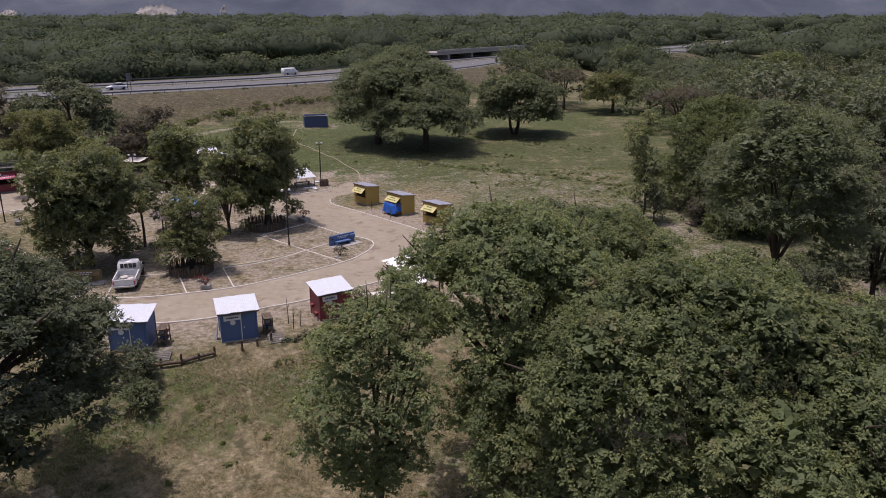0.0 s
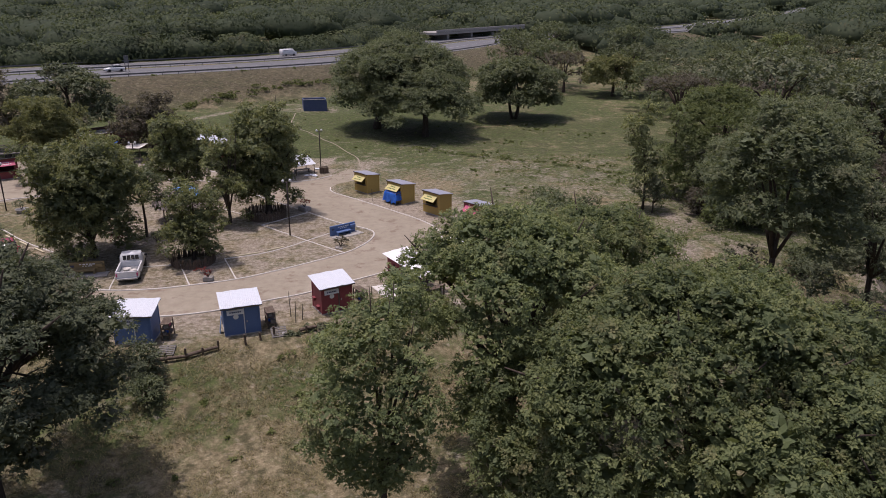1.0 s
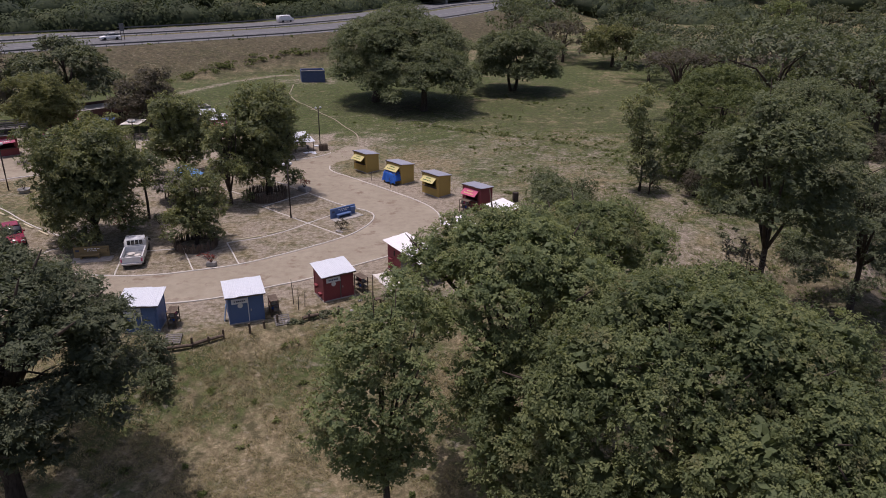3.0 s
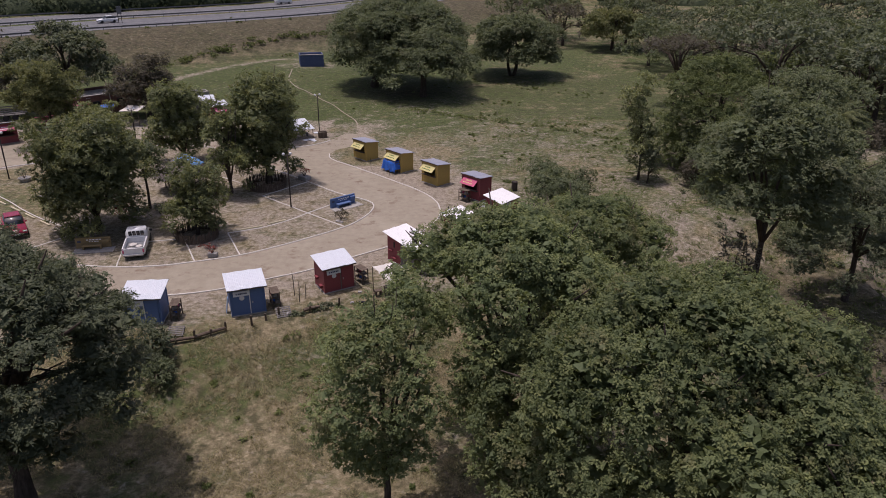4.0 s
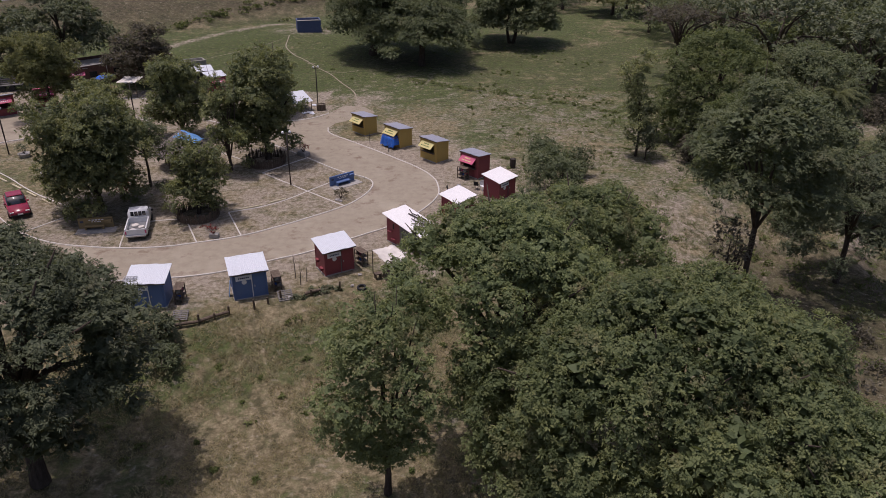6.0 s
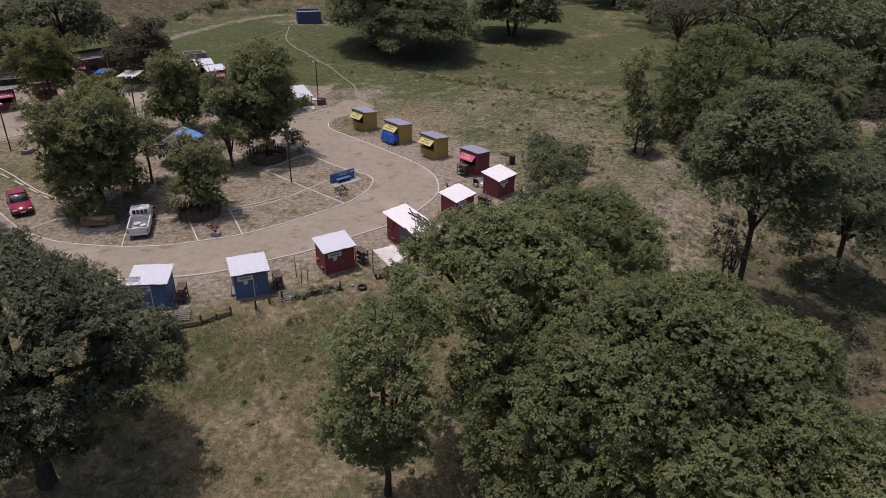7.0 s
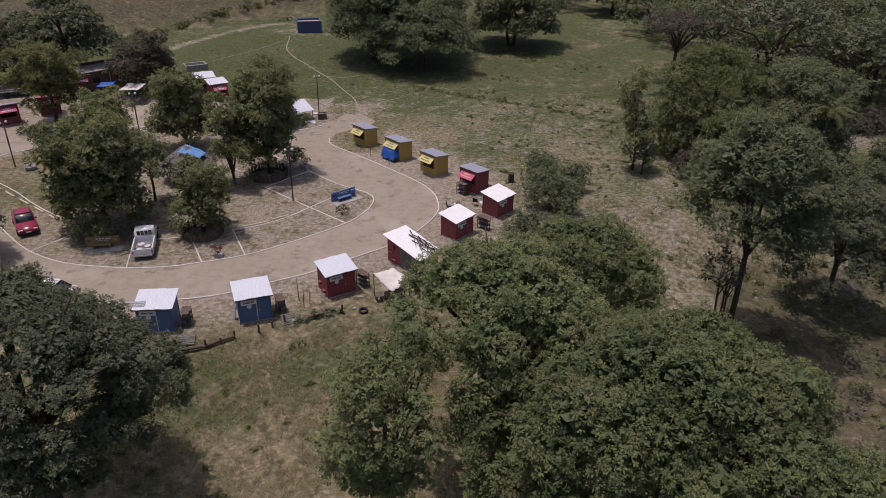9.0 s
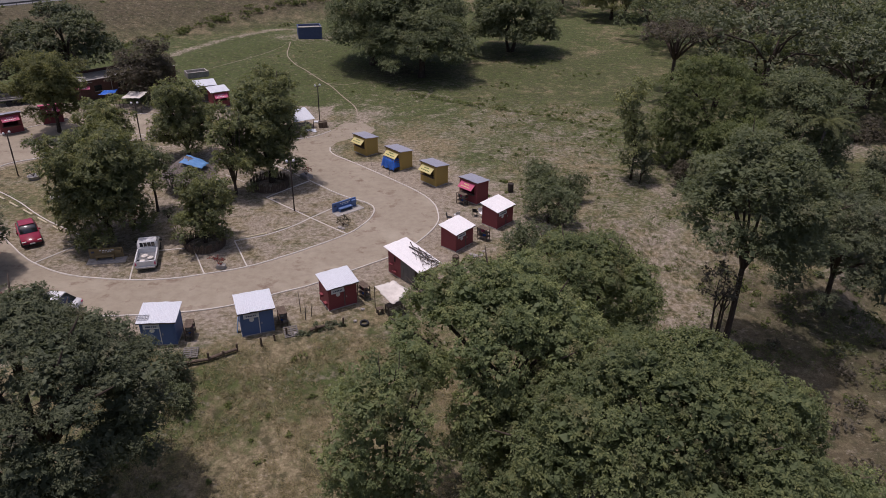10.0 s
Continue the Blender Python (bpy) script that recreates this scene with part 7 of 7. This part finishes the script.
    tagged(arrays("far_woods", V, F, L_FAR, tone=tone), "dense green woodland canopy stretching to the hills", "woods", kind="stuff")


far_woods()


def shrubs(name, label, spots, leaf, seed, size=0.2, dens=8.0):
    """A line or scatter of low bushes nobody would count."""
    r = rg(seed)
    lobes = []
    for x, y, rad in spots:
        z = gz(x, y)
        for _ in range(5):
            lobes.append((x + r.normal() * rad * 0.45, y + r.normal() * rad * 0.45, z + rad * (0.1 + 0.28 * r.random()), rad * 0.55, rad * 0.55, rad * 0.32))
    PP, NN = [], []
    for q in lobes:
        p, n = crown_points([q], dens, r, -0.1, 0.15)
        PP.append(p)
        NN.append(n)
    V, F, tone = leaf_arrays(np.concatenate(PP), np.concatenate(NN), 6, size, size * 0.4, r, scatter=0.14)
    return tagged(arrays(name, V, F, leaf, tone=tone), label, "bushes", kind="stuff")


_r = rg(95)
_hedge = smooth_line([(-62, 122), (-54, 135), (-45.5, 147.5), (-37, 158.5), (-28, 167), (-17, 173)], 1.2)
shrubs("ditch_bushes", "low green bushes along the foot of the embankment", [(p[0] + _r.normal() * 0.7, p[1] + _r.normal() * 0.9, 0.6 + 0.7 * _r.random()) for p in _hedge] + [(-44.5, 149.5, 1.7), (-43.4, 150.4, 1.4), (-31, 151, 1.0)], L_WEED, 96, 0.4, 3.0)
_sc = [(_r.uniform(10, 36), _r.uniform(48, 84), 0.10 + 0.3 * _r.random() ** 3) for _ in range(60)]
_sc += [(_r.uniform(-20, 7), _r.uniform(27, 41), 0.16 + 0.22 * _r.random() ** 2) for _ in range(46)]
_sc += [(_r.uniform(22, 38), _r.uniform(33, 62), 0.3 + 0.5 * _r.random() ** 2) for _ in range(70)]
for _ in range(26):
    _cx, _cy = _r.uniform(5, 33), _r.uniform(66, 128)
    _sc += [(_cx + _r.normal() * 1.8, _cy + _r.normal() * 1.2, 0.10 + 0.26 * _r.random() ** 3) for _ in range(6)]
_sc += [(_r.uniform(-30, 4), _r.uniform(98, 135), 0.12 + 0.22 * _r.random() ** 3) for _ in range(24)]
_dl = smooth_line([(-4, 103.5), (1.8, 100.3), (8, 97), (13, 94.2), (18, 90.5), (22.3, 87.6)], 0.7)
_sc += [(p[0] + _r.normal() * 0.4, p[1] + _r.normal() * 0.4, 0.3 + 0.35 * _r.random() ** 2) for p in _dl]
shrubs("field_weeds", "scattered green weeds in the dry field", _sc, L_WEED, 97, 0.2, 9.0)
shrubs("bank_plants", "broad-leaved green plants along the slope below the kiosks", [(-9.7 + 2.6 * i / 9 + _r.normal() * 0.2, 43.2 + 1.2 * i / 9 + _r.normal() * 0.25, 0.14 + 0.16 * _r.random()) for i in range(9)], L_DARK, 98, 0.26, 6.0)
shrubs("bank_shrubs", "grey-green scrub beyond the big trees", [(_r.uniform(19, 36), _r.uniform(26, 46), 0.5 + 0.7 * _r.random()) for _ in range(46)], L_GREY, 104, 0.24, 6.0)
shrubs("gully_scrub", "low green scrub by the eroded bank", [(_r.uniform(24, 44), _r.uniform(44, 78), 0.4 + 0.8 * _r.random() ** 2) for _ in range(50)], L_DARK, 105, 0.26, 5.0)
_hw = [(p[0] + 10 + _r.normal() * 6, p[1] - 16 + _r.normal() * 7, 0.2 + 0.35 * _r.random() ** 2) for p in HIGHWAY[14:60:1] for _ in range(1)]
shrubs("embankment_weeds", "rough weeds on the dry brown embankment", _hw, L_WEED, 99, 0.5, 2.0)


def grass_field(name, label, n, x0, x1, y0, y1, h, mat, seed, keep, blades=4, w=0.03):
    r = rg(seed)
    x, y = r.uniform(x0, x1, n), r.uniform(y0, y1, n)
    m = keep(x, y)
    x, y = x[m], y[m]
    z = ground_z(x, y)
    P = np.repeat(np.stack([x, y, z], -1), blades, 0) + np.concatenate([r.normal(size=(len(x) * blades, 2)) * 0.07, np.full((len(x) * blades, 1), -0.02)], 1)
    k = len(P)
    a = r.uniform(0, 6.283, k)
    hh = h * (0.3 + 0.9 * r.random(k))
    lean = np.stack([np.cos(a), np.sin(a), np.zeros(k)], -1) * (hh * r.uniform(0.7, 2.0, k))[:, None]
    s = np.stack([-np.sin(a), np.cos(a), np.zeros(k)], -1) * (w * (0.6 + 0.8 * r.random(k)))[:, None]
    up = np.zeros((k, 3))
    up[:, 2] = hh
    V = np.stack([P - s, P + s, P + lean + up], 1).reshape(-1, 3)
    return tagged(arrays(name, V, np.arange(k * 3).reshape(-1, 3), mat), label, "grass", kind="stuff")


def _patchy(f, cut):
    return lambda x, y: (np.sin(x * f + 1.0) * np.cos(y * f * 1.3 + 0.5) + 0.6 * np.sin(x * f * 2.7 - y * f * 2.1) + 0.4 * np.sin(x * f * 5.3 + y * f * 4.1)) > cut


def _below(x, y):
    d, s = seg_dist(x, y, TERRACE)
    return (s < 0) & _patchy(0.5, -0.35)(x, y)


grass_field("dry_grass", "short dry straw-coloured grass with green tufts", 40000, -25, 8, 17, 43, 0.14, L_GRASS, 101, _below, 4, 0.022)
grass_field("field_grass", "rough dry and green field grass", 20000, 7, 40, 42, 100, 0.16, L_WEED, 102, _patchy(0.4, -0.1), 4, 0.035)
grass_field("green_grass", "green meadow grass in tufts", 18000, -40, 32, 84, 152, 0.10, L_WEED, 103, _patchy(0.3, -0.5), 3, 0.035)


def _bank(x, y):
    d, s = seg_dist(x, y, HIGHWAY)
    return (s < 0) & (d > 20.5) & (d < 44) & _patchy(0.22, -0.8)(x, y)


grass_field("embankment_grass", "brown and green rough growth on the embankment", 16000, -110, 0, 118, 236, 0.2, L_GREY, 106, _bank, 2, 0.06)
